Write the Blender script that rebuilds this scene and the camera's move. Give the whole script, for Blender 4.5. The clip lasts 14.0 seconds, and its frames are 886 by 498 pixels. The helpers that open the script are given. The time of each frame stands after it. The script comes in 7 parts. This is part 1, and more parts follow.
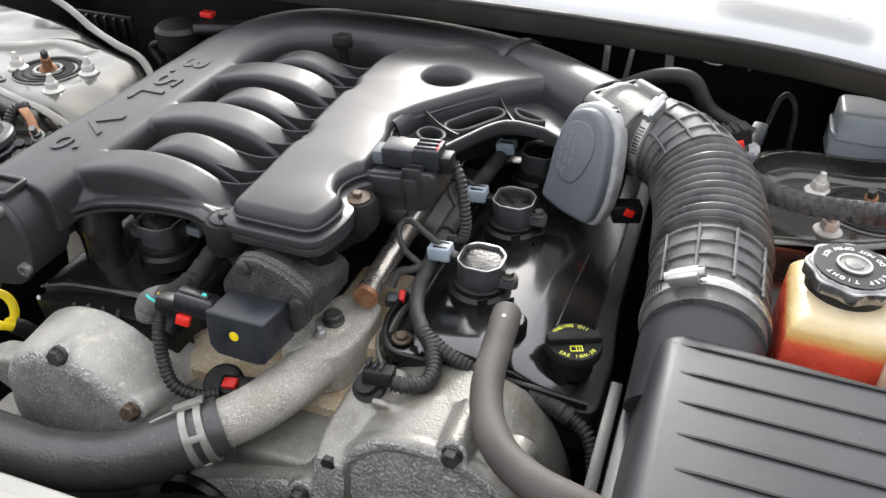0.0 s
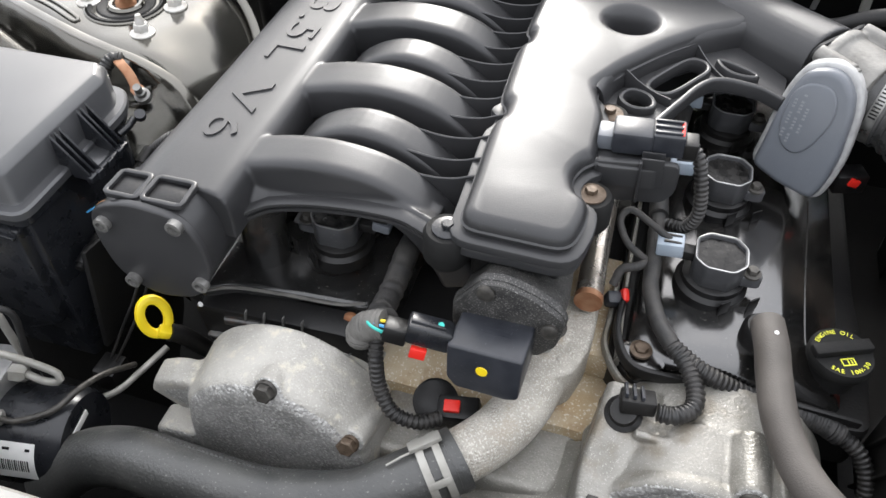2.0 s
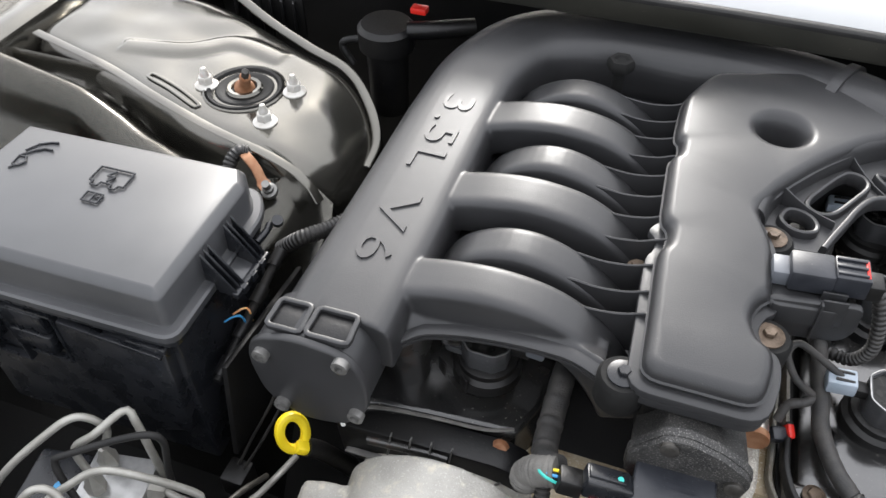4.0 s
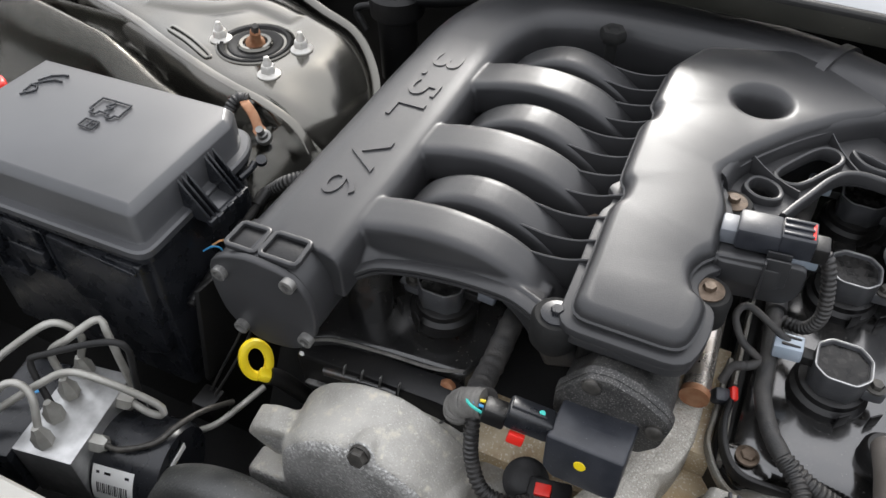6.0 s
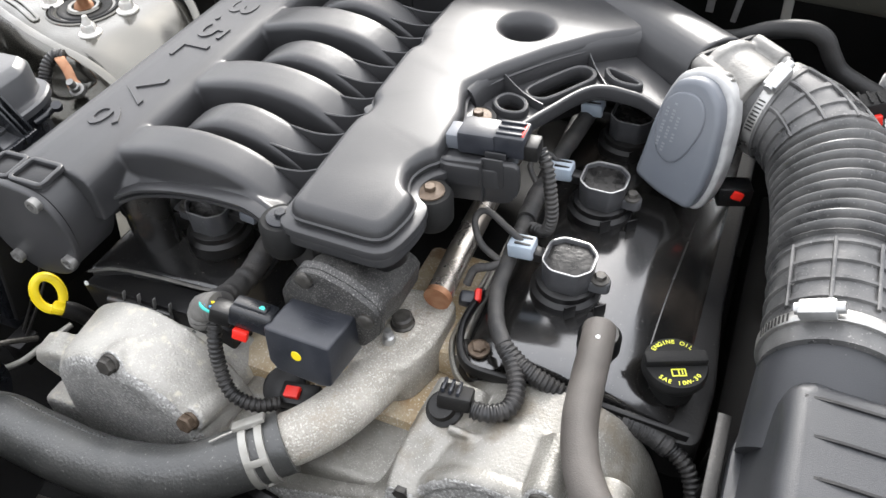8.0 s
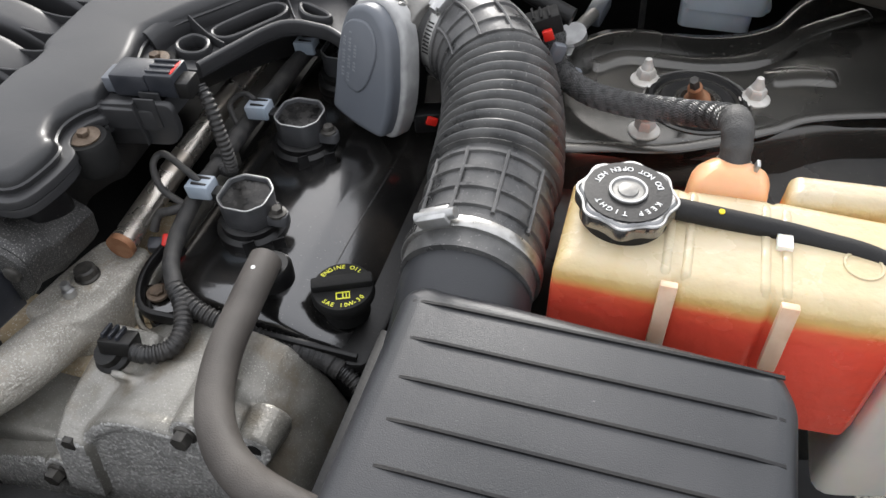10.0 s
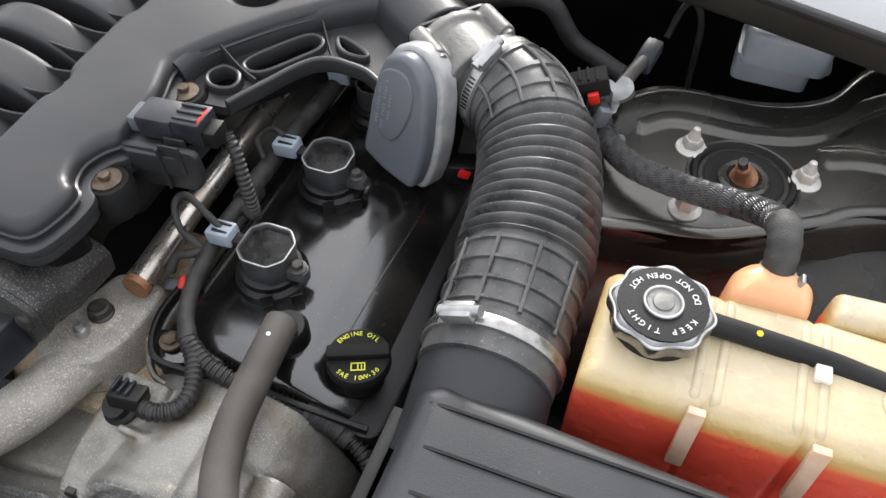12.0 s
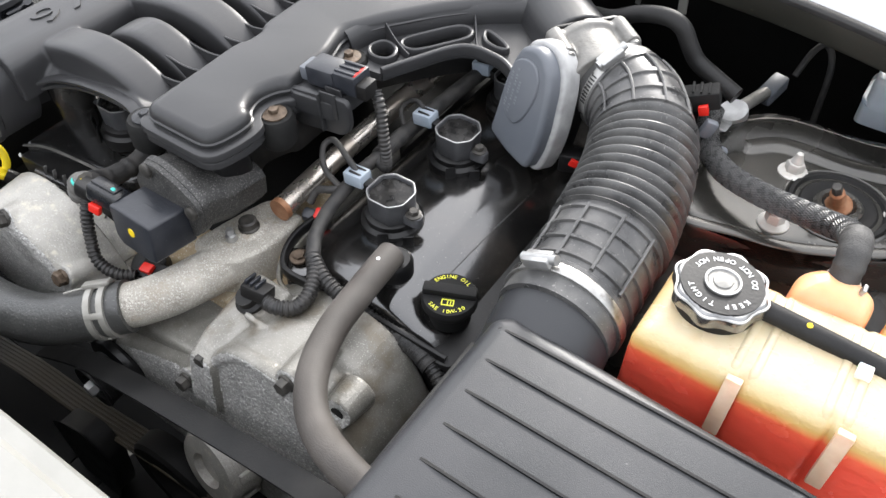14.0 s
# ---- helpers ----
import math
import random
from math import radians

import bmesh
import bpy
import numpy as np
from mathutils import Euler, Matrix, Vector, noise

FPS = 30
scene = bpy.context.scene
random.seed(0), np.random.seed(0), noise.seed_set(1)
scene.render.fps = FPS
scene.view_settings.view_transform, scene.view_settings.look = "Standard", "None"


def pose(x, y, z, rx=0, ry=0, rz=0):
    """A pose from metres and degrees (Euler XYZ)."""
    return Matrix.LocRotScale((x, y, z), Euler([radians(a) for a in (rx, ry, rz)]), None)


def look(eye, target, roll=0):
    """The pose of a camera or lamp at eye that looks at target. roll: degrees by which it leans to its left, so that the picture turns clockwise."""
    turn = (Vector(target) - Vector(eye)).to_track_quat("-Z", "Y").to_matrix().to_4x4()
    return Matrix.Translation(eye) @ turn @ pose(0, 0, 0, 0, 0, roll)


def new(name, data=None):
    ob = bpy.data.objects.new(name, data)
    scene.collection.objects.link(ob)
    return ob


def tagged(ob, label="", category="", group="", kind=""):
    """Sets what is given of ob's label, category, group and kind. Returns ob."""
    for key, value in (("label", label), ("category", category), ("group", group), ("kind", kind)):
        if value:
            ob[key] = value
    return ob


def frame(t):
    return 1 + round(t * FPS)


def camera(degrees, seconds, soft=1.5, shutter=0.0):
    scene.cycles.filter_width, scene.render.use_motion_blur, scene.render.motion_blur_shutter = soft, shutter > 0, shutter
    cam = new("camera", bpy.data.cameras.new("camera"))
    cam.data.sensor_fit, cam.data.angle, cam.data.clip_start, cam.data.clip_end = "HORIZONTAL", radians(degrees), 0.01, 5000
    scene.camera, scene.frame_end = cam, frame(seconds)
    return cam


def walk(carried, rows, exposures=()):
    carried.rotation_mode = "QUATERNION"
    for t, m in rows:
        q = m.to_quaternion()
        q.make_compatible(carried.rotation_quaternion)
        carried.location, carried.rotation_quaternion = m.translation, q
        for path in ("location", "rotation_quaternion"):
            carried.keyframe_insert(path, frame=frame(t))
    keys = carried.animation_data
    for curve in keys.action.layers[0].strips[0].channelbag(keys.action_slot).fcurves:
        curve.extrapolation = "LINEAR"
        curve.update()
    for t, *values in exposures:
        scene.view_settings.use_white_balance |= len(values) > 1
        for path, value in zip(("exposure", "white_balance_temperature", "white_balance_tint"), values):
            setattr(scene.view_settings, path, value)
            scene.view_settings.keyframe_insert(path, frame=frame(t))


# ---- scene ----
cam = camera(60.0, 14.0)
PATH = [
    (0, (0.134, -0.541, 1.306), (-0.423, 0.978, 0.129), 0.3),
    (0.5, (0.06, -0.517, 1.296), (-0.479, 0.916, 0.009), 0.4),
    (1, (-0.015, -0.501, 1.295), (-0.491, 0.857, -0.094), 1.1),
    (1.5, (-0.077, -0.495, 1.318), (-0.502, 0.854, -0.097), 1.1),
    (2, (-0.121, -0.476, 1.336), (-0.518, 0.849, -0.108), 0.8),
    (2.5, (-0.166, -0.447, 1.349), (-0.549, 0.863, -0.112), 0.5),
    (3, (-0.211, -0.428, 1.369), (-0.562, 0.9, -0.084), 1.4),
    (3.5, (-0.245, -0.426, 1.383), (-0.629, 0.908, -0.057), 1.1),
    (3.7, (-0.253, -0.427, 1.388), (-0.668, 0.903, -0.047), 0.7),
    (5.8, (-0.172, -0.451, 1.37), (-0.767, 0.826, -0.049), -0.0),
    (6, (-0.154, -0.449, 1.365), (-0.76, 0.826, -0.053), -0.1),
    (6.5, (-0.104, -0.442, 1.357), (-0.712, 0.825, -0.065), -0.2),
    (7, (-0.046, -0.436, 1.346), (-0.669, 0.825, -0.076), -1.0),
    (7.5, (0.01, -0.44, 1.337), (-0.638, 0.821, -0.074), -2.3),
    (8, (0.064, -0.435, 1.329), (-0.539, 0.856, -0.075), -2.3),
    (8.5, (0.134, -0.428, 1.321), (-0.408, 0.898, -0.075), -2.1),
    (9, (0.207, -0.427, 1.301), (-0.261, 0.925, -0.096), -2.0),
    (9.2, (0.225, -0.427, 1.296), (-0.231, 0.916, -0.114), -2.6),
    (11.3, (0.278, -0.297, 1.334), (-0.099, 0.951, -0.183), -1.4),
    (11.5, (0.265, -0.3, 1.34), (-0.135, 0.928, -0.187), -1.0),
    (12, (0.236, -0.308, 1.347), (-0.208, 0.885, -0.196), 0.6),
    (12.5, (0.206, -0.321, 1.36), (-0.294, 0.856, -0.178), 1.7),
    (13, (0.19, -0.346, 1.365), (-0.418, 0.799, -0.158), 1.0),
    (13.5, (0.214, -0.361, 1.366), (-0.477, 0.758, -0.141), 0.9),
    (14, (0.308, -0.388, 1.365), (-0.475, 0.714, -0.109), -0.5),
]
walk(cam, [(t, look(eye, target, roll)) for t, eye, target, roll in PATH], [(0, 1.35), (0.5, 1.59), (1.0, 1.72), (1.5, 1.49), (3.0, 1.72), (3.5, 1.59), (6.0, 1.14), (7.0, 1.62), (7.5, 1.67), (8.0, 1.84), (8.5, 2.12), (9.0, 1.74), (11.5, 0.85), (12.0, 1.09), (12.5, 1.37), (13.0, 1.77), (13.5, 1.87), (14.0, 1.66)])

# ---- light ----
world = bpy.data.worlds.new("sky")
scene.world = world
world.use_nodes = True
wt = world.node_tree
sky = wt.nodes.new("ShaderNodeTexSky")
sky.sky_type, sky.sun_disc = "NISHITA", False
sky.sun_elevation, sky.sun_rotation = radians(26), radians(-12)
sky.air_density, sky.dust_density, sky.ozone_density = 1.0, 4.0, 1.0
grey = wt.nodes.new("ShaderNodeHueSaturation")
grey.inputs["Saturation"].default_value = 0.35
wt.links.new(sky.outputs[0], grey.inputs["Color"])
veil = wt.nodes.new("ShaderNodeMix")  # thin even cloud over the sky
veil.data_type = "RGBA"
veil.inputs["Factor"].default_value = 0.55
up = wt.nodes.new("ShaderNodeTexCoord")
rise = wt.nodes.new("ShaderNodeSeparateXYZ")
wt.links.new(up.outputs["Generated"], rise.inputs[0])
dome = wt.nodes.new("ShaderNodeMix")  # cloud is brightest overhead, a third of that at the horizon
dome.data_type = "RGBA"
dome.inputs["A"].default_value, dome.inputs["B"].default_value = (3.2, 3.25, 3.45, 1), (10.0, 10.1, 10.6, 1)
wt.links.new(rise.outputs["Z"], dome.inputs["Factor"])
wt.links.new(dome.outputs["Result"], veil.inputs["B"])
wt.links.new(grey.outputs[0], veil.inputs["A"])
wt.links.new(veil.outputs["Result"], wt.nodes["Background"].inputs[0])
wt.nodes["Background"].inputs[1].default_value = 0.15

sun_data = bpy.data.lights.new("sun", "SUN")
sun_data.energy, sun_data.angle, sun_data.color = 1.05, radians(9), (1.0, 0.98, 0.95)
sun = new("sun", sun_data)
sun.matrix_world = look((-1.87, 8.79, 4.38), (0, 0, 0))


# ---- materials ----
def shader(name, a, b=None, rough=0.5, spread=0.08, metal=0.0, scale=12.0, grain=400.0, bump=0.1, coat=0.0, spec=0.5, speck=None, speck_scale=300.0, speck_at=0.62, sss=0.0, wave=0.0, stain=None, stain_scale=9.0, stain_at=0.52):
    """A surface: two base colours mixed in soft patches, roughness that varies, a fine grain, and specks of a third colour."""
    m = bpy.data.materials.new(name)
    m.use_nodes = True
    t = m.node_tree
    p = t.nodes["Principled BSDF"]
    b = b or a
    co = t.nodes.new("ShaderNodeTexCoord")
    big = t.nodes.new("ShaderNodeTexNoise")
    big.inputs["Scale"].default_value, big.inputs["Detail"].default_value = scale, 6
    fine = t.nodes.new("ShaderNodeTexNoise")
    fine.inputs["Scale"].default_value, fine.inputs["Detail"].default_value = grain, 3
    t.links.new(co.outputs["Object"], big.inputs["Vector"])
    t.links.new(co.outputs["Object"], fine.inputs["Vector"])
    ramp = t.nodes.new("ShaderNodeValToRGB")
    ramp.color_ramp.elements[0].position, ramp.color_ramp.elements[1].position = 0.36, 0.64
    ramp.color_ramp.elements[0].color, ramp.color_ramp.elements[1].color = (*a, 1), (*b, 1)
    t.links.new(big.outputs["Fac"], ramp.inputs[0])
    colour = ramp.outputs[0]
    if speck:
        dots = t.nodes.new("ShaderNodeTexNoise")
        dots.inputs["Scale"].default_value, dots.inputs["Detail"].default_value = speck_scale, 5
        t.links.new(co.outputs["Object"], dots.inputs["Vector"])
        cut = t.nodes.new("ShaderNodeMapRange")
        cut.inputs["From Min"].default_value, cut.inputs["From Max"].default_value = speck_at, speck_at + 0.06
        t.links.new(dots.outputs["Fac"], cut.inputs["Value"])
        mix = t.nodes.new("ShaderNodeMix")
        mix.data_type = "RGBA"
        t.links.new(cut.outputs[0], mix.inputs["Factor"])
        t.links.new(colour, mix.inputs["A"])
        mix.inputs["B"].default_value = (*speck, 1)
        colour = mix.outputs["Result"]
    if stain:
        spill = t.nodes.new("ShaderNodeTexNoise")
        spill.inputs["Scale"].default_value, spill.inputs["Detail"].default_value = stain_scale, 8
        spill.inputs["Roughness"].default_value = 0.62
        t.links.new(co.outputs["Object"], spill.inputs["Vector"])
        edge = t.nodes.new("ShaderNodeMapRange")
        edge.inputs["From Min"].default_value, edge.inputs["From Max"].default_value = stain_at, stain_at + 0.14
        edge.inputs["To Max"].default_value = 0.75
        t.links.new(spill.outputs["Fac"], edge.inputs["Value"])
        over = t.nodes.new("ShaderNodeMix")
        over.data_type = "RGBA"
        t.links.new(edge.outputs[0], over.inputs["Factor"])
        t.links.new(colour, over.inputs["A"])
        over.inputs["B"].default_value = (*stain, 1)
        colour = over.outputs["Result"]
    t.links.new(colour, p.inputs["Base Color"])
    r = t.nodes.new("ShaderNodeMapRange")
    r.inputs["From Min"].default_value, r.inputs["From Max"].default_value = 0.3, 0.7
    r.inputs["To Min"].default_value, r.inputs["To Max"].default_value = rough - spread, rough + spread
    t.links.new(big.outputs["Fac"], r.inputs["Value"])
    t.links.new(r.outputs[0], p.inputs["Roughness"])
    p.inputs["Metallic"].default_value = metal
    p.inputs["Coat Weight"].default_value = coat
    p.inputs["Coat Roughness"].default_value = 0.12
    p.inputs["Specular IOR Level"].default_value = spec
    if sss:
        p.inputs["Subsurface Weight"].default_value = sss
        p.inputs["Subsurface Radius"].default_value = (0.03, 0.012, 0.006)
        p.inputs["Subsurface Scale"].default_value = 0.5
    if bump:
        bn = t.nodes.new("ShaderNodeBump")
        bn.inputs["Strength"].default_value, bn.inputs["Distance"].default_value = bump, 0.001
        t.links.new(fine.outputs["Fac"], bn.inputs["Height"])
        t.links.new(bn.outputs[0], p.inputs["Normal"])
        if wave:
            low = t.nodes.new("ShaderNodeTexNoise")
            low.inputs["Scale"].default_value, low.inputs["Detail"].default_value = 9, 1
            t.links.new(co.outputs["Object"], low.inputs["Vector"])
            wv = t.nodes.new("ShaderNodeBump")
            wv.inputs["Strength"].default_value, wv.inputs["Distance"].default_value = wave, 0.02
            t.links.new(low.outputs["Fac"], wv.inputs["Height"])
            t.links.new(wv.outputs[0], bn.inputs["Normal"])
    return m


PLASTIC = shader("satin_black_plastic", (0.0245, 0.0248, 0.026), (0.034, 0.0338, 0.0352), 0.355, 0.06, scale=9, bump=0.12, grain=900, spec=0.42, speck=(0.085, 0.083, 0.08), speck_scale=420, speck_at=0.72)
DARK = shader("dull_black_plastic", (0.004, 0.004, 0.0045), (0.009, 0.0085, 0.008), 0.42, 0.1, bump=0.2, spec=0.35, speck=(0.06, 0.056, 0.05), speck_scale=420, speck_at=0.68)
GLOSSY = shader("dusty_glossy_plastic", (0.005, 0.005, 0.005), (0.012, 0.011, 0.010), 0.16, 0.06, scale=16, bump=0.06, coat=0.85, spec=0.95, speck=(0.08, 0.076, 0.068), speck_scale=520, speck_at=0.65, stain=(0.034, 0.028, 0.023), stain_scale=13, stain_at=0.53)
DIRTY = shader("dusty_black_plastic", (0.010, 0.010, 0.010), (0.026, 0.025, 0.023), 0.26, 0.1, scale=14, bump=0.12, spec=0.8, speck=(0.15, 0.145, 0.13), speck_scale=420, speck_at=0.68, stain=(0.10, 0.05, 0.03), stain_scale=16, stain_at=0.57)
GREYPL = shader("grey_plastic", (0.098, 0.108, 0.124), (0.122, 0.130, 0.144), 0.42, 0.06, bump=0.12, grain=900, speck=(0.19, 0.19, 0.195), speck_scale=300, speck_at=0.72)
BOXPL = shader("airbox_plastic", (0.020, 0.0215, 0.024), (0.030, 0.031, 0.034), 0.40, 0.06, bump=0.2, grain=1200, spec=0.45, speck=(0.11, 0.11, 0.11), speck_scale=340, speck_at=0.72)
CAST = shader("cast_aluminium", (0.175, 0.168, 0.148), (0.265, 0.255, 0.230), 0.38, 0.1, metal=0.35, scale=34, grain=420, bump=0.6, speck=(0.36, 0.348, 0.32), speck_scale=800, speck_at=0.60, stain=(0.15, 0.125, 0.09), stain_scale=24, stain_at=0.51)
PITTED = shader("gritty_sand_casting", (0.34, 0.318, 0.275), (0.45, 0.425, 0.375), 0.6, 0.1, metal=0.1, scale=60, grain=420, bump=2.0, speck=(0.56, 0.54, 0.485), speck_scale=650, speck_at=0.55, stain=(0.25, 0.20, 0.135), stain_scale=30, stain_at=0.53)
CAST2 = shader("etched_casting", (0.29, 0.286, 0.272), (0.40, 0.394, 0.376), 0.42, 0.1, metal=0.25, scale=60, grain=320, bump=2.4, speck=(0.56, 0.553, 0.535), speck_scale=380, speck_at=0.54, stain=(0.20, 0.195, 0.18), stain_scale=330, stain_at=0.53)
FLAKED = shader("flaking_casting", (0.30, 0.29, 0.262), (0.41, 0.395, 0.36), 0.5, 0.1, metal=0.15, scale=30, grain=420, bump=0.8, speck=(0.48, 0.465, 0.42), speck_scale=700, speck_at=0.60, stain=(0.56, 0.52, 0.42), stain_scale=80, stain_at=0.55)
RUSTCAST = shader("stained_casting", (0.46, 0.39, 0.28), (0.36, 0.26, 0.14), 0.6, 0.1, metal=0.1, scale=26, grain=260, bump=0.5, speck=(0.60, 0.55, 0.45), speck_scale=500, speck_at=0.58, stain=(0.20, 0.10, 0.035), stain_scale=28, stain_at=0.55)
STEEL = shader("steel_tube", (0.58, 0.54, 0.49), (0.44, 0.39, 0.33), 0.28, 0.08, metal=0.9, scale=40, bump=0.05, grain=700)
ZINC = shader("zinc", (0.46, 0.46, 0.455), (0.36, 0.36, 0.355), 0.36, 0.08, metal=0.8, scale=80, bump=0.05)
BANDSTEEL = shader("worn_band_steel", (0.30, 0.295, 0.28), (0.44, 0.435, 0.42), 0.34, 0.1, metal=0.85, scale=90, bump=0.1, stain=(0.16, 0.14, 0.12), stain_scale=70, stain_at=0.55)
RUST = shader("rusty_steel", (0.060, 0.040, 0.025), (0.145, 0.108, 0.078), 0.5, 0.12, metal=0.4, scale=140, grain=900, bump=0.5)
COPPER = shader("rusted_rod", (0.24, 0.10, 0.045), (0.34, 0.18, 0.10), 0.55, 0.1, metal=0.4, scale=120, grain=900, bump=0.3)
DARKBOLT = shader("dark_bolt", (0.035, 0.033, 0.03), (0.075, 0.07, 0.062), 0.5, 0.1, metal=0.4, scale=150)
ALU = shader("throttle_aluminium", (0.145, 0.141, 0.131), (0.215, 0.208, 0.193), 0.46, 0.08, metal=0.3, scale=60, grain=400, bump=0.35, stain=(0.075, 0.07, 0.062), stain_scale=34, stain_at=0.55)
SCREW = shader("dull_screw_steel", (0.16, 0.158, 0.15), (0.24, 0.236, 0.225), 0.42, 0.08, metal=0.6, scale=150, bump=0.1)
PAINT = shader("olive_metallic_paint", (0.105, 0.101, 0.087), (0.138, 0.132, 0.115), 0.16, 0.04, metal=0.85, scale=7, grain=1800, bump=0.03, coat=0.5, speck=(0.19, 0.18, 0.15), speck_scale=170, speck_at=0.73, wave=0.9)
SILVER = shader("silver_cowl_paint", (0.35, 0.36, 0.36), (0.39, 0.39, 0.39), 0.3, 0.05, metal=0.4, scale=8, coat=0.6, bump=0.02)
RUBBER = shader("black_rubber", (0.011, 0.011, 0.011), (0.020, 0.0195, 0.019), 0.52, 0.08, scale=30, grain=600, bump=0.25, spec=0.25)
BELLOWS = shader("dusty_bellows_rubber", (0.042, 0.042, 0.042), (0.094, 0.0925, 0.090), 0.34, 0.1, scale=40, grain=700, bump=0.15, speck=(0.18, 0.175, 0.168), speck_scale=500, speck_at=0.64)
HOSE = shader("grey_brown_hose", (0.046, 0.040, 0.035), (0.072, 0.064, 0.057), 0.66, 0.05, scale=25, grain=900, bump=0.3, stain=(0.050, 0.042, 0.036), stain_scale=20, stain_at=0.54)
LOOM = shader("split_loom", (0.012, 0.012, 0.012), (0.030, 0.028, 0.026), 0.45, 0.1, scale=60, bump=0.1)
TAPE = shader("cloth_tape", (0.016, 0.016, 0.016), (0.045, 0.042, 0.039), 0.65, 0.1, scale=70, grain=800, bump=0.5)
YELLOW = shader("yellow_plastic", (0.75, 0.56, 0.01), (0.82, 0.63, 0.02), 0.4, 0.05, scale=50)
RED = shader("red_plastic", (0.62, 0.02, 0.012), None, 0.4, 0.05)
BLUEGREY = shader("bluegrey_connector", (0.26, 0.31, 0.36), (0.32, 0.36, 0.41), 0.42, 0.06, scale=60)
SLATE = shader("slate_connector", (0.015, 0.017, 0.022), (0.026, 0.028, 0.034), 0.38, 0.06, scale=60, speck=(0.08, 0.08, 0.085), speck_scale=500, speck_at=0.68)
WHITE = shader("white_plastic", (0.72, 0.72, 0.70), (0.62, 0.62, 0.60), 0.45, 0.05, scale=30)
CREAM = shader("cream_paint", (0.22, 0.218, 0.20), (0.27, 0.265, 0.245), 0.4, 0.06, scale=14, coat=0.3)
CLEAR = shader("frosted_tank_plastic", (0.42, 0.46, 0.50), (0.52, 0.56, 0.60), 0.4, 0.05, scale=18, sss=0.2)
NATURAL = shader("natural_plastic", (0.80, 0.74, 0.66), (0.86, 0.80, 0.72), 0.35, 0.05, scale=20, sss=0.3)
PRINT = shader("yellow_print", (0.72, 0.72, 0.05), None, 0.5, 0.02)
WHITEPRINT = shader("white_print", (0.75, 0.75, 0.74), None, 0.5, 0.02)
GROUND = shader("gravel", (0.15, 0.14, 0.12), (0.24, 0.225, 0.195), 0.85, 0.05, scale=60, grain=160, bump=1.5, speck=(0.035, 0.033, 0.03), speck_scale=150, speck_at=0.50)
DUSTY = shader("dust_crusted_plastic", (0.014, 0.014, 0.014), (0.035, 0.034, 0.032), 0.5, 0.1, scale=60, grain=700, bump=0.5, speck=(0.13, 0.125, 0.118), speck_scale=800, speck_at=0.57)
WOVEN = shader("woven_sleeve", (0.006, 0.006, 0.006), (0.010, 0.010, 0.010), 0.40, 0.1, scale=60, grain=900, bump=0.9, speck=(0.05, 0.05, 0.05), speck_scale=1500, speck_at=0.50)
BLACKMETAL = shader("black_chassis", (0.005, 0.005, 0.005), (0.011, 0.0105, 0.010), 0.6, 0.1, scale=12, bump=0.2, spec=0.25)
INK = shader("ink_black_plastic", (0.008, 0.009, 0.011), (0.016, 0.017, 0.020), 0.28, 0.08, scale=40, bump=0.1, spec=0.45, speck=(0.08, 0.08, 0.08), speck_scale=500, speck_at=0.67)
LIDPL = shader("fuse_lid_plastic", (0.036, 0.037, 0.0395), (0.050, 0.051, 0.054), 0.34, 0.05, bump=0.1, grain=900, spec=0.75, speck=(0.13, 0.13, 0.13), speck_scale=420, speck_at=0.74)
POTTING = shader("dusty_potting", (0.006, 0.006, 0.006), (0.022, 0.021, 0.020), 0.24, 0.1, scale=110, grain=300, bump=0.25, spec=0.2)
COILGREY = shader("coil_shell_plastic", (0.040, 0.041, 0.044), (0.062, 0.063, 0.066), 0.36, 0.08, scale=60, bump=0.15, speck=(0.14, 0.14, 0.14), speck_scale=400, speck_at=0.68)
COOLHOSE = shader("radiator_hose_rubber", (0.034, 0.035, 0.034), (0.058, 0.058, 0.055), 0.40, 0.08, scale=22, grain=380, bump=0.5, spec=0.7, speck=(0.14, 0.14, 0.13), speck_scale=420, speck_at=0.64)
PALEEDGE = shader("pale_worn_plastic", (0.26, 0.26, 0.258), (0.38, 0.38, 0.374), 0.36, 0.05, scale=60, bump=0.2)
GALV = shader("pale_plated_pipe", (0.34, 0.332, 0.305), (0.26, 0.252, 0.226), 0.42, 0.08, metal=0.35, scale=60, bump=0.1)
# Dusty body paint of the high-x side, base colour darkened for shade.
DUSTSHADEPAINT = shader("dusty_shade_paint", (0.042, 0.041, 0.037), (0.068, 0.065, 0.058), 0.24, 0.08, metal=0.5, scale=11, grain=900, bump=0.06, coat=0.4, speck=(0.14, 0.131, 0.117), speck_scale=300, speck_at=0.68, wave=0.5, stain=(0.092, 0.083, 0.068), stain_scale=18, stain_at=0.60)
BELT = shader("worn_belt_rubber", (0.050, 0.041, 0.029), (0.080, 0.066, 0.047), 0.5, 0.08, scale=50, grain=500, bump=0.3)
BEAM = shader("dark_olive_beam", (0.022, 0.022, 0.018), (0.034, 0.033, 0.027), 0.42, 0.08, metal=0.2, scale=9, grain=600, bump=0.1, speck=(0.07, 0.065, 0.05), speck_scale=260, speck_at=0.68)
DARKCHROME = shader("worn_chrome", (0.20, 0.20, 0.20), (0.32, 0.32, 0.315), 0.18, 0.06, metal=0.95, scale=60, bump=0.1)
MATT = shader("matt_black_plastic", (0.008, 0.008, 0.008), (0.014, 0.014, 0.0135), 0.75, 0.08, spec=0.2, scale=40, bump=0.3)
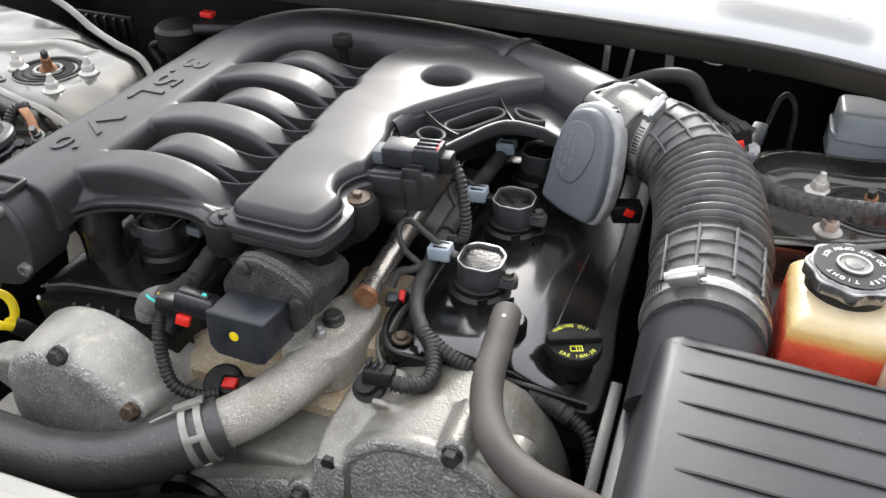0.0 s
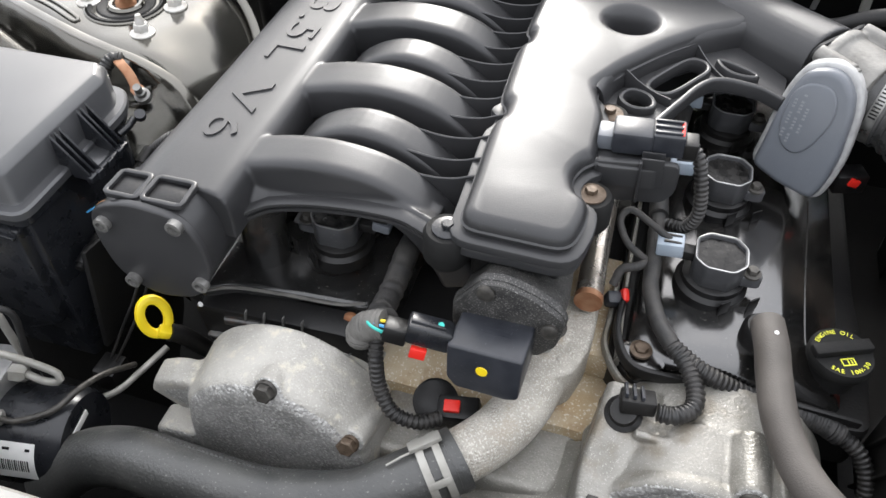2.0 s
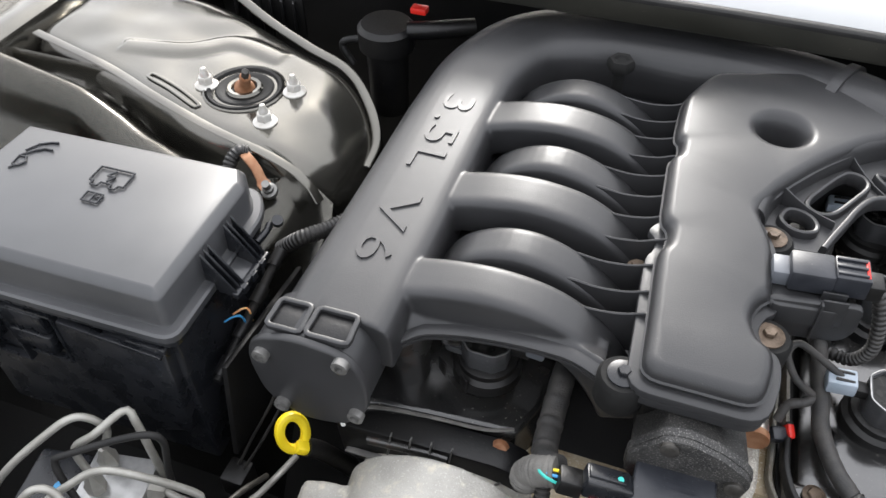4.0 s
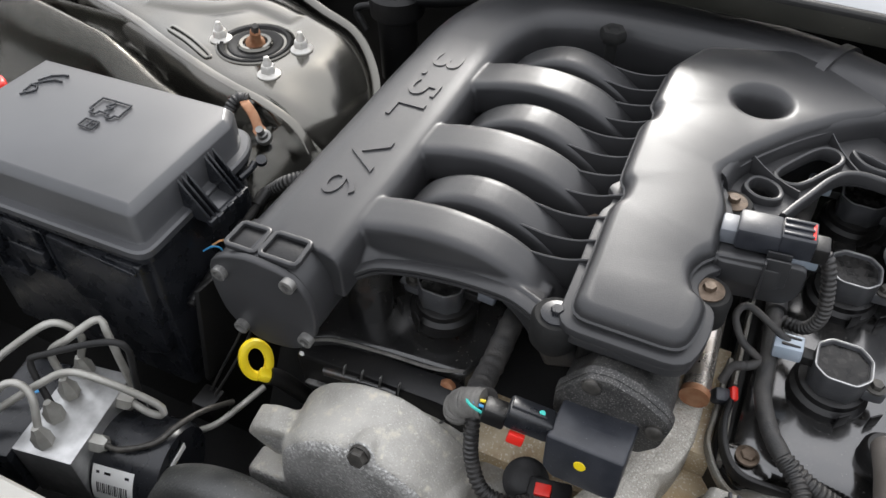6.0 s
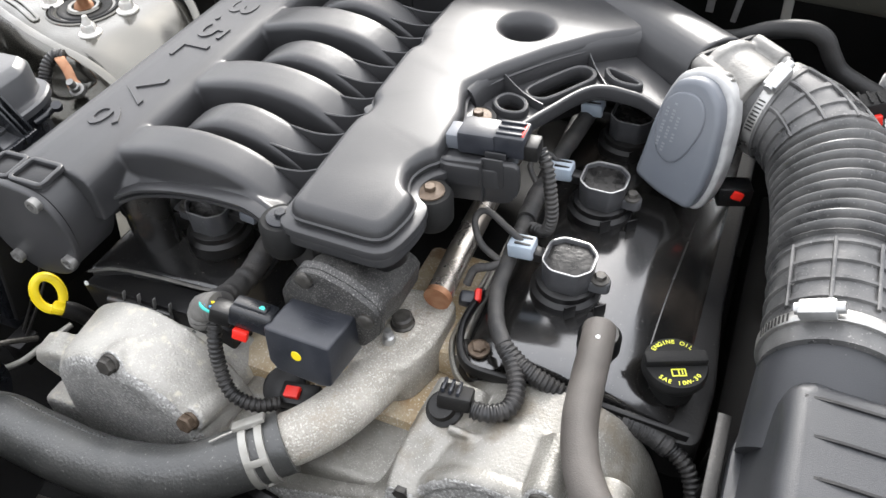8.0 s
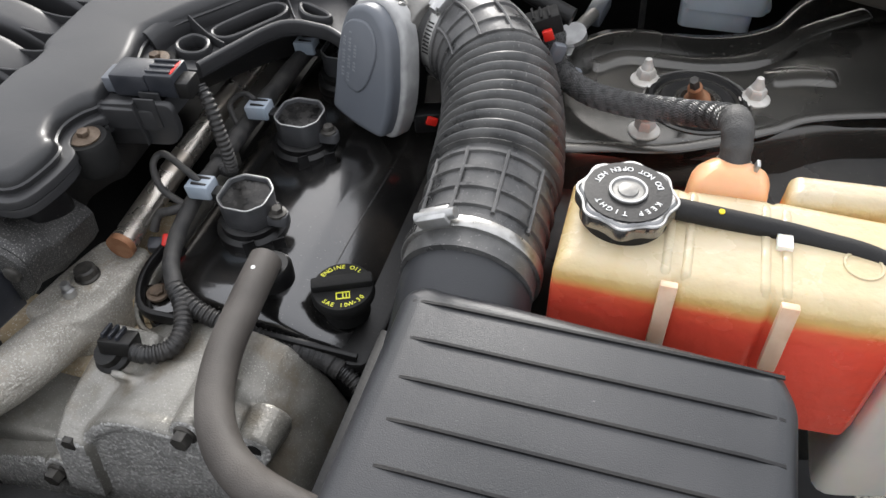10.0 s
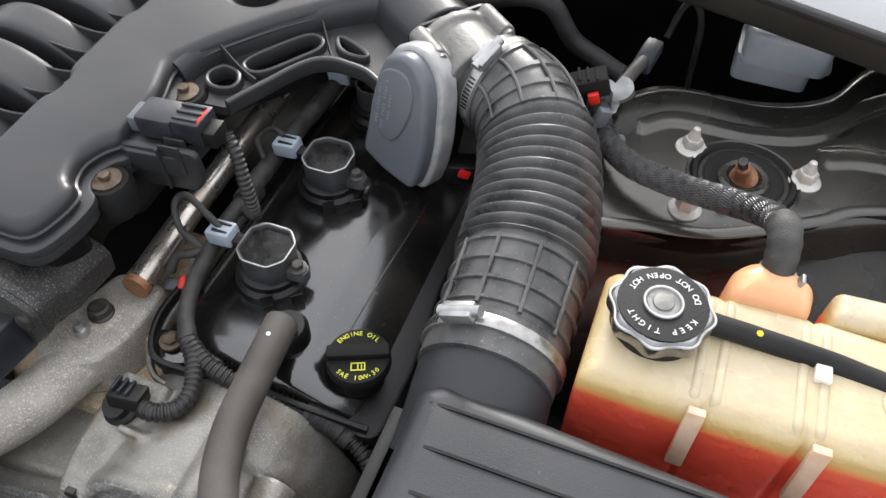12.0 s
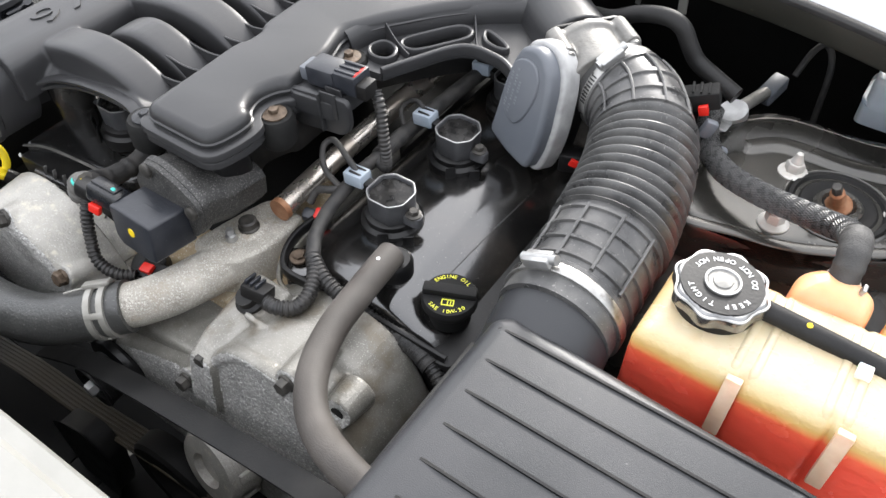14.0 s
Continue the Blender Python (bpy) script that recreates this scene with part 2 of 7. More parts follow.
MARK = shader("worn_mark", (0.15, 0.16, 0.175), (0.18, 0.19, 0.20), 0.45, 0.05)
PALENUT = shader("pale_plated_nut", (0.55, 0.54, 0.51), (0.44, 0.42, 0.38), 0.45, 0.08, metal=0.25, scale=90, bump=0.1)
DUSTTAPE = shader("dusty_grey_tape", (0.075, 0.072, 0.066), (0.13, 0.125, 0.115), 0.7, 0.1, scale=60, grain=700, bump=0.6)
STRAND = shader("braid_strand", (0.035, 0.035, 0.035), (0.085, 0.084, 0.082), 0.30, 0.1, scale=200, bump=0.1)
WORNRIB = shader("worn_rib_plastic", (0.075, 0.074, 0.071), (0.15, 0.147, 0.14), 0.4, 0.1, scale=80, grain=500, bump=0.3)
TINTED = shader("tinted_tank_rib", (0.60, 0.40, 0.27), (0.70, 0.52, 0.38), 0.35, 0.05, scale=60, sss=0.2)
ENDTAPE = shader("greying_cloth_tape", (0.032, 0.031, 0.030), (0.062, 0.060, 0.057), 0.65, 0.1, scale=60, grain=700, bump=0.6)
TEAL = shader("teal_paint", (0.03, 0.42, 0.36), None, 0.5, 0.03)
SKYBLUE = shader("blue_wire", (0.05, 0.28, 0.55), None, 0.45, 0.03)


def tank_shader():
    """Translucent tank: cream above the coolant's level, orange red where coolant stands behind the wall."""
    m = shader("coolant_tank", (0.78, 0.71, 0.60), (0.92, 0.89, 0.85), 0.26, 0.05, scale=34, grain=120, bump=1.1, sss=0.12)
    t = m.node_tree
    p = t.nodes["Principled BSDF"]
    old = p.inputs["Base Color"].links[0].from_socket
    co = t.nodes.new("ShaderNodeTexCoord")
    wob = t.nodes.new("ShaderNodeTexNoise")
    wob.inputs["Scale"].default_value = 16
    t.links.new(co.outputs["Object"], wob.inputs["Vector"])
    xyz = t.nodes.new("ShaderNodeSeparateXYZ")
    t.links.new(co.outputs["Object"], xyz.inputs[0])
    add = t.nodes.new("ShaderNodeMath")
    add.operation = "MULTIPLY_ADD"
    t.links.new(wob.outputs["Fac"], add.inputs[0])
    add.inputs[1].default_value = 0.008
    t.links.new(xyz.outputs["Z"], add.inputs[2])
    lev = t.nodes.new("ShaderNodeMapRange")
    lev.inputs["From Min"].default_value, lev.inputs["From Max"].default_value = LEVEL - 0.018, LEVEL + 0.022
    t.links.new(add.outputs[0], lev.inputs["Value"])
    tone = t.nodes.new("ShaderNodeValToRGB")
    el = tone.color_ramp.elements
    el[0].position, el[0].color = 0.0, (0.90, 0.105, 0.065, 1)
    el[1].position, el[1].color = 1.0, (0.55, 0.475, 0.345, 1)
    for at, col in ((0.34, (0.90, 0.145, 0.075, 1)), (0.43, (0.82, 0.30, 0.11, 1)), (0.56, (0.68, 0.44, 0.16, 1)), (0.76, (0.60, 0.475, 0.25, 1))):
        e = el.new(at)
        e.color = col
    t.links.new(lev.outputs[0], tone.inputs[0])
    mix = t.nodes.new("ShaderNodeMix")
    mix.data_type = "RGBA"
    mix.inputs["Factor"].default_value = 0.5
    t.links.new(tone.outputs[0], mix.inputs["A"])
    mul = t.nodes.new("ShaderNodeMix")
    mul.data_type, mul.blend_type = "RGBA", "MULTIPLY"
    mul.inputs["Factor"].default_value = 1.0
    t.links.new(tone.outputs[0], mul.inputs["A"])
    t.links.new(old, mul.inputs["B"])
    t.links.new(mul.outputs["Result"], mix.inputs["B"])
    t.links.new(mix.outputs["Result"], p.inputs["Base Color"])
    return m


LEVEL = 0.916
TANK = tank_shader()
ORANGE = shader("orange_tank_dome", (0.72, 0.33, 0.15), (0.78, 0.44, 0.24), 0.3, 0.05, scale=24, sss=0.25)


# ---- shape helpers ----
def spline(pts, n):
    """A smooth line through the points, cut into n even steps."""
    p = [Vector(q) for q in pts]
    p = [2 * p[0] - p[1]] + p + [2 * p[-1] - p[-2]]
    fine = []
    for i in range(1, len(p) - 2):
        a, b, c, d = p[i - 1], p[i], p[i + 1], p[i + 2]
        for k in range(24):
            t = k / 24
            fine.append(0.5 * ((2 * b) + (c - a) * t + (2 * a - 5 * b + 4 * c - d) * t * t + (3 * b - a - 3 * c + d) * t**3))
    fine.append(p[-2])
    run = [0.0]
    for a, b in zip(fine, fine[1:]):
        run.append(run[-1] + (b - a).length)
    out, j = [], 0
    for k in range(n + 1):
        s = run[-1] * k / n
        while j < len(run) - 2 and run[j + 1] < s:
            j += 1
        f = (s - run[j]) / max(run[j + 1] - run[j], 1e-9)
        out.append(fine[j].lerp(fine[j + 1], min(max(f, 0), 1)))
    return out


def length(pts):
    return sum((b - a).length for a, b in zip(pts, pts[1:]))


def loft(bm, rings, caps=(True, True)):
    vs = [[bm.verts.new(p) for p in ring] for ring in rings]
    n = len(rings[0])
    for a, b in zip(vs, vs[1:]):
        for i in range(n):
            bm.faces.new((a[i], a[(i + 1) % n], b[(i + 1) % n], b[i]))
    if caps[0]:
        bm.faces.new(vs[0][::-1])
    if caps[1]:
        bm.faces.new(vs[-1])
    return bm


def sweep(bm, line, section, up=(0, 0, 1), caps=(True, True)):
    """section(i, s) gives the ring at step i as pairs (across, up)."""
    rings, side = [], None
    for i, p in enumerate(line):
        t = (line[min(i + 1, len(line) - 1)] - line[max(i - 1, 0)]).normalized()
        if side is None:
            side = t.cross(Vector(up))
            side = (side if side.length > 1e-3 else t.cross(Vector((1, 0, 0)))).normalized()
        side = (side - t * side.dot(t)).normalized()
        top = side.cross(t)
        rings.append([p + u * side + v * top for u, v in section(i, i / (len(line) - 1))])
    return loft(bm, rings, caps)


def circle(r, n):
    return [(r * math.cos(2 * math.pi * k / n), r * math.sin(2 * math.pi * k / n)) for k in range(n)]


def oval(a, b, n, e=2.6):
    """A rounded box outline, a by b half sizes."""
    out = []
    for k in range(n):
        c, s = math.cos(2 * math.pi * k / n), math.sin(2 * math.pi * k / n)
        out.append((a * math.copysign(abs(c) ** (2 / e), c), b * math.copysign(abs(s) ** (2 / e), s)))
    return out


def tube(bm, pts, r, n=16, steps=None, caps=(True, True)):
    line = spline(pts, steps or max(8, 8 * len(pts)))
    rad = r if callable(r) else (lambda s: r)
    return sweep(bm, line, lambda i, s: circle(rad(s), n), caps=caps)


def corrugated(bm, pts, r, pitch=0.0042, depth=0.0011, n=12):
    rough = spline(pts, 60)
    k = max(2, int(length(rough) / pitch))
    line = spline(pts, 4 * k)
    return sweep(bm, line, lambda i, s: circle(r - (depth if i % 4 in (2, 3) else 0), n))


def place(bm, verts, m):
    bmesh.ops.transform(bm, matrix=m, verts=verts)


def block(bm, centre, size, bevel=0.0015, rot=(0, 0, 0), seg=2):
    made = bmesh.ops.create_cube(bm, size=1.0)["verts"]
    bmesh.ops.transform(bm, matrix=Matrix.Diagonal((*size, 1)), verts=made)
    edges = list({e for v in made for e in v.link_edges})
    if bevel:
        got = bmesh.ops.bevel(bm, geom=edges, offset=min(bevel, min(size) * 0.45), segments=seg, affect="EDGES", profile=0.5)
        made = list({v for f in got["faces"] for v in f.verts} | {v for v in made if v.is_valid})
    place(bm, made, pose(*centre, *rot))
    return bm


class Outline(list):
    """A rounded outline that remembers its corners."""


def inset(outline, d):
    """The outline (anticlockwise) moved inwards by d."""
    if isinstance(outline, Outline):
        return rounded(inset(outline.raw, d), max(outline.r - d * 0.9, 0.0006), outline.k)
    out, n = [], len(outline)
    for i in range(n):
        a, b, c = (Vector(outline[j % n]) for j in (i - 1, i, i + 1))
        e1, e2 = (b - a).normalized(), (c - b).normalized()
        n1, n2 = Vector((-e1.y, e1.x)), Vector((-e2.y, e2.x))
        m = n1 + n2
        out.append(tuple(b + m * (2 / max(m.length_squared, 0.5)) * d))
    return out


def rounded(pts, r, k=4):
    """The outline with its corners rounded by about r."""
    out, n = [], len(pts)
    for i in range(n):
        a, b, c = (Vector(pts[j % n]) for j in (i - 1, i, i + 1))
        d1, d2 = min(r, (a - b).length * 0.45), min(r, (c - b).length * 0.45)
        p, q = b + (a - b).normalized() * d1, b + (c - b).normalized() * d2
        for s in range(k + 1):
            t = s / k
            out.append(tuple(p * (1 - t) ** 2 + b * 2 * t * (1 - t) + q * t * t))
    out = Outline(out)
    out.raw, out.r, out.k = list(pts), r, k
    return out


def prism(bm, outline, z0, z1, r=0.004, steps=4, draft=0.0, m=None):
    """An outline drawn up from z0 to z1 with a rounded upper edge, and leaning in by draft."""
    rows = [(0.0, z0)]
    for k in range(steps + 1):
        a = math.pi / 2 * k / steps
        rows.append((draft + r * (1 - math.cos(a)), z1 - r + r * math.sin(a)))
    rings = []
    for d, z in rows:
        ring = inset(outline, d) if d else outline
        rings.append([Vector((x, y, z)) for x, y in ring])
    if m is not None:
        rings = [[m @ p for p in ring] for ring in rings]
    return loft(bm, rings)


FRONT = Matrix(((1, 0, 0, 0), (0, 0, -1, 0), (0, 1, 0, 0), (0, 0, 0, 1)))  # outline in x and z, drawn towards -y


def lathe(bm, profile, n=24, m=None):
    m = m or Matrix()
    rings = [[m @ Vector((r * math.cos(2 * math.pi * k / n), r * math.sin(2 * math.pi * k / n), z)) for k in range(n)] for r, z in profile]
    return loft(bm, rings)


def aim(p, axis):
    return Matrix.Translation(p) @ Vector(axis).to_track_quat("Z", "Y").to_matrix().to_4x4()


def hexhead(bm, p, axis, r=0.006, h=0.006, flange=1.5):
    m = aim(p, axis)
    lathe(bm, [(0.2 * r, -0.001), (r * flange, -0.001), (r * flange, 0.0012), (r * 1.05, 0.002), (0.2 * r, 0.002)], 20, m)
    lathe(bm, [(0.3 * r, 0.0), (r, 0.0), (r, h * 0.85), (r * 0.85, h), (r * 0.3, h)], 6, m)
    return bm


def world_of(ob):
    if ob.parent:
        return world_of(ob.parent) @ ob.matrix_parent_inverse @ ob.matrix_basis
    return ob.matrix_basis.copy()


def part(name, bm, mat, parent=None, label="", sharp=38, face=None, face_at=0.0):
    """Links a bmesh as one mesh object, under a thing or a part."""
    bmesh.ops.recalc_face_normals(bm, faces=bm.faces)
    for f in bm.faces:
        f.smooth = True
    lim = radians(sharp)
    for e in bm.edges:
        if len(e.link_faces) == 2 and e.calc_face_angle(0) > lim:
            e.smooth = False
    me = bpy.data.meshes.new(name)
    bm.to_mesh(me)
    bm.free()
    me.materials.append(mat)
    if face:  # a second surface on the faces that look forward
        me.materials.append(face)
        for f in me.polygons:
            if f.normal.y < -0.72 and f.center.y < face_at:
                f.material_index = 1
    ob = new(name, me)
    if parent:
        ob.parent = parent
        ob.matrix_parent_inverse = world_of(parent).inverted()
    if label:
        ob["label"] = label
    return ob


def thing(name, at, label, category, group="", kind=""):
    ob = new(name)
    ob.empty_display_size = 0.02
    ob.matrix_basis = Matrix.Translation(at)
    return tagged(ob, label, category, group, kind)


def solo(name, bm, mat, label, category, group="", kind="", sharp=38):
    return tagged(part(name, bm, mat, sharp=sharp), label, category, group, kind)


def B():
    return bmesh.new()


def lettering(text, size, depth, m, spacing=1.0, width=None):
    """Raised letters as a bmesh, centred on m, reading along m's x."""
    cu = bpy.data.curves.new("letters", "FONT")
    cu.body, cu.size, cu.extrude, cu.align_x, cu.align_y, cu.resolution_u = text, size, depth, "CENTER", "CENTER", 3
    cu.space_character = spacing
    ob = bpy.data.objects.new("letters", cu)
    scene.collection.objects.link(ob)
    bpy.context.view_layer.update()
    me = bpy.data.meshes.new_from_object(ob.evaluated_get(bpy.context.evaluated_depsgraph_get()))
    bm = bmesh.new()
    bm.from_mesh(me)
    bpy.data.objects.remove(ob)
    bpy.data.curves.remove(cu)
    bpy.data.meshes.remove(me)
    if width:
        xs = [v.co.x for v in bm.verts]
        bmesh.ops.transform(bm, matrix=Matrix.Diagonal((width / (max(xs) - min(xs)), 1, 1, 1)), verts=bm.verts)
    bmesh.ops.transform(bm, matrix=m, verts=bm.verts)
    return bm



def melt(bm, voxel=0.0016, smooth=6, factor=0.5):
    """Joins overlapping solids into one skin with filleted corners, like a moulding or a casting."""
    bmesh.ops.recalc_face_normals(bm, faces=bm.faces)
    me = bpy.data.meshes.new("solids")
    bm.to_mesh(me)
    bm.free()
    ob = bpy.data.objects.new("solids", me)
    scene.collection.objects.link(ob)
    skin = ob.modifiers.new("skin", "REMESH")
    skin.mode, skin.voxel_size, skin.adaptivity = "VOXEL", voxel, 0.0
    soft = ob.modifiers.new("soft", "SMOOTH")
    soft.factor, soft.iterations = factor, smooth
    bpy.context.view_layer.update()
    got = bpy.data.meshes.new_from_object(ob.evaluated_get(bpy.context.evaluated_depsgraph_get()))
    out = bmesh.new()
    out.from_mesh(got)
    bpy.data.objects.remove(ob)
    bpy.data.meshes.remove(me)
    bpy.data.meshes.remove(got)
    return out


# ---- setting ----
bm = B()
bmesh.ops.create_grid(bm, x_segments=2, y_segments=2, size=600)
solo("ground", bm, GROUND, "pale gravel ground under the car", "ground", kind="structure")


def bearing(body, skin, cx, cy, z, lean, spots):
    """Strut bearing cup with its leaning rod, and the flange nuts round it."""
    bm = B()
    at = Matrix.Translation((cx, cy, z))
    lathe(bm, [(0.003, -0.0004), (0.024, -0.0004), (0.027, 0.0010), (0.032, 0.0010), (0.034, -0.0006), (0.037, -0.0006), (0.039, 0.0022), (0.0425, 0.0024), (0.0445, -0.001), (0.0445, -0.015), (0.003, -0.015)], 44, at)
    part("bearing_cup", bm, BLACKMETAL, body)
    bm = B()
    lathe(bm, [(0.0425, -0.002), (0.0455, 0.0018), (0.0475, 0.0006), (0.0485, -0.003)], 44, at)
    part("pressed_ring", bm, skin, body)
    bm = B()
    lathe(bm, [(0.013, -0.001), (0.0150, 0.003), (0.019, 0.0035), (0.0215, 0.001), (0.0215, -0.010), (0.013, -0.010)], 28, at)
    part("inner_ring", bm, skin, body)
    bm = B()
    lathe(bm, [(0.003, -0.010), (0.0115, -0.009), (0.0118, 0.002), (0.0085, 0.006), (0.0066, 0.009), (0.0062, 0.025), (0.0045, 0.027), (0.001, 0.027)], 20, aim((cx, cy, z), lean))
    rod = part("strut_rod", bm, COPPER, body)
    bm = B()
    lathe(bm, [(0.001, 0.026), (0.0046, 0.026), (0.0046, 0.036), (0.0038, 0.037), (0.001, 0.037)], 6, aim((cx, cy, z), lean))
    part("hex_end", bm, DARKBOLT, rod)
    for x, y in spots:
        bm = B()
        m = Matrix.Translation((x, y, z - 0.885))
        lathe(bm, [(0.004, 0.884), (0.0135, 0.884), (0.0135, 0.886), (0.0090, 0.8885), (0.004, 0.889)], 24, m)
        lathe(bm, [(0.003, 0.886), (0.0088, 0.886), (0.0088, 0.895), (0.0074, 0.897), (0.003, 0.897)], 6, m)
        lathe(bm, [(0.0060, 0.894), (0.0052, 0.900), (0.0038, 0.903), (0.0030, 0.907), (0.001, 0.908)], 14, m)
        part("nut", bm, PALENUT, body)


def strip(bm, rings):
    """A sheet through rows of points, given a thickness."""
    vs = [[bm.verts.new(p) for p in r] for r in rings]
    for a, b in zip(vs, vs[1:]):
        for i in range(len(a) - 1):
            bm.faces.new((a[i], a[i + 1], b[i + 1], b[i]))
    bmesh.ops.solidify(bm, geom=bm.faces[:], thickness=0.002)


# strut tower at low x
low = thing("strut_tower_low", (-0.72, 0.21, 0.5), "dark olive metallic strut tower with three flange nuts", "strut tower", kind="structure")
TOP = [(-0.83, 0.360), (-1.02, 0.40), (-1.02, 0.225), (-0.95, 0.208), (-0.88, 0.188), (-0.80, 0.157), (-0.725, 0.131), (-0.673, 0.118), (-0.64, 0.113), (-0.600, 0.110), (-0.572, 0.128), (-0.558, 0.165), (-0.557, 0.210), (-0.577, 0.240), (-0.614, 0.267), (-0.674, 0.289), (-0.743, 0.321)]
bm = B()
prism(bm, rounded(TOP, 0.030, 5), 0.45, 0.885, 0.026, 8, draft=-0.014)
for p in ((-0.574, 0.126), (-0.556, 0.196)):  # pressed bulges on the inner corner
    lathe(bm, [(0.002, 0.70), (0.015, 0.70), (0.0150, 0.862), (0.011, 0.873), (0.002, 0.877)], 20, Matrix.Translation((*p, 0)))
bump = spline([(-0.90, 0.235, 0.884), (-0.82, 0.25, 0.887), (-0.77, 0.285, 0.886), (-0.70, 0.272, 0.884)], 20)
sweep(bm, bump, lambda i, s: oval(0.014, 0.004, 14))
out = melt(bm, 0.0022, 9)
for v in out.verts:
    if v.co.x > -0.645 and v.co.z > 0.78:
        v.co.z -= 5.6 * (v.co.x + 0.645) ** 2
part("tower_top", out, PAINT, low, sharp=80)
bm = B()
sweep(bm, spline([(-0.553, 0.175, 0.830), (-0.555, 0.212, 0.841), (-0.577, 0.246, 0.863), (-0.614, 0.274, 0.885), (-0.674, 0.296, 0.891), (-0.743, 0.329, 0.894), (-0.83, 0.372, 0.905), (-0.95, 0.41, 0.925)], 50), lambda i, s: oval(0.006, 0.006, 10))
part("rim", bm, PAINT, low)
bm = B()
sweep(bm, spline([(-1.02, 0.222, 0.887), (-0.95, 0.203, 0.887), (-0.88, 0.183, 0.887), (-0.80, 0.152, 0.887), (-0.725, 0.126, 0.887), (-0.673, 0.112, 0.886), (-0.64, 0.106, 0.884), (-0.606, 0.100, 0.877), (-0.583, 0.098, 0.862), (-0.570, 0.093, 0.845)], 60), lambda i, s: oval(0.006, 0.0016, 10))
part("lip", bm, PAINT, low)
prof = [(0.106, 0.884), (0.098, 0.868), (0.090, 0.860), (0.076, 0.857), (0.060, 0.852), (0.042, 0.846), (0.020, 0.832), (0.0, 0.806), (-0.012, 0.76), (-0.016, 0.70)]
rings = []
for k in range(33):
    f = k / 32
    x = -0.562 - 0.50 * f
    lift = 0.060 * max(0, f - 0.45) / 0.55
    dy = 0.082 * min(1, max(0, f - 0.08) / 0.55)
    ring = []
    for q, (y, z) in enumerate(prof):
        deep = -0.034 * min(1, max(0, f - 0.1) / 0.25) * math.exp(-(((q - 2.2) / 1.1) ** 2))
        swell = 0.040 * min(1, f / 0.5) * math.exp(-(((q - 5.6) / 1.5) ** 2))
        ring.append(Vector((x, y + dy * (1 if q < 8 else 0.4), z + swell + deep + lift * (q > 1) - 0.05 * max(0, 0.10 - f) / 0.10)))
    rings.append(spline(ring, 30))
bm = B()
strip(bm, rings)
part("apron", bm, PAINT, low, sharp=70)
bm = B()
strip(bm, [[Vector((x, y, z)) for y, z in ((-0.014, 0.72), (-0.03, 0.66), (-0.10, 0.55), (-0.62, 0.42))] for x in (-1.06, -0.9, -0.75, -0.56)])
part("inner_liner", bm, BLACKMETAL, low)
bm = B()
block(bm, (-1.06, -0.05, 0.72), (0.06, 1.5, 0.36), 0.02)
part("wing_edge", bm, PAINT, low)
bm = B()
slot = [Vector((x, y, 0.8862)) for x, y in ((-0.830, 0.187), (-0.826, 0.191), (-0.788, 0.178), (-0.746, 0.157), (-0.745, 0.152), (-0.750, 0.151), (-0.792, 0.170), (-0.828, 0.183))]
sweep(bm, spline([*slot, slot[0]], 40), lambda i, s: oval(0.0022, 0.0012, 8))
part("pressed_slot", bm, PAINT, low)
bearing(low, PAINT, -0.712, 0.201, 0.8855, (0.42, -0.35, 1.0), ((-0.757, 0.193), (-0.655, 0.214), (-0.659, 0.152)))

# strut tower at high x, its paint darkened for the shade on this side
high = thing("strut_tower_high", (0.31, 0.21, 0.5), "metallic strut tower, paint darkened for shade, with dusty top and flange nuts", "strut tower", kind="structure")
TOP = [(0.198, 0.122), (0.248, 0.132), (0.292, 0.141), (0.333, 0.160), (0.375, 0.186), (0.425, 0.215), (0.62, 0.26), (0.62, 0.47), (0.43, 0.395), (0.376, 0.325), (0.32, 0.298), (0.241, 0.292), (0.205, 0.268), (0.190, 0.236), (0.188, 0.17)]
bm = B()
prism(bm, rounded(TOP, 0.018, 4), 0.45, 0.886, 0.012, 5, draft=-0.006)
sweep(bm, spline([(0.215, 0.245, 0.885), (0.245, 0.268, 0.886), (0.312, 0.272, 0.886), (0.362, 0.290, 0.888), (0.405, 0.340, 0.892), (0.46, 0.375, 0.90)], 30), lambda i, s: oval(0.010, 0.005, 14))
sweep(bm, spline([(0.375, 0.262, 0.885), (0.40, 0.272, 0.886), (0.43, 0.276, 0.886)], 10), lambda i, s: oval(0.012, 0.005, 14))
part("tower_top", melt(bm, 0.0022, 9), DUSTSHADEPAINT, high, sharp=80)
bm = B()
ridge = spline([(0.186, 0.19, 0.882), (0.188, 0.238, 0.892), (0.204, 0.270, 0.899), (0.241, 0.296, 0.901), (0.320, 0.302, 0.901), (0.376, 0.329, 0.903), (0.43, 0.399, 0.911), (0.62, 0.475, 0.93)], 50)
strip(bm, [spline([Vector((p.x + 0.012, p.y - 0.036, 0.8855)), Vector((p.x + 0.008, p.y - 0.020, 0.886 + 0.25 * (p.z - 0.886))), Vector((p.x + 0.003, p.y - 0.007, p.z - 0.004)), p, p + Vector((-0.005, 0.005, -0.004)), p + Vector((-0.008, 0.008, -0.03)), p + Vector((-0.010, 0.010, -0.20))], 14) for p in ridge])
part("rim", bm, DUSTSHADEPAINT, high, sharp=80)
bm = B()
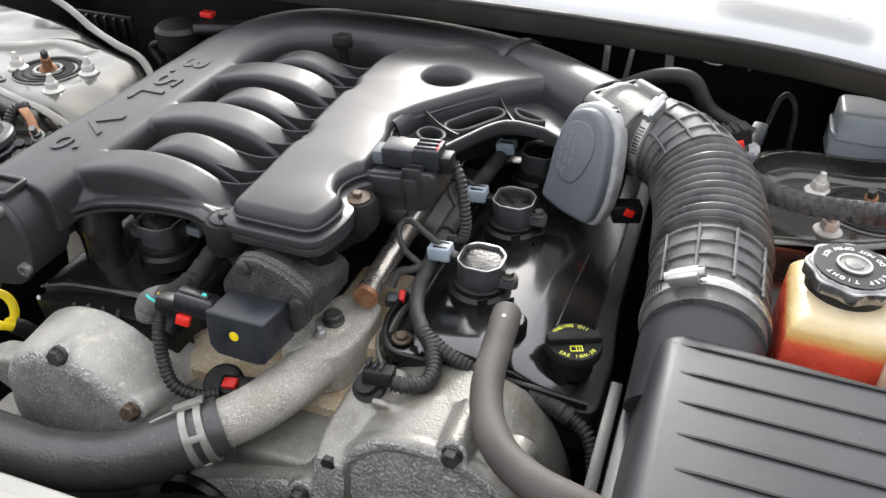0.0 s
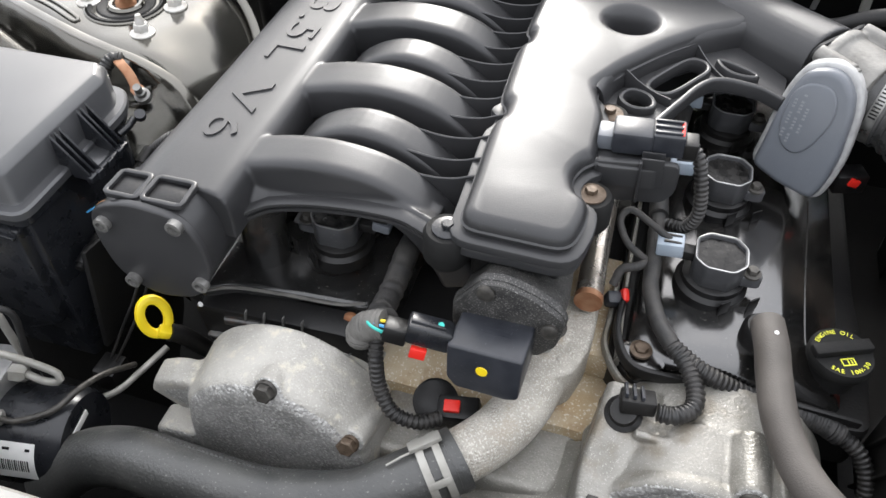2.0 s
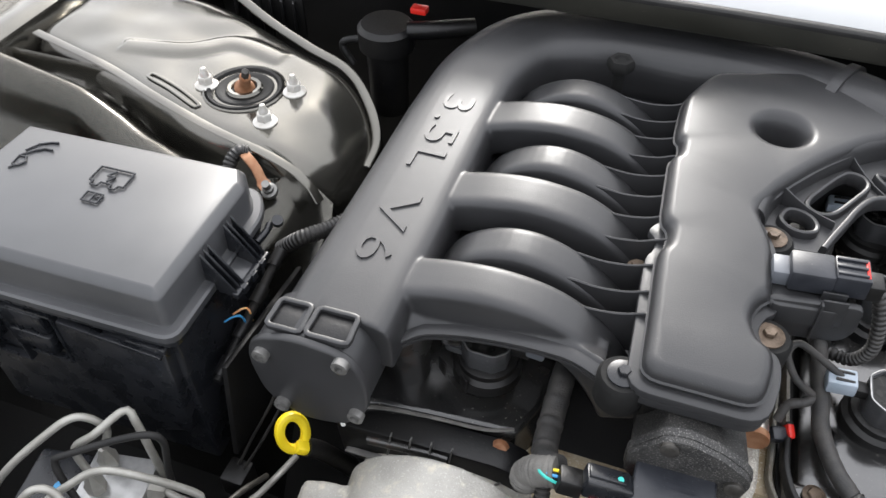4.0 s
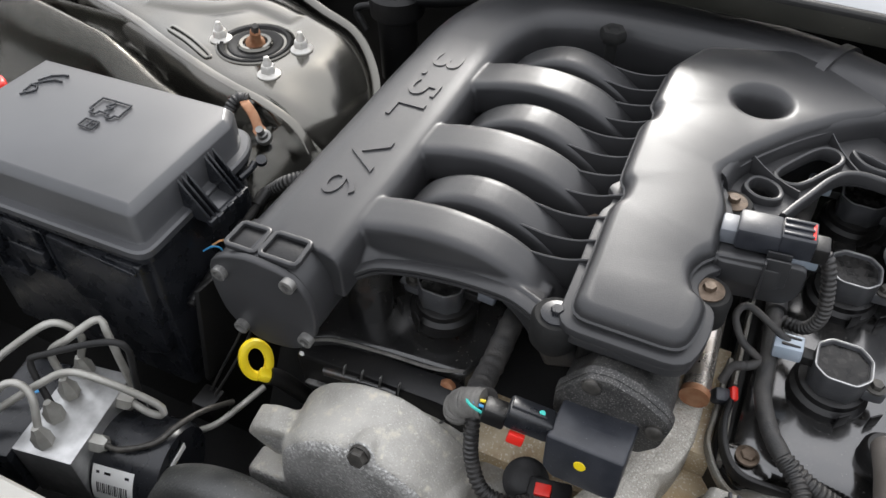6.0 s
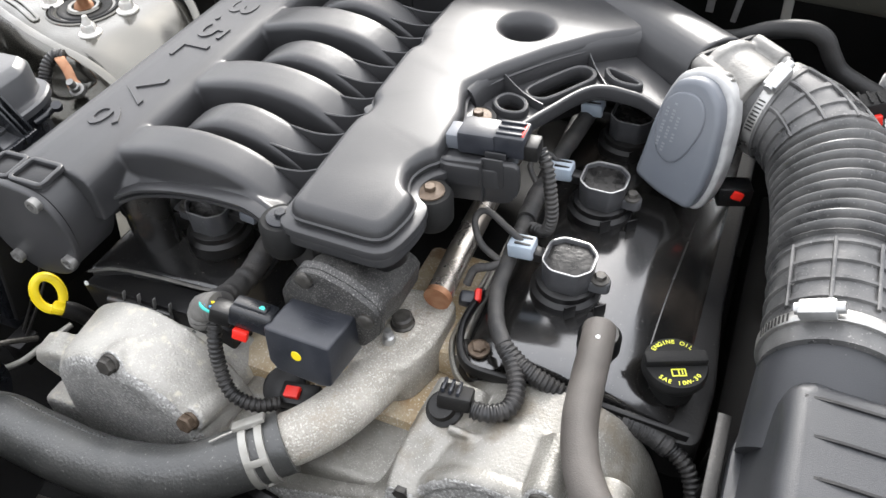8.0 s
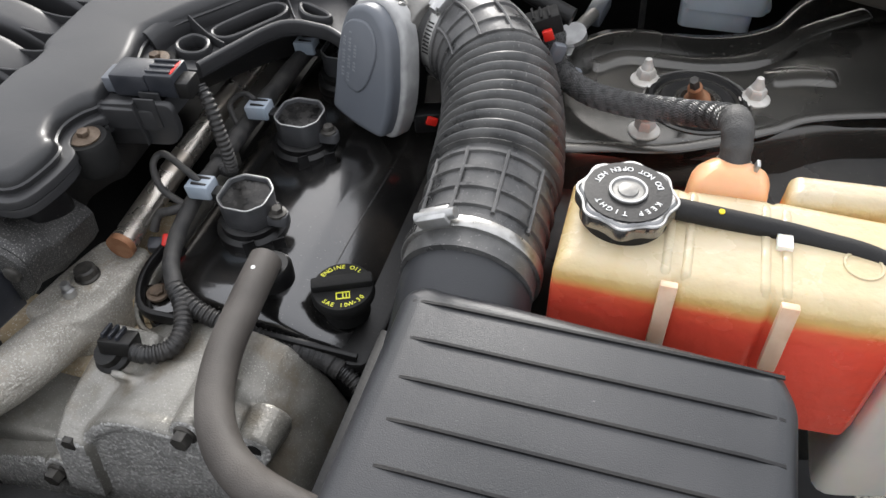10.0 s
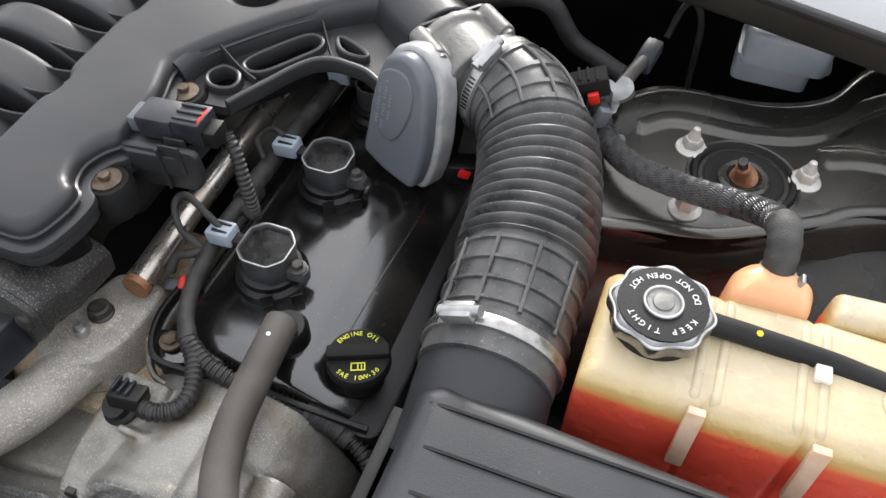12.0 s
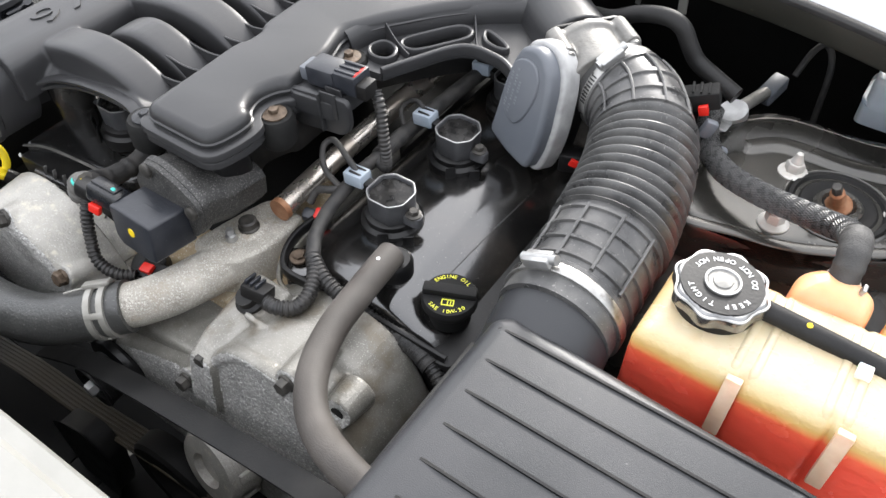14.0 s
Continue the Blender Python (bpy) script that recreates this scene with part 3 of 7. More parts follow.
sweep(bm, spline([(0.190, 0.118, 0.886), (0.221, 0.122, 0.887), (0.248, 0.128, 0.888), (0.292, 0.137, 0.888), (0.333, 0.156, 0.889), (0.375, 0.182, 0.890), (0.425, 0.211, 0.892), (0.62, 0.255, 0.90)], 60), lambda i, s: oval(0.006, 0.0018, 10))
part("lip", bm, DUSTSHADEPAINT, high)
edge = spline([(0.188, 0.118, 0.884), (0.248, 0.128, 0.885), (0.292, 0.137, 0.885), (0.333, 0.156, 0.886), (0.375, 0.182, 0.887), (0.425, 0.211, 0.889), (0.62, 0.255, 0.897)], 30)
bm = B()
strip(bm, [spline([p + Vector(o) for o in ((0, 0, 0), (0, -0.004, -0.014), (0, 0.004, -0.030), (0, -0.006, -0.050), (0, -0.034, -0.070), (0, -0.064, -0.095), (0, -0.085, -0.16), (0, -0.10, -0.42))], 24) for p in edge])
part("apron", bm, DUSTSHADEPAINT, high, sharp=70)
bm = B()
block(bm, (0.65, -0.05, 0.72), (0.06, 1.5, 0.36), 0.02)
part("wing_edge", bm, DUSTSHADEPAINT, high)
bearing(high, DUSTSHADEPAINT, 0.3125, 0.212, 0.8865, (-0.24, -0.52, 1.0), ((0.265, 0.234), (0.361, 0.227), (0.272, 0.159)))

# dark chassis floor and firewall
bm = B()
for c, size in (((-0.105, 0.2175, 0.34), (1.45, 0.825, 0.04)), ((-0.6275, -0.3225, 0.34), (0.405, 0.255, 0.04)), ((0.1275, -0.3225, 0.34), (0.985, 0.255, 0.04)), ((-0.395, -0.35, 0.34), (0.06, 0.20, 0.04))):
    block(bm, c, size, 0.004)  # four sheets round an open drain
solo("undertray", bm, BLACKMETAL, "black undertray below the engine", "undertray", kind="structure")
bm = B()
block(bm, (-0.205, 0.66, 0.60), (1.9, 0.06, 0.78), 0.01)
solo("firewall", bm, BLACKMETAL, "black firewall behind the engine", "firewall", kind="structure")

# cowl: dark beam with a weather strip, silver panel above it
COWL_EDGE = [(-1.10, 0.62, 0.945), (-0.90, 0.54, 0.952), (-0.755, 0.445, 0.960), (-0.66, 0.370, 0.968), (-0.56, 0.332, 0.974), (-0.405, 0.328, 0.976), (-0.205, 0.330, 0.977), (-0.005, 0.328, 0.976), (0.195, 0.322, 0.971), (0.345, 0.306, 0.959), (0.49, 0.294, 0.940), (0.69, 0.272, 0.905)]
cowl = thing("cowl", (-0.205, 0.53, 0.85), "silver cowl panel with dark overhanging beam and rubber seal", "cowl", kind="structure")
lo = spline(COWL_EDGE, 70)
bm = B()
loft(bm, [[p + Vector(o) for o in ((0, 0, 0), (0, -0.003, 0.004), (0, -0.003, 0.024), (0, 0.004, 0.025), (0, 0.16, 0.036), (0, 0.16, 0.006), (0, 0.06, 0.004), (0, 0.012, 0.003))] for p in lo])
part("beam", bm, BEAM, cowl)
bm = B()
sweep(bm, [p + Vector((0, 0.004, 0.025)) for p in lo], lambda i, s: oval(0.007, 0.005, 12))
part("weather_strip", bm, RUBBER, cowl)
bm = B()
loft(bm, [[p + Vector(o) for o in ((0, 0.010, 0.028), (0, 0.018, 0.034), (0, 0.04, 0.040), (0, 0.14, 0.058), (0, 0.40, 0.115), (0, 0.40, 0.09), (0, 0.03, 0.027))] for p in lo])
part("panel", bm, SILVER, cowl)
bm = B()
plate = rounded([(0.12, 0.40), (0.30, 0.385), (0.31, 0.44), (0.125, 0.455)], 0.02, 4)
rings = [[Vector((x, y, 1.046 + (y - 0.36) * 0.19 + dz)) for x, y in inset(plate, d)] for d, dz in ((0.0, -0.004), (0.0, 0.001), (0.002, 0.003), (0.004, 0.003))]
loft(bm, rings)
part("access_cover", bm, SILVER, cowl)
# clips and a pale strap that hang below the beam
bm = B()
block(bm, (0.024, 0.37, 0.966), (0.052, 0.004, 0.012), 0.001)
block(bm, (0.012, 0.368, 0.945), (0.008, 0.003, 0.034), 0.001)
block(bm, (0.040, 0.368, 0.942), (0.006, 0.003, 0.042), 0.001, (0, 6, 0))
part("clip", bm, ZINC, cowl, "bright metal clip below the beam")
bm = B()
block(bm, (0.086, 0.37, 0.955), (0.010, 0.003, 0.060), 0.001, (0, -4, 0))
part("strap", bm, CREAM, cowl, "pale strap below the beam")
bm = B()
tube(bm, [(0.104, 0.37, 0.969), (0.118, 0.37, 0.966), (0.126, 0.37, 0.956), (0.142, 0.37, 0.954), (0.155, 0.37, 0.961), (0.175, 0.37, 0.959), (0.176, 0.37, 0.952)], 0.0014, 8, 40)
part("wire_clip", bm, ZINC, cowl, "thin bright wire clip")
vent = thing("side_vent", (-0.80, 0.40, 0.83), "black slatted vent behind the strut tower", "vent")
bm = B()
block(bm, (-0.80, 0.415, 0.855), (0.11, 0.006, 0.06), 0.002)
part("backing", bm, BLACKMETAL, vent)
for k in range(6):
    bm = B()
    block(bm, (-0.845 + 0.018 * k, 0.406, 0.855), (0.004, 0.012, 0.056), 0.001, (0, 0, 25))
    part("slat", bm, DARK, vent)

# front panel over the radiator
front = thing("radiator_panel", (-0.2, -0.37, 0.8), "cream painted radiator support panel with a folded edge", "panel", kind="structure")
bm = B()
line = spline([(-1.0, -0.32, 0.83), (-0.7, -0.345, 0.862), (-0.4, -0.348, 0.886), (-0.1, -0.345, 0.895), (0.3, -0.335, 0.885), (0.6, -0.30, 0.86)], 40)
sweep(bm, line, lambda i, s: [(-0.008, -0.018), (-0.008, -0.004), (-0.005, 0.0), (0.006, 0.001), (0.010, 0.006), (0.03, 0.008), (0.08, 0.006), (0.16, -0.02), (0.16, -0.03), (0.0, -0.008), (-0.004, -0.018)], up=(0, 0, 1))
part("edge", bm, CREAM, front)
bm = B()
block(bm, (-0.2, -0.385, 0.62), (1.2, 0.04, 0.5), 0.01)
part("radiator", bm, BLACKMETAL, front)

# ---- intake manifold ----
man = thing("intake_manifold", (-0.3, 0.1, 0.86), "satin black plastic intake manifold with six curved runners", "intake manifold")
path = [(-0.452, -0.112, 0.898), (-0.452, 0.05, 0.898), (-0.453, 0.19, 0.899), (-0.444, 0.270, 0.905), (-0.408, 0.334, 0.911), (-0.33, 0.362, 0.915), (-0.23, 0.360, 0.917), (-0.12, 0.340, 0.919), (-0.045, 0.300, 0.924), (0.010, 0.252, 0.930), (0.042, 0.222, 0.934)]


def plenum_section(i, s):
    """Soft outer shoulder, tighter inner edge; rounder towards the throttle."""
    a = 0.050 if s < 0.5 else 0.050 - 0.013 * (s - 0.5) * 2
    b = 0.045 - 0.004 * max(0, s - 0.5)
    blend = min(1, max(0, (s - 0.30) / 0.35))
    outer, inner = 2.9 - 0.6 * blend, 5.5 - 3.2 * blend
    out = []
    for k in range(40):
        c, q = math.cos(2 * math.pi * k / 40), math.sin(2 * math.pi * k / 40)
        e = inner if c > 0 else outer
        out.append((a * math.copysign(abs(c) ** (2 / e), c), b * math.copysign(abs(q) ** (2 / e), q)))
    return out


RUN_Y = [-0.050, 0.003, 0.062, 0.120, 0.178, 0.236]
HIGH = [(-0.440, 0.932), (-0.405, 0.940), (-0.372, 0.9485), (-0.335, 0.952), (-0.295, 0.945), (-0.262, 0.922), (-0.240, 0.890), (-0.228, 0.865)]
LOW = [(-0.394, 0.862), (-0.391, 0.900), (-0.374, 0.931), (-0.340, 0.948), (-0.305, 0.943), (-0.270, 0.921), (-0.245, 0.890), (-0.230, 0.862)]
bm = B()
sweep(bm, spline(path, 90), plenum_section)
for k in (0, 2, 4):  # these runners are moulded in one with the plenum
    sweep(bm, spline([(x, RUN_Y[k], z - 0.0175) for x, z in HIGH], 40), lambda i, s: oval((0.0262 if k else 0.0235) - 0.007 * s, 0.0180, 32, 6.0), up=(0, 0, 1))
# outer wall of the first runner, down to the rim
wall = []
RIM = ((-0.470, 0.920, -0.110, 0.900), (-0.428, 0.930, -0.104, 0.906), (-0.408, 0.935, -0.090, 0.909), (-0.390, 0.940, -0.077, 0.913), (-0.360, 0.945, -0.072, 0.919), (-0.330, 0.948, -0.071, 0.924), (-0.300, 0.944, -0.072, 0.928), (-0.272, 0.932, -0.074, 0.929), (-0.248, 0.926, -0.081, 0.926))
for x, top, rim_y, rim_z in RIM:
    wall.append([Vector((x, -0.050, top - 0.004)), Vector((x, -0.061, top - 0.004)), Vector((x, rim_y + 0.004, rim_z + 0.004)), Vector((x, rim_y, rim_z)), Vector((x, rim_y, rim_z - 0.012)), Vector((x, -0.045, rim_z - 0.012))])
loft(bm, wall)
out = melt(bm, 0.0016, 5)
for v in out.verts:  # the plenum's front end is shallow: it stops at the rim
    if v.co.y < -0.015 and v.co.x < -0.38:
        v.co.z = max(v.co.z, 0.897)
part("upper_shell", out, PLASTIC, man, sharp=80)
for k in (1, 3, 5):
    bm = B()
    sweep(bm, spline([(x, RUN_Y[k], z - 0.0175) for x, z in LOW], 40), lambda i, s: oval(0.0232 - 0.006 * s, 0.0180, 32, 5.0), up=(0, 0, 1))
    part("runner", melt(bm, 0.0016, 4), PLASTIC, man, sharp=80)
for k, y in enumerate(RUN_Y):
    # thin parting flanges that run on to the cover
    for d in (-1, 1):
        if (k, d) == (0, -1):
            continue
        bm = B()
        yy = y + d * 0.0148
        line = spline([(-0.318, yy + d * 0.002, 0.941), (-0.292, yy, 0.9385), (-0.268, yy, 0.936), (-0.246, yy, 0.939), (-0.232, yy, 0.945), (-0.220, yy, 0.950)], 18)
        loft(bm, [[Vector((p.x, p.y - 0.0011, p.z - 0.045)), Vector((p.x, p.y + 0.0011, p.z - 0.045)), Vector((p.x, p.y + 0.0011, p.z - 0.0006)), Vector((p.x, p.y, p.z)), Vector((p.x, p.y - 0.0011, p.z - 0.0006))] for p in line])
        part("flange", bm, PLASTIC, man)
bm = B()
hexhead(bm, (-0.241, 0.033, 0.921), (0, 0, 1), 0.0062, 0.006)
part("bolt", bm, RUST, man, "small rusty bolt between the runners")
# lower shell and its double rim along the front
SHELL = [(-0.490, -0.096), (-0.440, -0.096), (-0.428, -0.030), (-0.330, -0.012), (-0.250, -0.020), (-0.215, -0.050), (-0.205, 0.30), (-0.25, 0.37), (-0.40, 0.37), (-0.48, 0.29), (-0.497, 0.2)]
bm = B()
prism(bm, rounded(SHELL, 0.012, 3), 0.862, 0.892, 0.004, 2)
part("lower_shell", bm, PLASTIC, man)
for dz, dy in ((0.0, 0.0), (-0.0075, 0.0025)):
    bm = B()
    line = spline([(x, y - 0.003 + dy, z + dz - 0.0015) for x, top, y, z in RIM[1:]] + [(-0.238, -0.090 + dy, 0.924 + dz)], 60)
    sweep(bm, line, lambda i, s: oval(0.0062, 0.0022, 12, 4))
    part("rim", bm, PLASTIC, man)
# flat cover with notches and a round well
COVER = [(-0.226, -0.096), (-0.142, -0.096), (-0.135, -0.066), (-0.136, -0.044), (-0.148, -0.038), (-0.154, -0.020), (-0.148, -0.002), (-0.139, 0.006), (-0.142, 0.064), (-0.156, 0.102), (-0.137, 0.139), (-0.104, 0.185), (-0.070, 0.222), (-0.028, 0.252), (-0.026, 0.335), (-0.106, 0.338), (-0.214, 0.300), (-0.238, 0.245), (-0.238, 0.178), (-0.232, 0.172), (-0.232, 0.154), (-0.238, 0.148), (-0.237, 0.126), (-0.234, 0.062), (-0.226, 0.054), (-0.226, 0.036), (-0.231, 0.028), (-0.231, 0.011), (-0.228, -0.044)]
bm = B()
out = rounded(COVER, 0.016, 4)
rows = [(0.009, 0.925), (0.0004, 0.9465)]
for k in range(6):
    a = math.pi / 2 * k / 5
    rows.append((0.002 + 0.009 * (1 - math.cos(a)), 0.9475 + 0.0105 * math.sin(a)))
rings = [[Vector((x, y, z)) for x, y in inset(out, d)] for d, z in rows]
vs = [[bm.verts.new(p) for p in r] for r in rings]
n = len(out)
for a, b in zip(vs, vs[1:]):
    for i in range(n):
        bm.faces.new((a[i], a[(i + 1) % n], b[(i + 1) % n], b[i]))
well = []
for r, z in ((0.0325, 0.958), (0.0290, 0.9574), (0.0250, 0.9548), (0.0216, 0.949), (0.0198, 0.941), (0.0190, 0.895)):
    well.append([bm.verts.new((-0.143 + r * math.cos(2 * math.pi * k / 40), 0.219 + r * math.sin(2 * math.pi * k / 40), z)) for k in range(40)])
for a, b in zip(well, well[1:]):
    for i in range(40):
        bm.faces.new((a[i], a[(i + 1) % 40], b[(i + 1) % 40], b[i]))
edges = [bm.edges.get((vs[-1][i], vs[-1][(i + 1) % n])) for i in range(n)] + [bm.edges.get((well[0][i], well[0][(i + 1) % 40])) for i in range(40)]
bmesh.ops.triangle_fill(bm, edges=edges, use_beauty=True)
part("cover", bm, PLASTIC, man)
FORE = COVER[:10] + [(-0.200, 0.100)] + COVER[-6:]
for d, z0, z1 in ((-0.0065, 0.9345, 0.9415), (-0.005, 0.925, 0.9325)):
    bm = B()
    prism(bm, inset(rounded(FORE, 0.012, 4), d), z0, z1, 0.002, 2)
    part("cover_flange", bm, PLASTIC, man)
bm = B()
sweep(bm, spline([(-0.158, 0.104, 0.930), (-0.150, 0.136, 0.932), (-0.123, 0.177, 0.932), (-0.089, 0.216, 0.932), (-0.050, 0.247, 0.932), (-0.020, 0.262, 0.932)], 40), lambda i, s: oval(0.011, 0.024, 18, 2.2))
part("shoulder", bm, PLASTIC, man)
# Cover's side below the flange, in blacker plastic for the recess's shade.
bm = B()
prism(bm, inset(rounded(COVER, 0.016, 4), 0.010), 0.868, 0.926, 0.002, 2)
part("shaded_skirt", bm, DARK, man)
bm = B()
lathe(bm, [(0.004, 0.885), (0.021, 0.886), (0.021, 0.893), (0.004, 0.896)], 24, Matrix.Translation((-0.143, 0.219, 0)))
part("well_floor", bm, DARK, man)
# bolt bosses
for x, y, z, m2 in ((-0.234, -0.088, 0.938, INK), (-0.139, -0.020, 0.940, RUST), (-0.141, 0.088, 0.940, RUST)):
    bm = B()
    lathe(bm, [(0.004, z - 0.034), (0.0150, z - 0.034), (0.0185, z - 0.028), (0.0185, z - 0.006), (0.0160, z - 0.002), (0.004, z - 0.002)], 28, Matrix.Translation((x, y, 0)))
    part("boss", bm, MATT, man)
    bm = B()
    lathe(bm, [(0.003, z - 0.003), (0.0118, z - 0.003), (0.0118, z - 0.0006), (0.0070, z + 0.0006), (0.003, z + 0.0006)], 28, Matrix.Translation((x, y, 0)))
    lathe(bm, [(0.002, z), (0.0050, z), (0.0050, z + 0.0036), (0.0044, z + 0.0044), (0.002, z + 0.0044)], 6, Matrix.Translation((x, y, 0)))
    part("bolt", bm, m2, man, "rusty flange bolt" if m2 is RUST else "")
# open web beside the cover
WEB = [(-0.101, 0.088), (-0.094, 0.104), (-0.084, 0.125), (-0.072, 0.150), (-0.060, 0.166), (-0.046, 0.172), (-0.030, 0.172), (-0.014, 0.170), (0.004, 0.160)]


def holed(outer, holes, z0, z1):
    """A flat plate with openings through it."""
    bm = B()
    loops = []
    for z in (z0, z1):
        edges = []
        for ring in [outer, *holes]:
            vs = [bm.verts.new((x, y, z)) for x, y in ring]
            edges += [bm.edges.new((p, q)) for p, q in zip(vs, vs[1:] + vs[:1])]
            loops.append(vs)
        bmesh.ops.triangle_fill(bm, edges=edges, use_beauty=True)
    n = len(holes) + 1
    for lower, upper in zip(loops[:n], loops[n:]):
        for k in range(len(lower)):
            m = (k + 1) % len(lower)
            bm.faces.new((lower[k], lower[m], upper[m], upper[k]))
    return bm


def soft(ring):
    """A closed outline with its corners rounded away."""
    pts = [Vector((x, y, 0)) for x, y in ring]
    for turn in range(3):
        pts = [p.lerp(q, f) for p, q in zip(pts, pts[1:] + pts[:1]) for f in ((0.25, 0.75) if turn < 2 else (0.5,))]
    return [(p.x, p.y) for p in pts]


OPEN = [
    [(-0.117, 0.142), (-0.104, 0.165), (-0.088, 0.190), (-0.078, 0.199), (-0.066, 0.195), (-0.062, 0.182), (-0.074, 0.163), (-0.088, 0.140), (-0.097, 0.131), (-0.110, 0.131)],
    [(-0.058, 0.204), (-0.047, 0.203), (-0.022, 0.191), (-0.019, 0.184), (-0.034, 0.182), (-0.048, 0.187)],
    [(-0.137, 0.113), (-0.133, 0.126), (-0.126, 0.131), (-0.112, 0.127), (-0.105, 0.115), (-0.108, 0.104), (-0.125, 0.101)],
]
EDGE = WEB + [(0.008, 0.200), (-0.034, 0.243), (-0.078, 0.228), (-0.112, 0.192), (-0.136, 0.150), (-0.150, 0.118), (-0.148, 0.096), (-0.125, 0.086)]
part("web", holed(rounded(EDGE, 0.004, 3), [soft(o) for o in OPEN], 0.925, 0.9335), PLASTIC, man)
bm = B()
sweep(bm, spline([(x, y, 0.934 - 0.06 * max(0, x + 0.05)) for x, y in WEB], 40), lambda i, s: oval(0.0030, 0.0072, 14, 4))
part("web_rib", bm, PLASTIC, man)
for ring in OPEN:
    bm = B()
    edge = [Vector((x, y, 0.934)) for x, y in soft(ring)]
    sweep(bm, [*edge, edge[0]], lambda i, s: oval(0.0026, 0.0066, 12, 3))
    part("opening_rim", bm, PLASTIC, man)
for a, c in (((-0.139, 0.143, 0.941), (-0.092, 0.121, 0.934)), ((-0.084, 0.225, 0.938), (-0.048, 0.175, 0.930))):
    bm = B()
    a, c = Vector(a), Vector(c)
    sweep(bm, [a + (c - a) * k / 4 - Vector((0, 0, 0.004 * math.sin(math.pi * k / 4))) for k in range(5)], lambda i, s: oval(0.0014, 0.011 - 0.003 * s, 10))
    part("rib", bm, PLASTIC, man)
# raised letters along the plenum: they read from the wing's side
for word, y, wide in (("3.5L", 0.131, 0.118), ("V6", -0.011, 0.084)):
    bm = lettering(word, 0.044, 0.0009, pose(-0.4475, y, 0.9436, 0, 0, -90), 1.1, wide)
    part("raised_letters", bm, PLASTIC, man)
# seam collar before the throttle body
bm = B()
line = spline(path, 90)
sweep(bm, [line[74], line[75]], lambda i, s: oval(0.046, 0.047, 32, 2.4))
part("seam", bm, PLASTIC, man)
# rear cap knob
bm = B()
lathe(bm, [(0.003, 0.88), (0.0065, 0.88), (0.0065, 0.935), (0.003, 0.935)], 14, Matrix.Translation((-0.305, 0.287, 0.011)))
part("stalk", bm, MATT, man)
bm = B()
lathe(bm, [(0.003, 0.934), (0.0125, 0.934), (0.0145, 0.937), (0.0145, 0.944), (0.0125, 0.9475), (0.008, 0.9475), (0.006, 0.9455), (0.003, 0.9455)], 6, Matrix.Translation((-0.305, 0.287, 0.011)))
part("knob", bm, MATT, man)

# end cap at the plenum's front
cap = thing("plenum_end_valve", (-0.455, -0.125, 0.85), "black plastic end valve with four screws on the manifold", "valve housing")
OUT = rounded([(-0.502, 0.930), (-0.508, 0.905), (-0.500, 0.862), (-0.472, 0.842), (-0.432, 0.850), (-0.412, 0.880), (-0.412, 0.915), (-0.425, 0.940), (-0.468, 0.944)], 0.014, 4)
bm = B()
prism(bm, OUT, 0.095, 0.138, 0.002, 2, m=FRONT)
part("housing", bm, PLASTIC, cap)
bm = B()
prism(bm, inset(OUT, -0.002), 0.1395, 0.1455, 0.0025, 3, m=FRONT)
part("face_plate", bm, PLASTIC, cap)
for x, z in ((-0.494, 0.919), (-0.427, 0.935), (-0.486, 0.857), (-0.420, 0.873)):
    bm = B()
    lathe(bm, [(0.002, 0.0), (0.0065, 0.0), (0.0065, 0.006), (0.004, 0.0065), (0.0035, 0.003), (0.001, 0.003)], 18, aim((x, -0.145, z), (0, -1, 0)))
    part("screw", bm, SCREW, cap)
for x0, x1, z in ((-0.492, -0.466, 0.942), (-0.460, -0.428, 0.944)):
    bm = B()
    line = [Vector(p) for p in ((x0, -0.110, z), (x1, -0.110, z + 0.001), (x1 + 0.002, -0.136, z + 0.001), (x0, -0.136, z))]
    ring = []
    for p, q in zip(line, line[1:] + line[:1]):
        ring += [p.lerp(q, f) for f in (0.1, 0.5, 0.9)]
    sweep(bm, spline([*ring, ring[0]], 32), lambda i, s: oval(0.0022, 0.0026, 10, 4))
    part("pocket_rim", bm, PLASTIC, cap)
    bm = B()
    block(bm, ((x0 + x1) / 2, -0.123, z - 0.001), (x1 - x0 - 0.003, 0.022, 0.0012), 0.0003)
    part("pocket_floor", bm, DARK, cap)
# ---- flow valve motor under the cover ----
motor = thing("flow_valve_motor", (-0.18, -0.13, 0.84), "black square valve motor with a yellow paint dot", "valve motor")
R = pose(-0.1824, -0.1413, 0.8787, -7.8, -1.9, -1.4)
PLATE = rounded([(-0.219, 0.899), (-0.198, 0.929), (-0.181, 0.932), (-0.157, 0.924), (-0.138, 0.911), (-0.133, 0.902), (-0.137, 0.877), (-0.150, 0.860), (-0.205, 0.862), (-0.219, 0.876)][::-1], 0.005, 3)
bm = B()
prism(bm, PLATE, 0.115, 0.1215, 0.0015, 2, m=FRONT)
part("gasket_plate", bm, DUSTY, motor, "grey dusty mounting plate")
bm = B()
prism(bm, inset(PLATE, 0.0012), 0.1215, 0.1265, 0.0015, 2, m=FRONT)
part("flange", bm, DUSTY, motor, "dust crusted flange")
bm = B()
rings = []
for y, lift, d in ((-0.1152, 0.0, 0.0035), (-0.103, -0.004, 0.003), (-0.085, -0.012, 0.003), (-0.045, -0.020, 0.006)):
    rings.append([Vector((x, y, z + lift)) for x, z in inset(PLATE, d)])
loft(bm, rings)
part("duct", bm, DUSTY, motor)
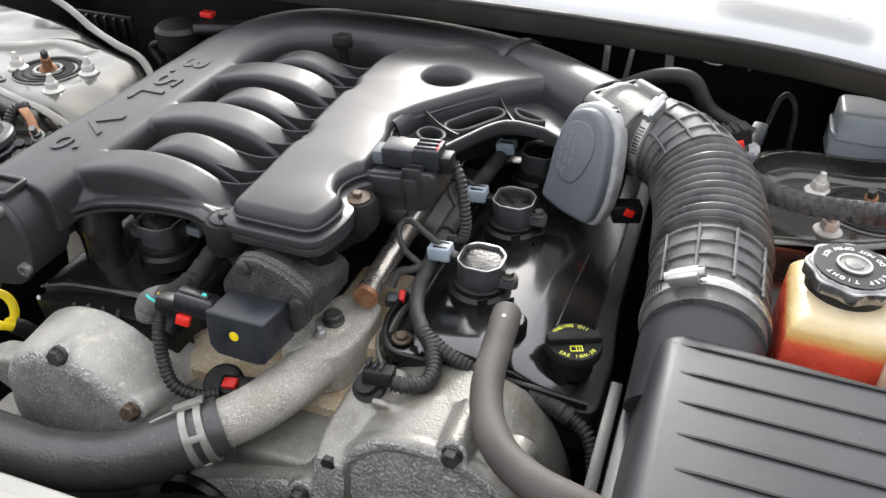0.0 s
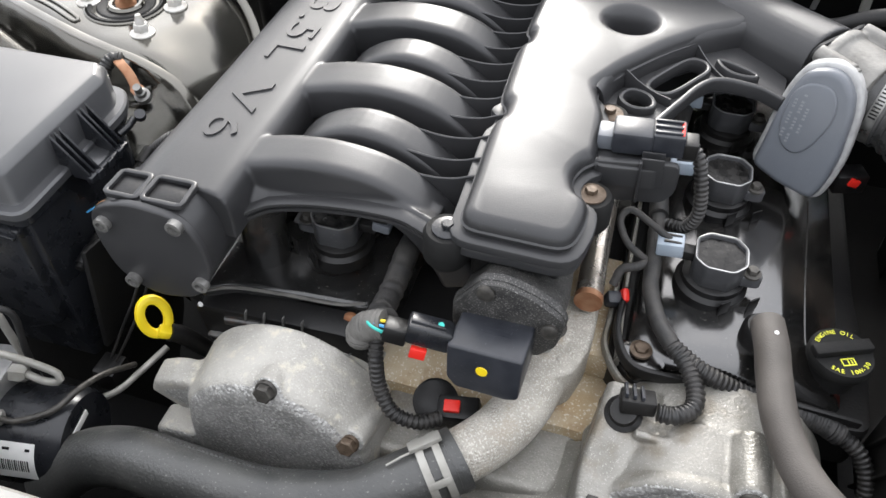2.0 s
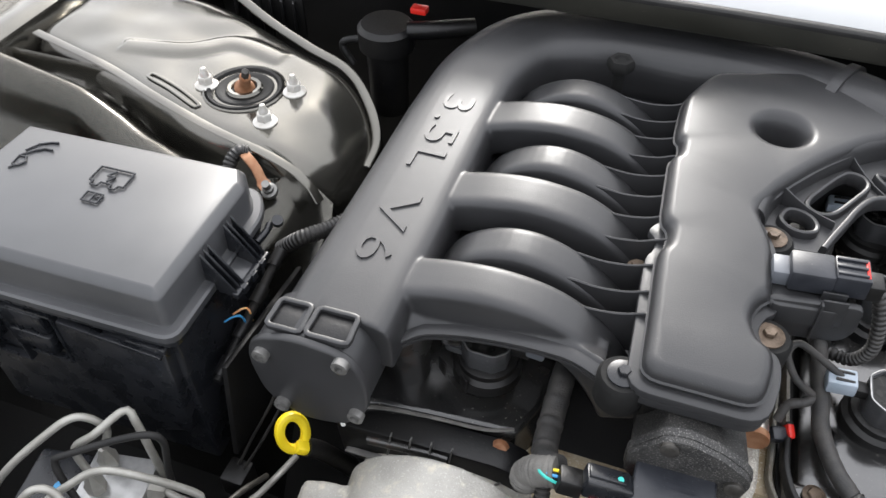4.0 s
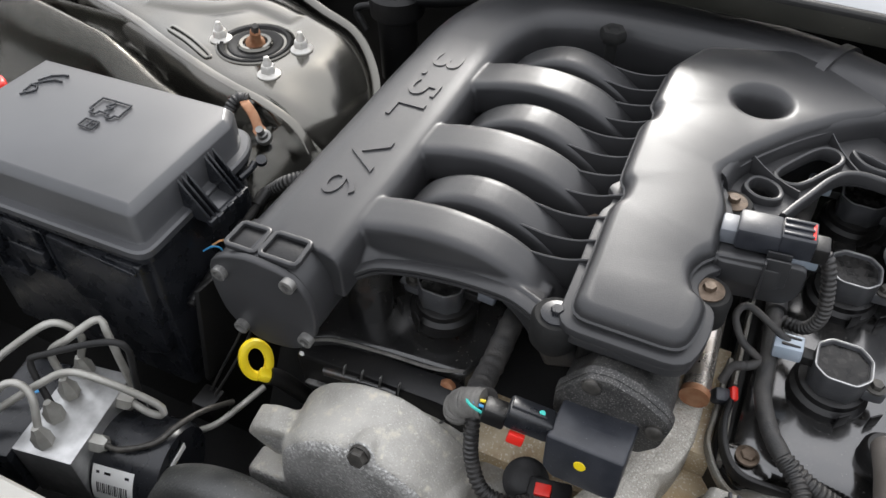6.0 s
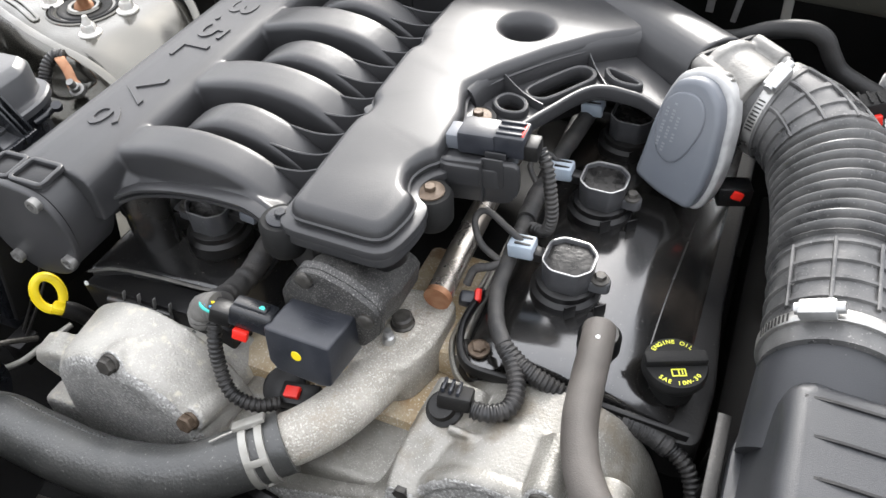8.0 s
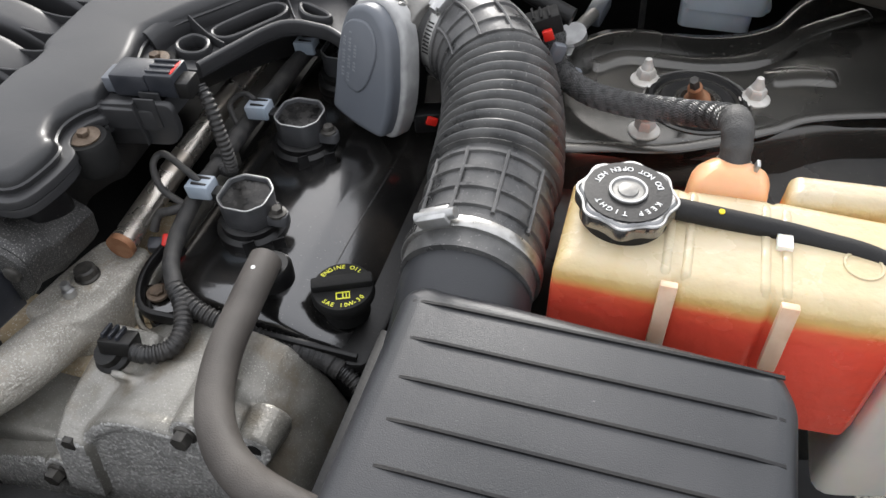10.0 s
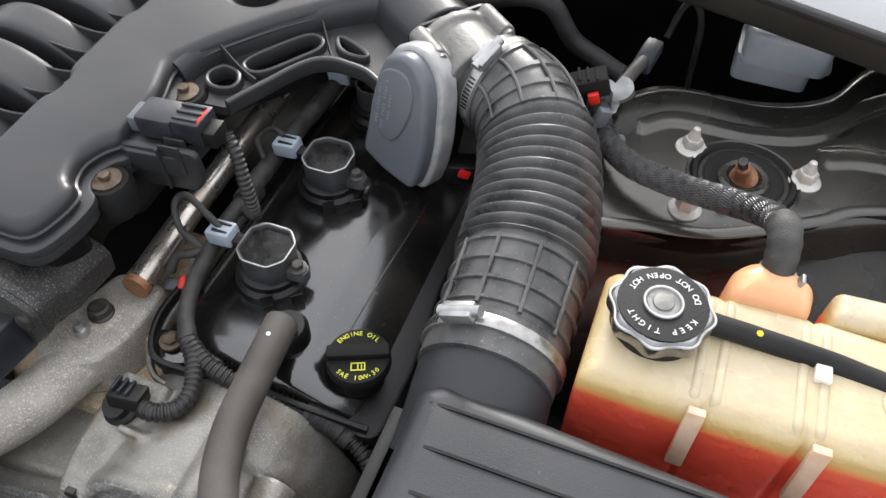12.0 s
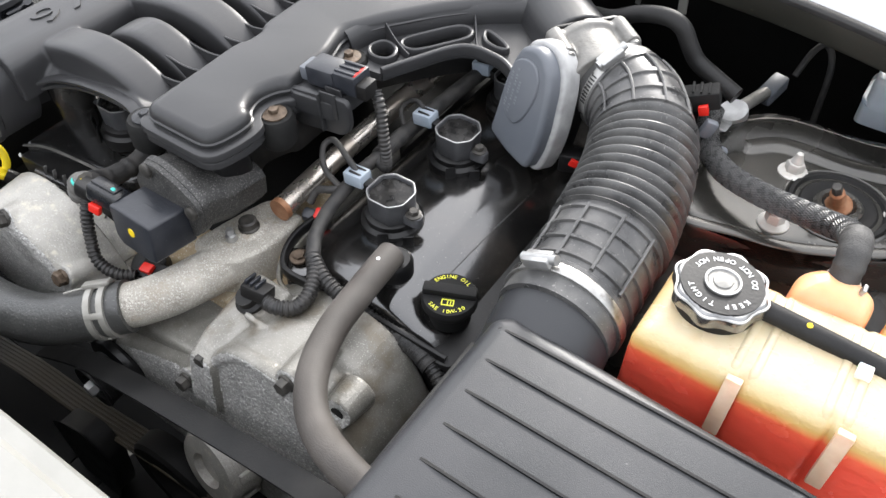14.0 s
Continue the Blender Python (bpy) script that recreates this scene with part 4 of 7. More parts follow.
bm = B()
prism(bm, rounded([(-0.0275, -0.016), (-0.020, -0.0240), (0.018, -0.0250), (0.0270, -0.0220), (0.0280, 0.0175), (-0.0280, 0.0175)], 0.003, 3), -0.0200, 0.0247, 0.0022, 3, m=R @ FRONT)
case = part("housing", bm, SLATE, motor)
bm = B()
prism(bm, rounded([(-0.0275, -0.0160), (0.0275, -0.0160), (0.0275, 0.0165), (-0.0275, 0.0165)], 0.003, 3), -0.0255, -0.0180, 0.001, 2, m=R @ FRONT)
part("housing_foot", bm, INK, motor)
bm = B()
for k, wide in enumerate((0.020, 0.024, 0.018, 0.022)):
    block(bm, (0.004, 0.010 - 0.0042 * k, 0.0174), (wide, 0.0018, 0.0006), 0)
bmesh.ops.transform(bm, matrix=R, verts=bm.verts)
part("embossed_text", bm, SLATE, case, "faint embossed text")
for x, z in ((-0.193, 0.921), (-0.1445, 0.896)):
    bm = B()
    lathe(bm, [(0.002, -0.004), (0.0068, -0.004), (0.0068, 0.004), (0.0055, 0.005), (0.002, 0.005)], 20, aim((x, -0.1255, z), (0, -1, 0.1)))
    part("screw", bm, DARKBOLT, motor)
bm = B()
lathe(bm, [(0.001, 0.0), (0.0045, 0.0), (0.0042, 0.0006), (0.001, 0.0006)], 18, aim(R @ Vector((-0.001, -0.0246, -0.001)), R.to_3x3() @ Vector((0, -1, 0))))
part("paint_dot", bm, YELLOW, case, "yellow paint dot")
plug = thing("motor_plug", (-0.235, -0.15, 0.885), "black wiring plug with red lock and coloured wires", "connector")
bm = B()
block(bm, (-0.227, -0.152, 0.893), (0.034, 0.020, 0.017), 0.003, (-14, 12, 8))
shell = part("shell", bm, INK, plug)
bm = B()
block(bm, (-0.228, -0.150, 0.9015), (0.026, 0.010, 0.004), 0.001, (-14, 12, 8))
part("latch", bm, INK, shell)
bm = B()
lathe(bm, [(0.0005, 0.0), (0.0024, 0.0), (0.002, 0.0006), (0.0005, 0.0006)], 12, aim((-0.219, -0.150, 0.9020), (0.2, -0.2, 1)))
part("paint_dot", bm, TEAL, shell, "teal paint dot")
bm = B()
block(bm, (-0.252, -0.156, 0.890), (0.018, 0.017, 0.014), 0.002, (-14, 12, 8))
part("collar", bm, DARK, plug)
bm = B()
block(bm, (-0.232, -0.166, 0.884), (0.012, 0.005, 0.009), 0.001, (-14, 12, 8))
part("red_lock", bm, RED, shell, "red lock tab")
for k, c in enumerate((YELLOW, SKYBLUE, TEAL)):
    bm = B()
    tube(bm, [(-0.259, -0.152 - 0.004 * k, 0.893 - 0.002 * k), (-0.270, -0.153 - 0.003 * k, 0.892), (-0.279, -0.150, 0.888)], 0.0013, 6, 8)
    part("wire", bm, c, plug)

# ---- valve covers ----
vcr = thing("valve_cover", (0.0, 0.1, 0.8), "glossy black valve cover stained with dust", "valve cover", "valve covers")
bm = B()
VR = [(-0.098, -0.075), (-0.075, -0.100), (-0.045, -0.100), (0.0, -0.095), (0.105, -0.092), (0.108, -0.03), (0.100, 0.05), (0.098, 0.34), (-0.105, 0.34), (-0.100, 0.02)]
prism(bm, rounded(VR, 0.012, 3), 0.775, 0.822, 0.004, 2)
part("base", bm, DARK, vcr)
bm = B()
prof = [(-0.088, 0.815), (-0.084, 0.834), (-0.074, 0.8385), (-0.055, 0.8410), (-0.02, 0.8464), (-0.006, 0.8485), (0.000, 0.8490), (0.030, 0.8490), (0.034, 0.8475), (0.052, 0.8395), (0.080, 0.8245), (0.092, 0.816), (0.100, 0.80), (-0.09, 0.80)]
rings = []
for y, f, d in ((-0.086, 0.55, 0.012), (-0.083, 0.85, 0.004), (-0.074, 0.97, 0.0), (-0.06, 1.0, 0.0), (0.1, 1.0, 0.0), (0.335, 1.0, 0.0)):
    rings.append([Vector((x * (1 - d * 2), y, 0.80 + (z - 0.80) * f)) for x, z in prof])
loft(bm, rings)
part("cover", bm, GLOSSY, vcr, sharp=50)
bm = B()
sweep(bm, spline([(0.058, 0.150, 0.8362), (0.056, 0.10, 0.8373), (0.053, 0.04, 0.8389), (0.0515, -0.02, 0.8397), (0.052, -0.034, 0.8394)], 24), lambda i, s: oval(0.0008, 0.0007, 6))
part("mould_line", bm, DIRTY, vcr)
bm = B()
hexhead(bm, (-0.074, -0.079, 0.840), (0, 0, 1), 0.006, 0.005)
part("bolt", bm, RUST, vcr)
bm = B()
prism(bm, rounded([(-0.096, -0.070), (-0.076, -0.098), (-0.052, -0.090), (-0.054, -0.060)], 0.008, 3), 0.80, 0.836, 0.004, 2)
part("ear", bm, GLOSSY, vcr)

bm = B()
sweep(bm, spline([(-0.101, 0.02, 0.8235), (-0.102, -0.04, 0.823), (-0.101, -0.072, 0.822), (-0.080, -0.102, 0.820), (-0.045, -0.104, 0.816), (0.0, -0.099, 0.812)], 40), lambda i, s: oval(0.0026, 0.005, 10, 3))
part("gasket", bm, CAST, vcr, "pale gasket edge")
bm = B()
sweep(bm, spline([(-0.094, -0.02, 0.838), (-0.095, -0.064, 0.838), (-0.080, -0.094, 0.836), (-0.050, -0.096, 0.834), (-0.01, -0.091, 0.833), (0.05, -0.089, 0.828), (0.095, -0.086, 0.822)], 50), lambda i, s: oval(0.0030, 0.007, 12, 3))
part("edge_wall", bm, DARK, vcr)

vcl = thing("valve_cover", (-0.36, 0.0, 0.75), "dusty black valve cover with ribbed front below the manifold", "valve cover", "valve covers")
bm = B()
VL = [(-0.455, -0.125), (-0.425, -0.108), (-0.30, -0.098), (-0.285, -0.06), (-0.285, 0.34), (-0.46, 0.34)]
prism(bm, rounded(VL, 0.012, 3), 0.755, 0.825, 0.006, 3, draft=0.004)
part("cover", bm, DIRTY, vcl)
bm = B()
prism(bm, rounded([(-0.455, 0.812), (-0.45, 0.760), (-0.29, 0.755), (-0.288, 0.815), (-0.31, 0.822)], 0.008, 3), 0.10, 0.126, 0.003, 2, m=FRONT)
part("front_wall", bm, DARK, vcl)
for x, z in ((-0.404, 0.808), (-0.386, 0.811), (-0.368, 0.813), (-0.350, 0.814)):  # thin upright ribs
    bm = B()
    block(bm, (x, -0.1275, z - 0.002), (0.0012, 0.004, 0.030), 0.0004, (-8, 6, 0))
    part("rib", bm, WORNRIB, vcl)
bm = B()
tube(bm, [(-0.424, -0.126, 0.802), (-0.400, -0.126, 0.806), (-0.370, -0.126, 0.809), (-0.352, -0.126, 0.809)], 0.0048, 14, 12)
part("rail", bm, DIRTY, vcl)
bm = B()
sweep(bm, spline([(-0.446, -0.128, 0.776), (-0.420, -0.130, 0.782), (-0.390, -0.129, 0.783), (-0.360, -0.130, 0.787), (-0.330, -0.128, 0.784), (-0.300, -0.120, 0.786)], 30), lambda i, s: oval(0.0030, 0.0014, 10, 4))
part("lower_edge", bm, WORNRIB, vcl)
for k in range(4):
    bm = B()
    x = -0.345 + 0.011 * k
    d = 0.006 if k % 2 else -0.006
    sweep(bm, [Vector((x - d, -0.1285, 0.786)), Vector((x + d, -0.1285, 0.802))], lambda i, s: oval(0.0010, 0.0010, 8, 2))
    part("lattice", bm, WORNRIB, vcl)
bm = B()
sweep(bm, spline([(-0.448, -0.119, 0.8235), (-0.424, -0.108, 0.8245), (-0.380, -0.102, 0.825), (-0.330, -0.098, 0.825), (-0.306, -0.090, 0.825)], 24), lambda i, s: oval(0.0018, 0.0007, 10))
part("worn_edge", bm, DUSTTAPE, vcl, "dust whitened edge")
bm = B()
lathe(bm, [(0.0005, 0.0), (0.0026, 0.0), (0.002, 0.0008), (0.0005, 0.0008)], 12, aim((-0.446, -0.1275, 0.816), (0, -1, 0.4)))
part("paint_dot", bm, WHITE, vcl, "white paint dot")
bm = B()
tube(bm, [(-0.412, -0.060, 0.815), (-0.412, -0.060, 0.850), (-0.412, -0.060, 0.898)], lambda s: 0.0205 + 0.002 * (s > 0.6), 24, 12)
part("spigot", bm, DIRTY, vcl)
bm = B()
lathe(bm, [(0.001, 0.0), (0.008, 0.0), (0.006, 0.004), (0.001, 0.005)], 16, aim((-0.313, -0.106, 0.818), (0, -1, 0.6)))
part("bung", bm, COPPER, vcl, "rusty plug")


# ---- ignition coils ----
def coil(x, y, plug_side=-1):
    """One pencil coil: round base, faceted open cup with a bright rim, bolt ear and plug."""
    c = thing("ignition_coil", (x, y, 0.85), "dark grey ignition coil with a worn bright rim", "ignition coil", "ignition coils")
    bm = B()
    lathe(bm, [(0.008, 0.840), (0.030, 0.840), (0.030, 0.852), (0.026, 0.855), (0.0255, 0.860), (0.021, 0.862), (0.008, 0.862)], 28, Matrix.Translation((x, y, 0)))
    part("seal", bm, DARK, c)
    s = plug_side
    cup = [(x + s * px, y + py) for px, py in ((0.020, -0.012), (0.010, -0.021), (-0.012, -0.021), (-0.022, -0.010), (-0.022, 0.010), (-0.012, 0.021), (0.010, 0.021), (0.020, 0.012))]
    area = sum(a[0] * b[1] - b[0] * a[1] for a, b in zip(cup, cup[1:] + cup[:1]))
    cup = rounded(cup if area > 0 else cup[::-1], 0.004, 3)
    bm = B()
    rows = [(0.004, 0.856), (0.001, 0.860), (0.0, 0.885), (0.0022, 0.885), (0.0028, 0.882), (0.010, 0.8815)]
    loft(bm, [[Vector((px, py, pz)) for px, py in inset(cup, d)] for d, pz in rows])
    cup_part = part("cup", bm, COILGREY, c)
    bm = B()
    loft(bm, [[Vector((px, py, pz)) for px, py in inset(cup, d)] for d, pz in ((0.0030, 0.8800), (0.0030, 0.8822), (0.006, 0.8824))])
    part("potting", bm, POTTING, cup_part)
    bm = B()
    loft(bm, [[Vector((px, py, pz)) for px, py in inset(cup, d)] for d, pz in ((0.0, 0.8848), (0.0001, 0.8858), (0.0010, 0.8859), (0.0014, 0.8848))], caps=(False, False))
    part("rim", bm, ZINC, cup_part, "bright worn rim")
    for px, py in ((0.034, -0.020), (0.012, -0.030)):
        bm = B()
        block(bm, (x - s * px, y + py, 0.853), (0.0016, 0.010, 0.016), 0.0004, (0, 0, s * 50))
        part("prong", bm, DARK, c)
    bm = B()
    ear = [(x - s * 0.016, y - 0.010), (x - s * 0.016, y + 0.006), (x - s * 0.037, y + 0.003), (x - s * 0.037, y - 0.009)]
    prism(bm, rounded(ear[::-1] if s < 0 else ear[::-1], 0.006, 3), 0.862, 0.872, 0.002, 2)
    part("ear", bm, COILGREY, c)
    bm = B()
    hexhead(bm, (x - s * 0.028, y - 0.003, 0.872), (0, 0, 1), 0.0050, 0.006)
    part("bolt", bm, DARKBOLT, c)
    bm = B()
    block(bm, (x + s * 0.026, y + 0.001, 0.877), (0.018, 0.011, 0.009), 0.001)
    part("socket", bm, DARK, c)
    p = thing("coil_plug", (x + s * 0.05, y, 0.86), "pale blue grey plastic coil connector with slots", "connector", "coil connectors")
    bm = B()
    f = 1.0 if s < 0 else 0.72
    block(bm, (x + s * 0.040, y + 0.001, 0.881), (0.022 * f, 0.017 * f, 0.014 * f), 0.002, (0, s * 6, 0))
    part("shell", bm, BLUEGREY if s < 0 else GREYPL, p)
    for d in (-0.004, 0.004):
        bm = B()
        block(bm, (x + s * 0.039, y + 0.001 + d, 0.8880), (0.014, 0.0025, 0.002), 0.0004)
        part("slot", bm, DARK, p)
    return c


for y in (0.003, 0.112, 0.221):
    coil(-0.028, y)
coil(-0.343, -0.048, plug_side=1)

# oil filler cap
oil = thing("oil_cap", (0.073, -0.048, 0.84), "black oil filler cap with yellow print", "oil cap")
OM = pose(0.073, -0.048, 0.838, 0, 0, 24)
bm = B()
lathe(bm, [(0.01, -0.01), (0.019, -0.01), (0.019, 0.010), (0.01, 0.010)], 28, OM)
part("neck", bm, MATT, oil)
bm = B()
lathe(bm, [(0.01, 0.008), (0.0230, 0.008), (0.0245, 0.011), (0.0245, 0.017), (0.0232, 0.0195), (0.01, 0.0195)], 36, OM)
disc = part("disc", bm, MATT, oil)
bm = B()
block(bm, (0, 0.002, 0.0215), (0.047, 0.011, 0.008), 0.002)
bmesh.ops.transform(bm, matrix=OM, verts=bm.verts)
part("grip", bm, MATT, disc)
for txt, mid, way in (("SAE 10W-30", -90, -1), ("ENGINE OIL", 90, 1)):
    bm = B()
    for k, ch in enumerate(txt):
        if ch == " ":
            continue
        a = radians(mid - way * (k - (len(txt) - 1) / 2) * 10.5)
        lb = lettering(ch, 0.0052, 0.0002, OM @ Matrix.Rotation(a, 4, "Z") @ pose(0.0192, 0, 0.0198, 0, 0, -90 * way))
        me = bpy.data.meshes.new("tmp")
        lb.to_mesh(me)
        lb.free()
        bm.from_mesh(me)
        bpy.data.meshes.remove(me)
    part("print", bm, PRINT, disc, "yellow lettering")
bm = B()
for c, sz in (((-0.0050, -0.0095, 0.0198), (0.0008, 0.0060, 0.0006)), ((0.0, -0.0095, 0.0198), (0.0008, 0.0060, 0.0006)), ((0.0050, -0.0095, 0.0198), (0.0008, 0.0060, 0.0006)), ((0.0, -0.0066, 0.0198), (0.0108, 0.0008, 0.0006)), ((0.0, -0.0124, 0.0198), (0.0108, 0.0008, 0.0006)), ((0.0026, -0.0095, 0.0198), (0.0008, 0.0034, 0.0006))):
    block(bm, c, sz, 0)
bmesh.ops.transform(bm, matrix=OM, verts=bm.verts)
part("symbol", bm, PRINT, disc, "yellow book symbol")

# fuel rail
rail = thing("fuel_rail", (-0.126, 0.1, 0.85), "dull steel fuel rail tube with a coppery end", "fuel rail")
bm = B()
tube(bm, [(-0.123, -0.047, 0.850), (-0.127, 0.05, 0.852), (-0.130, 0.26, 0.854)], 0.0114, 22, 20)
part("tube", bm, STEEL, rail)
bm = B()
lathe(bm, [(0.007, 0.0), (0.0119, 0.0), (0.0119, 0.006), (0.007, 0.006)], 24, aim((-0.1229, -0.0455, 0.850), (0, -1, 0)))
lathe(bm, [(0.0, 0.003), (0.0092, 0.003), (0.0092, 0.0042), (0.0, 0.0042)], 20, aim((-0.1229, -0.0455, 0.850), (0, -1, 0)))
part("end_cap", bm, COPPER, rail, "coppery end cap")

# ---- intake duct: throttle body, resonator, bellows, air box ----
tb = thing("throttle_body", (0.07, 0.21, 0.9), "cast aluminium throttle body", "throttle body")
AX = Vector((0.78, -0.62, -0.05)).normalized()
m = aim((0.043, 0.222, 0.934), AX)
bm = B()
lathe(bm, [(0.02, 0.0), (0.0445, 0.0), (0.0445, 0.008), (0.0405, 0.010), (0.0405, 0.052), (0.02, 0.052)], 36, m)
sq = rounded([(-0.038, -0.038), (0.038, -0.038), (0.038, 0.038), (-0.038, 0.038)], 0.010, 4)
prism(bm, sq, 0.000, 0.010, 0.002, 2, m=m)
prism(bm, inset(sq, 0.004), 0.004, 0.034, 0.006, 3, m=m)
for a, b in ((-0.033, 0.033), (0.033, 0.033), (0.033, -0.033), (-0.033, -0.033)):
    lathe(bm, [(0.002, 0.0), (0.0085, 0.0), (0.0085, 0.036), (0.002, 0.036)], 18, m @ pose(a, b, 0))
part("casting", melt(bm, 0.0015, 3), ALU, tb, sharp=80)
for a, b in ((-0.033, 0.033), (0.033, 0.033), (0.033, -0.033), (-0.033, -0.033)):
    bm = B()
    lathe(bm, [(0.001, 0.034), (0.0062, 0.034), (0.0062, 0.040), (0.0042, 0.041), (0.0038, 0.037), (0.001, 0.037)], 18, m @ pose(a, b, 0))
    part("screw", bm, SCREW, tb)
bm = B()
prism(bm, inset(sq, -0.002), -0.003, 0.0005, 0.0008, 1, m=m)
part("gasket", bm, DARK, tb)

reso = thing("resonator", (0.04, 0.15, 0.83), "grey oval plastic resonator lid with a pale edge", "resonator")
RO = rounded([(0.0146, 0.975), (0.0085, 0.956), (0.0050, 0.927), (0.0046, 0.900), (0.0030, 0.872), (0.0281, 0.8635), (0.047, 0.861), (0.0625, 0.860), (0.0675, 0.882), (0.0680, 0.908), (0.0630, 0.950), (0.0570, 0.968), (0.0455, 0.981), (0.034, 0.984), (0.0236, 0.981)], 0.007, 4)
RM = Matrix.Translation((0.032, 0.158, 0.91)) @ pose(0, 0, 0, -15, 0, -20) @ Matrix.Translation((-0.032, 0, -0.91)) @ Matrix.Translation((0, 0, 0.862)) @ Matrix.Diagonal((1, 1, 0.91, 1)) @ Matrix.Translation((0, 0, -0.862)) @ FRONT
bm = B()
prism(bm, RO, -0.030, 0.004, 0.002, 2, m=RM)
part("back", bm, DARK, reso)
bm = B()
prism(bm, inset(RO, -0.0055), -0.010, 0.010, 0.004, 3, m=RM)
part("edge", bm, PALEEDGE, reso, "pale worn edge")
bm = B()
prism(bm, inset(RO, -0.0005), 0.008, 0.025, 0.006, 5, m=RM)
reso_lid = part("lid", bm, GREYPL, reso)
bm = B()
PAD = rounded([(0.0215, 0.9690), (0.0110, 0.9560), (0.0105, 0.924), (0.0170, 0.9035), (0.0335, 0.8965), (0.0440, 0.9105), (0.0515, 0.9390), (0.0490, 0.9590), (0.0390, 0.9705)], 0.012, 4)
prism(bm, PAD, 0.022, 0.0272, 0.0018, 3, m=RM)
part("raised_pad", bm, GREYPL, reso_lid)
bm = B()
for x, z0, z1 in ((0.0165, 0.912, 0.954), (0.0225, 0.908, 0.960), (0.0285, 0.920, 0.948)):
    for j in range(int((z1 - z0) / 0.0034)):
        if j % 5 != 3:
            block(bm, (x, z0 + 0.0034 * j, 0.0273), (0.0026, 0.0018, 0.0005), 0)
bmesh.ops.transform(bm, matrix=RM, verts=bm.verts)
part("embossed_text", bm, MARK, reso_lid, "faint embossed text")

hose = thing("intake_bellows", (0.16, 0.08, 0.85), "black ribbed rubber intake hose", "intake hose")
HP = [(0.172, -0.055, 0.893), (0.171, -0.01, 0.897), (0.168, 0.05, 0.905), (0.160, 0.105, 0.915), (0.145, 0.150, 0.924), (0.120, 0.185, 0.930), (0.086, 0.205, 0.932)]
steps = 330
hl = spline(HP, steps)


def bellows(i, s):
    r = min(0.053 - 0.010 * s, 0.0476 + 0.0052 * s)
    if 0.33 < s < 0.72:
        ph = (s - 0.33) / 0.39 * 11
        r += 0.0062 * (0.5 + 0.5 * math.cos(2 * math.pi * ph)) ** 0.8 - 0.003
    elif 0.10 < s <= 0.33:
        r -= 0.001
        if abs(((s - 0.10) / 0.0575) % 1 - 0.5) < 0.10:
            r += 0.0022
    elif s >= 0.72:
        r -= 0.001
        if any(abs(s - q) < 0.008 for q in (0.75, 0.80, 0.86, 0.93)):
            r += 0.002
    return circle(r, 40)


bm = B()
sweep(bm, hl, bellows)
part("bellows", bm, BELLOWS, hose, sharp=30)
for k, ang in enumerate((40, 75, 110, 145)):
    for s0, s1 in ((0.11, 0.325), (0.74, 0.93)):
        bm = B()
        seg = hl[int(s0 * steps) : int(s1 * steps)]
        pts = []
        for i, p in enumerate(seg):
            s = s0 + (s1 - s0) * i / len(seg)
            j = int(s * steps)
            t = (hl[j + 1] - hl[j - 1]).normalized()
            side = t.cross(Vector((0, 0, 1))).normalized()
            top = side.cross(t)
            a = radians(ang)
            pts.append(p + min(0.053 - 0.010 * s, 0.0476 + 0.0052 * s) * (math.cos(a) * side + math.sin(a) * top))
        sweep(bm, pts[::6], lambda i, s: oval(0.0016, 0.0022, 8))
        part("rib", bm, BELLOWS, hose)


def clamp(name, p, axis, r, label):
    c = thing(name, p, label, "hose clamp", "worm drive clamps")
    m = aim(p, axis)
    bm = B()
    lathe(bm, [(r, -0.0048), (r + 0.0012, -0.0048), (r + 0.0016, -0.0042), (r + 0.0016, 0.0042), (r + 0.0012, 0.0048), (r, 0.0048), (r - 0.001, 0.0)], 48, m)
    band = part("band", bm, BANDSTEEL, c)
    bm = B()
    inv = m.to_3x3().inverted() @ Vector((-0.45, -0.25, 0.9))
    a = math.atan2(inv.y, inv.x)
    q = m @ Matrix.Rotation(a, 4, "Z") @ Matrix.Translation((r + 0.005, 0, 0))
    made = B()
    block(made, (0, 0, 0), (0.009, 0.024, 0.013), 0.002)
    bmesh.ops.transform(made, matrix=q, verts=made.verts)
    part("screw_housing", made, ZINC, c)
    bm.free()
    made = B()
    lathe(made, [(0.001, -0.017), (0.0042, -0.017), (0.0042, 0.014), (0.001, 0.014)], 12, q @ pose(0.001, 0, 0, 90))
    part("screw", made, ZINC, c)
    for k in range(9):
        made = B()
        block(made, (0, 0, 0), (0.0008, 0.0014, 0.0065), 0)
        bmesh.ops.transform(made, matrix=m @ Matrix.Rotation(a - (0.020 + 0.0032 * k) / r, 4, "Z") @ Matrix.Translation((r + 0.0016, 0, 0)), verts=made.verts)
        part("slot", made, DARK, band)
    return c


def along(s):
    i = min(max(int(s * steps), 1), steps - 1)
    return hl[i], (hl[i + 1] - hl[i - 1]).normalized()


clamp("hose_clamp", *along(0.065), 0.0492, "bright worm drive clamp on the hose's box end")
clamp("hose_clamp", *along(0.955), 0.0425, "bright worm drive clamp on the throttle end")

box = thing("air_filter_box", (0.26, -0.2, 0.7), "dark grey air filter box with a ribbed sloping lid", "air filter box")
BOX = [(0.128, -0.44), (0.385, -0.44), (0.392, -0.11), (0.380, -0.082), (0.225, -0.074), (0.150, -0.070), (0.132, -0.085)]
bm = B()
prism(bm, rounded(BOX, 0.016, 4), 0.845, 0.925, 0.014, 5, draft=0.008)
box_lid = part("lid", bm, BOXPL, box)
bm = B()
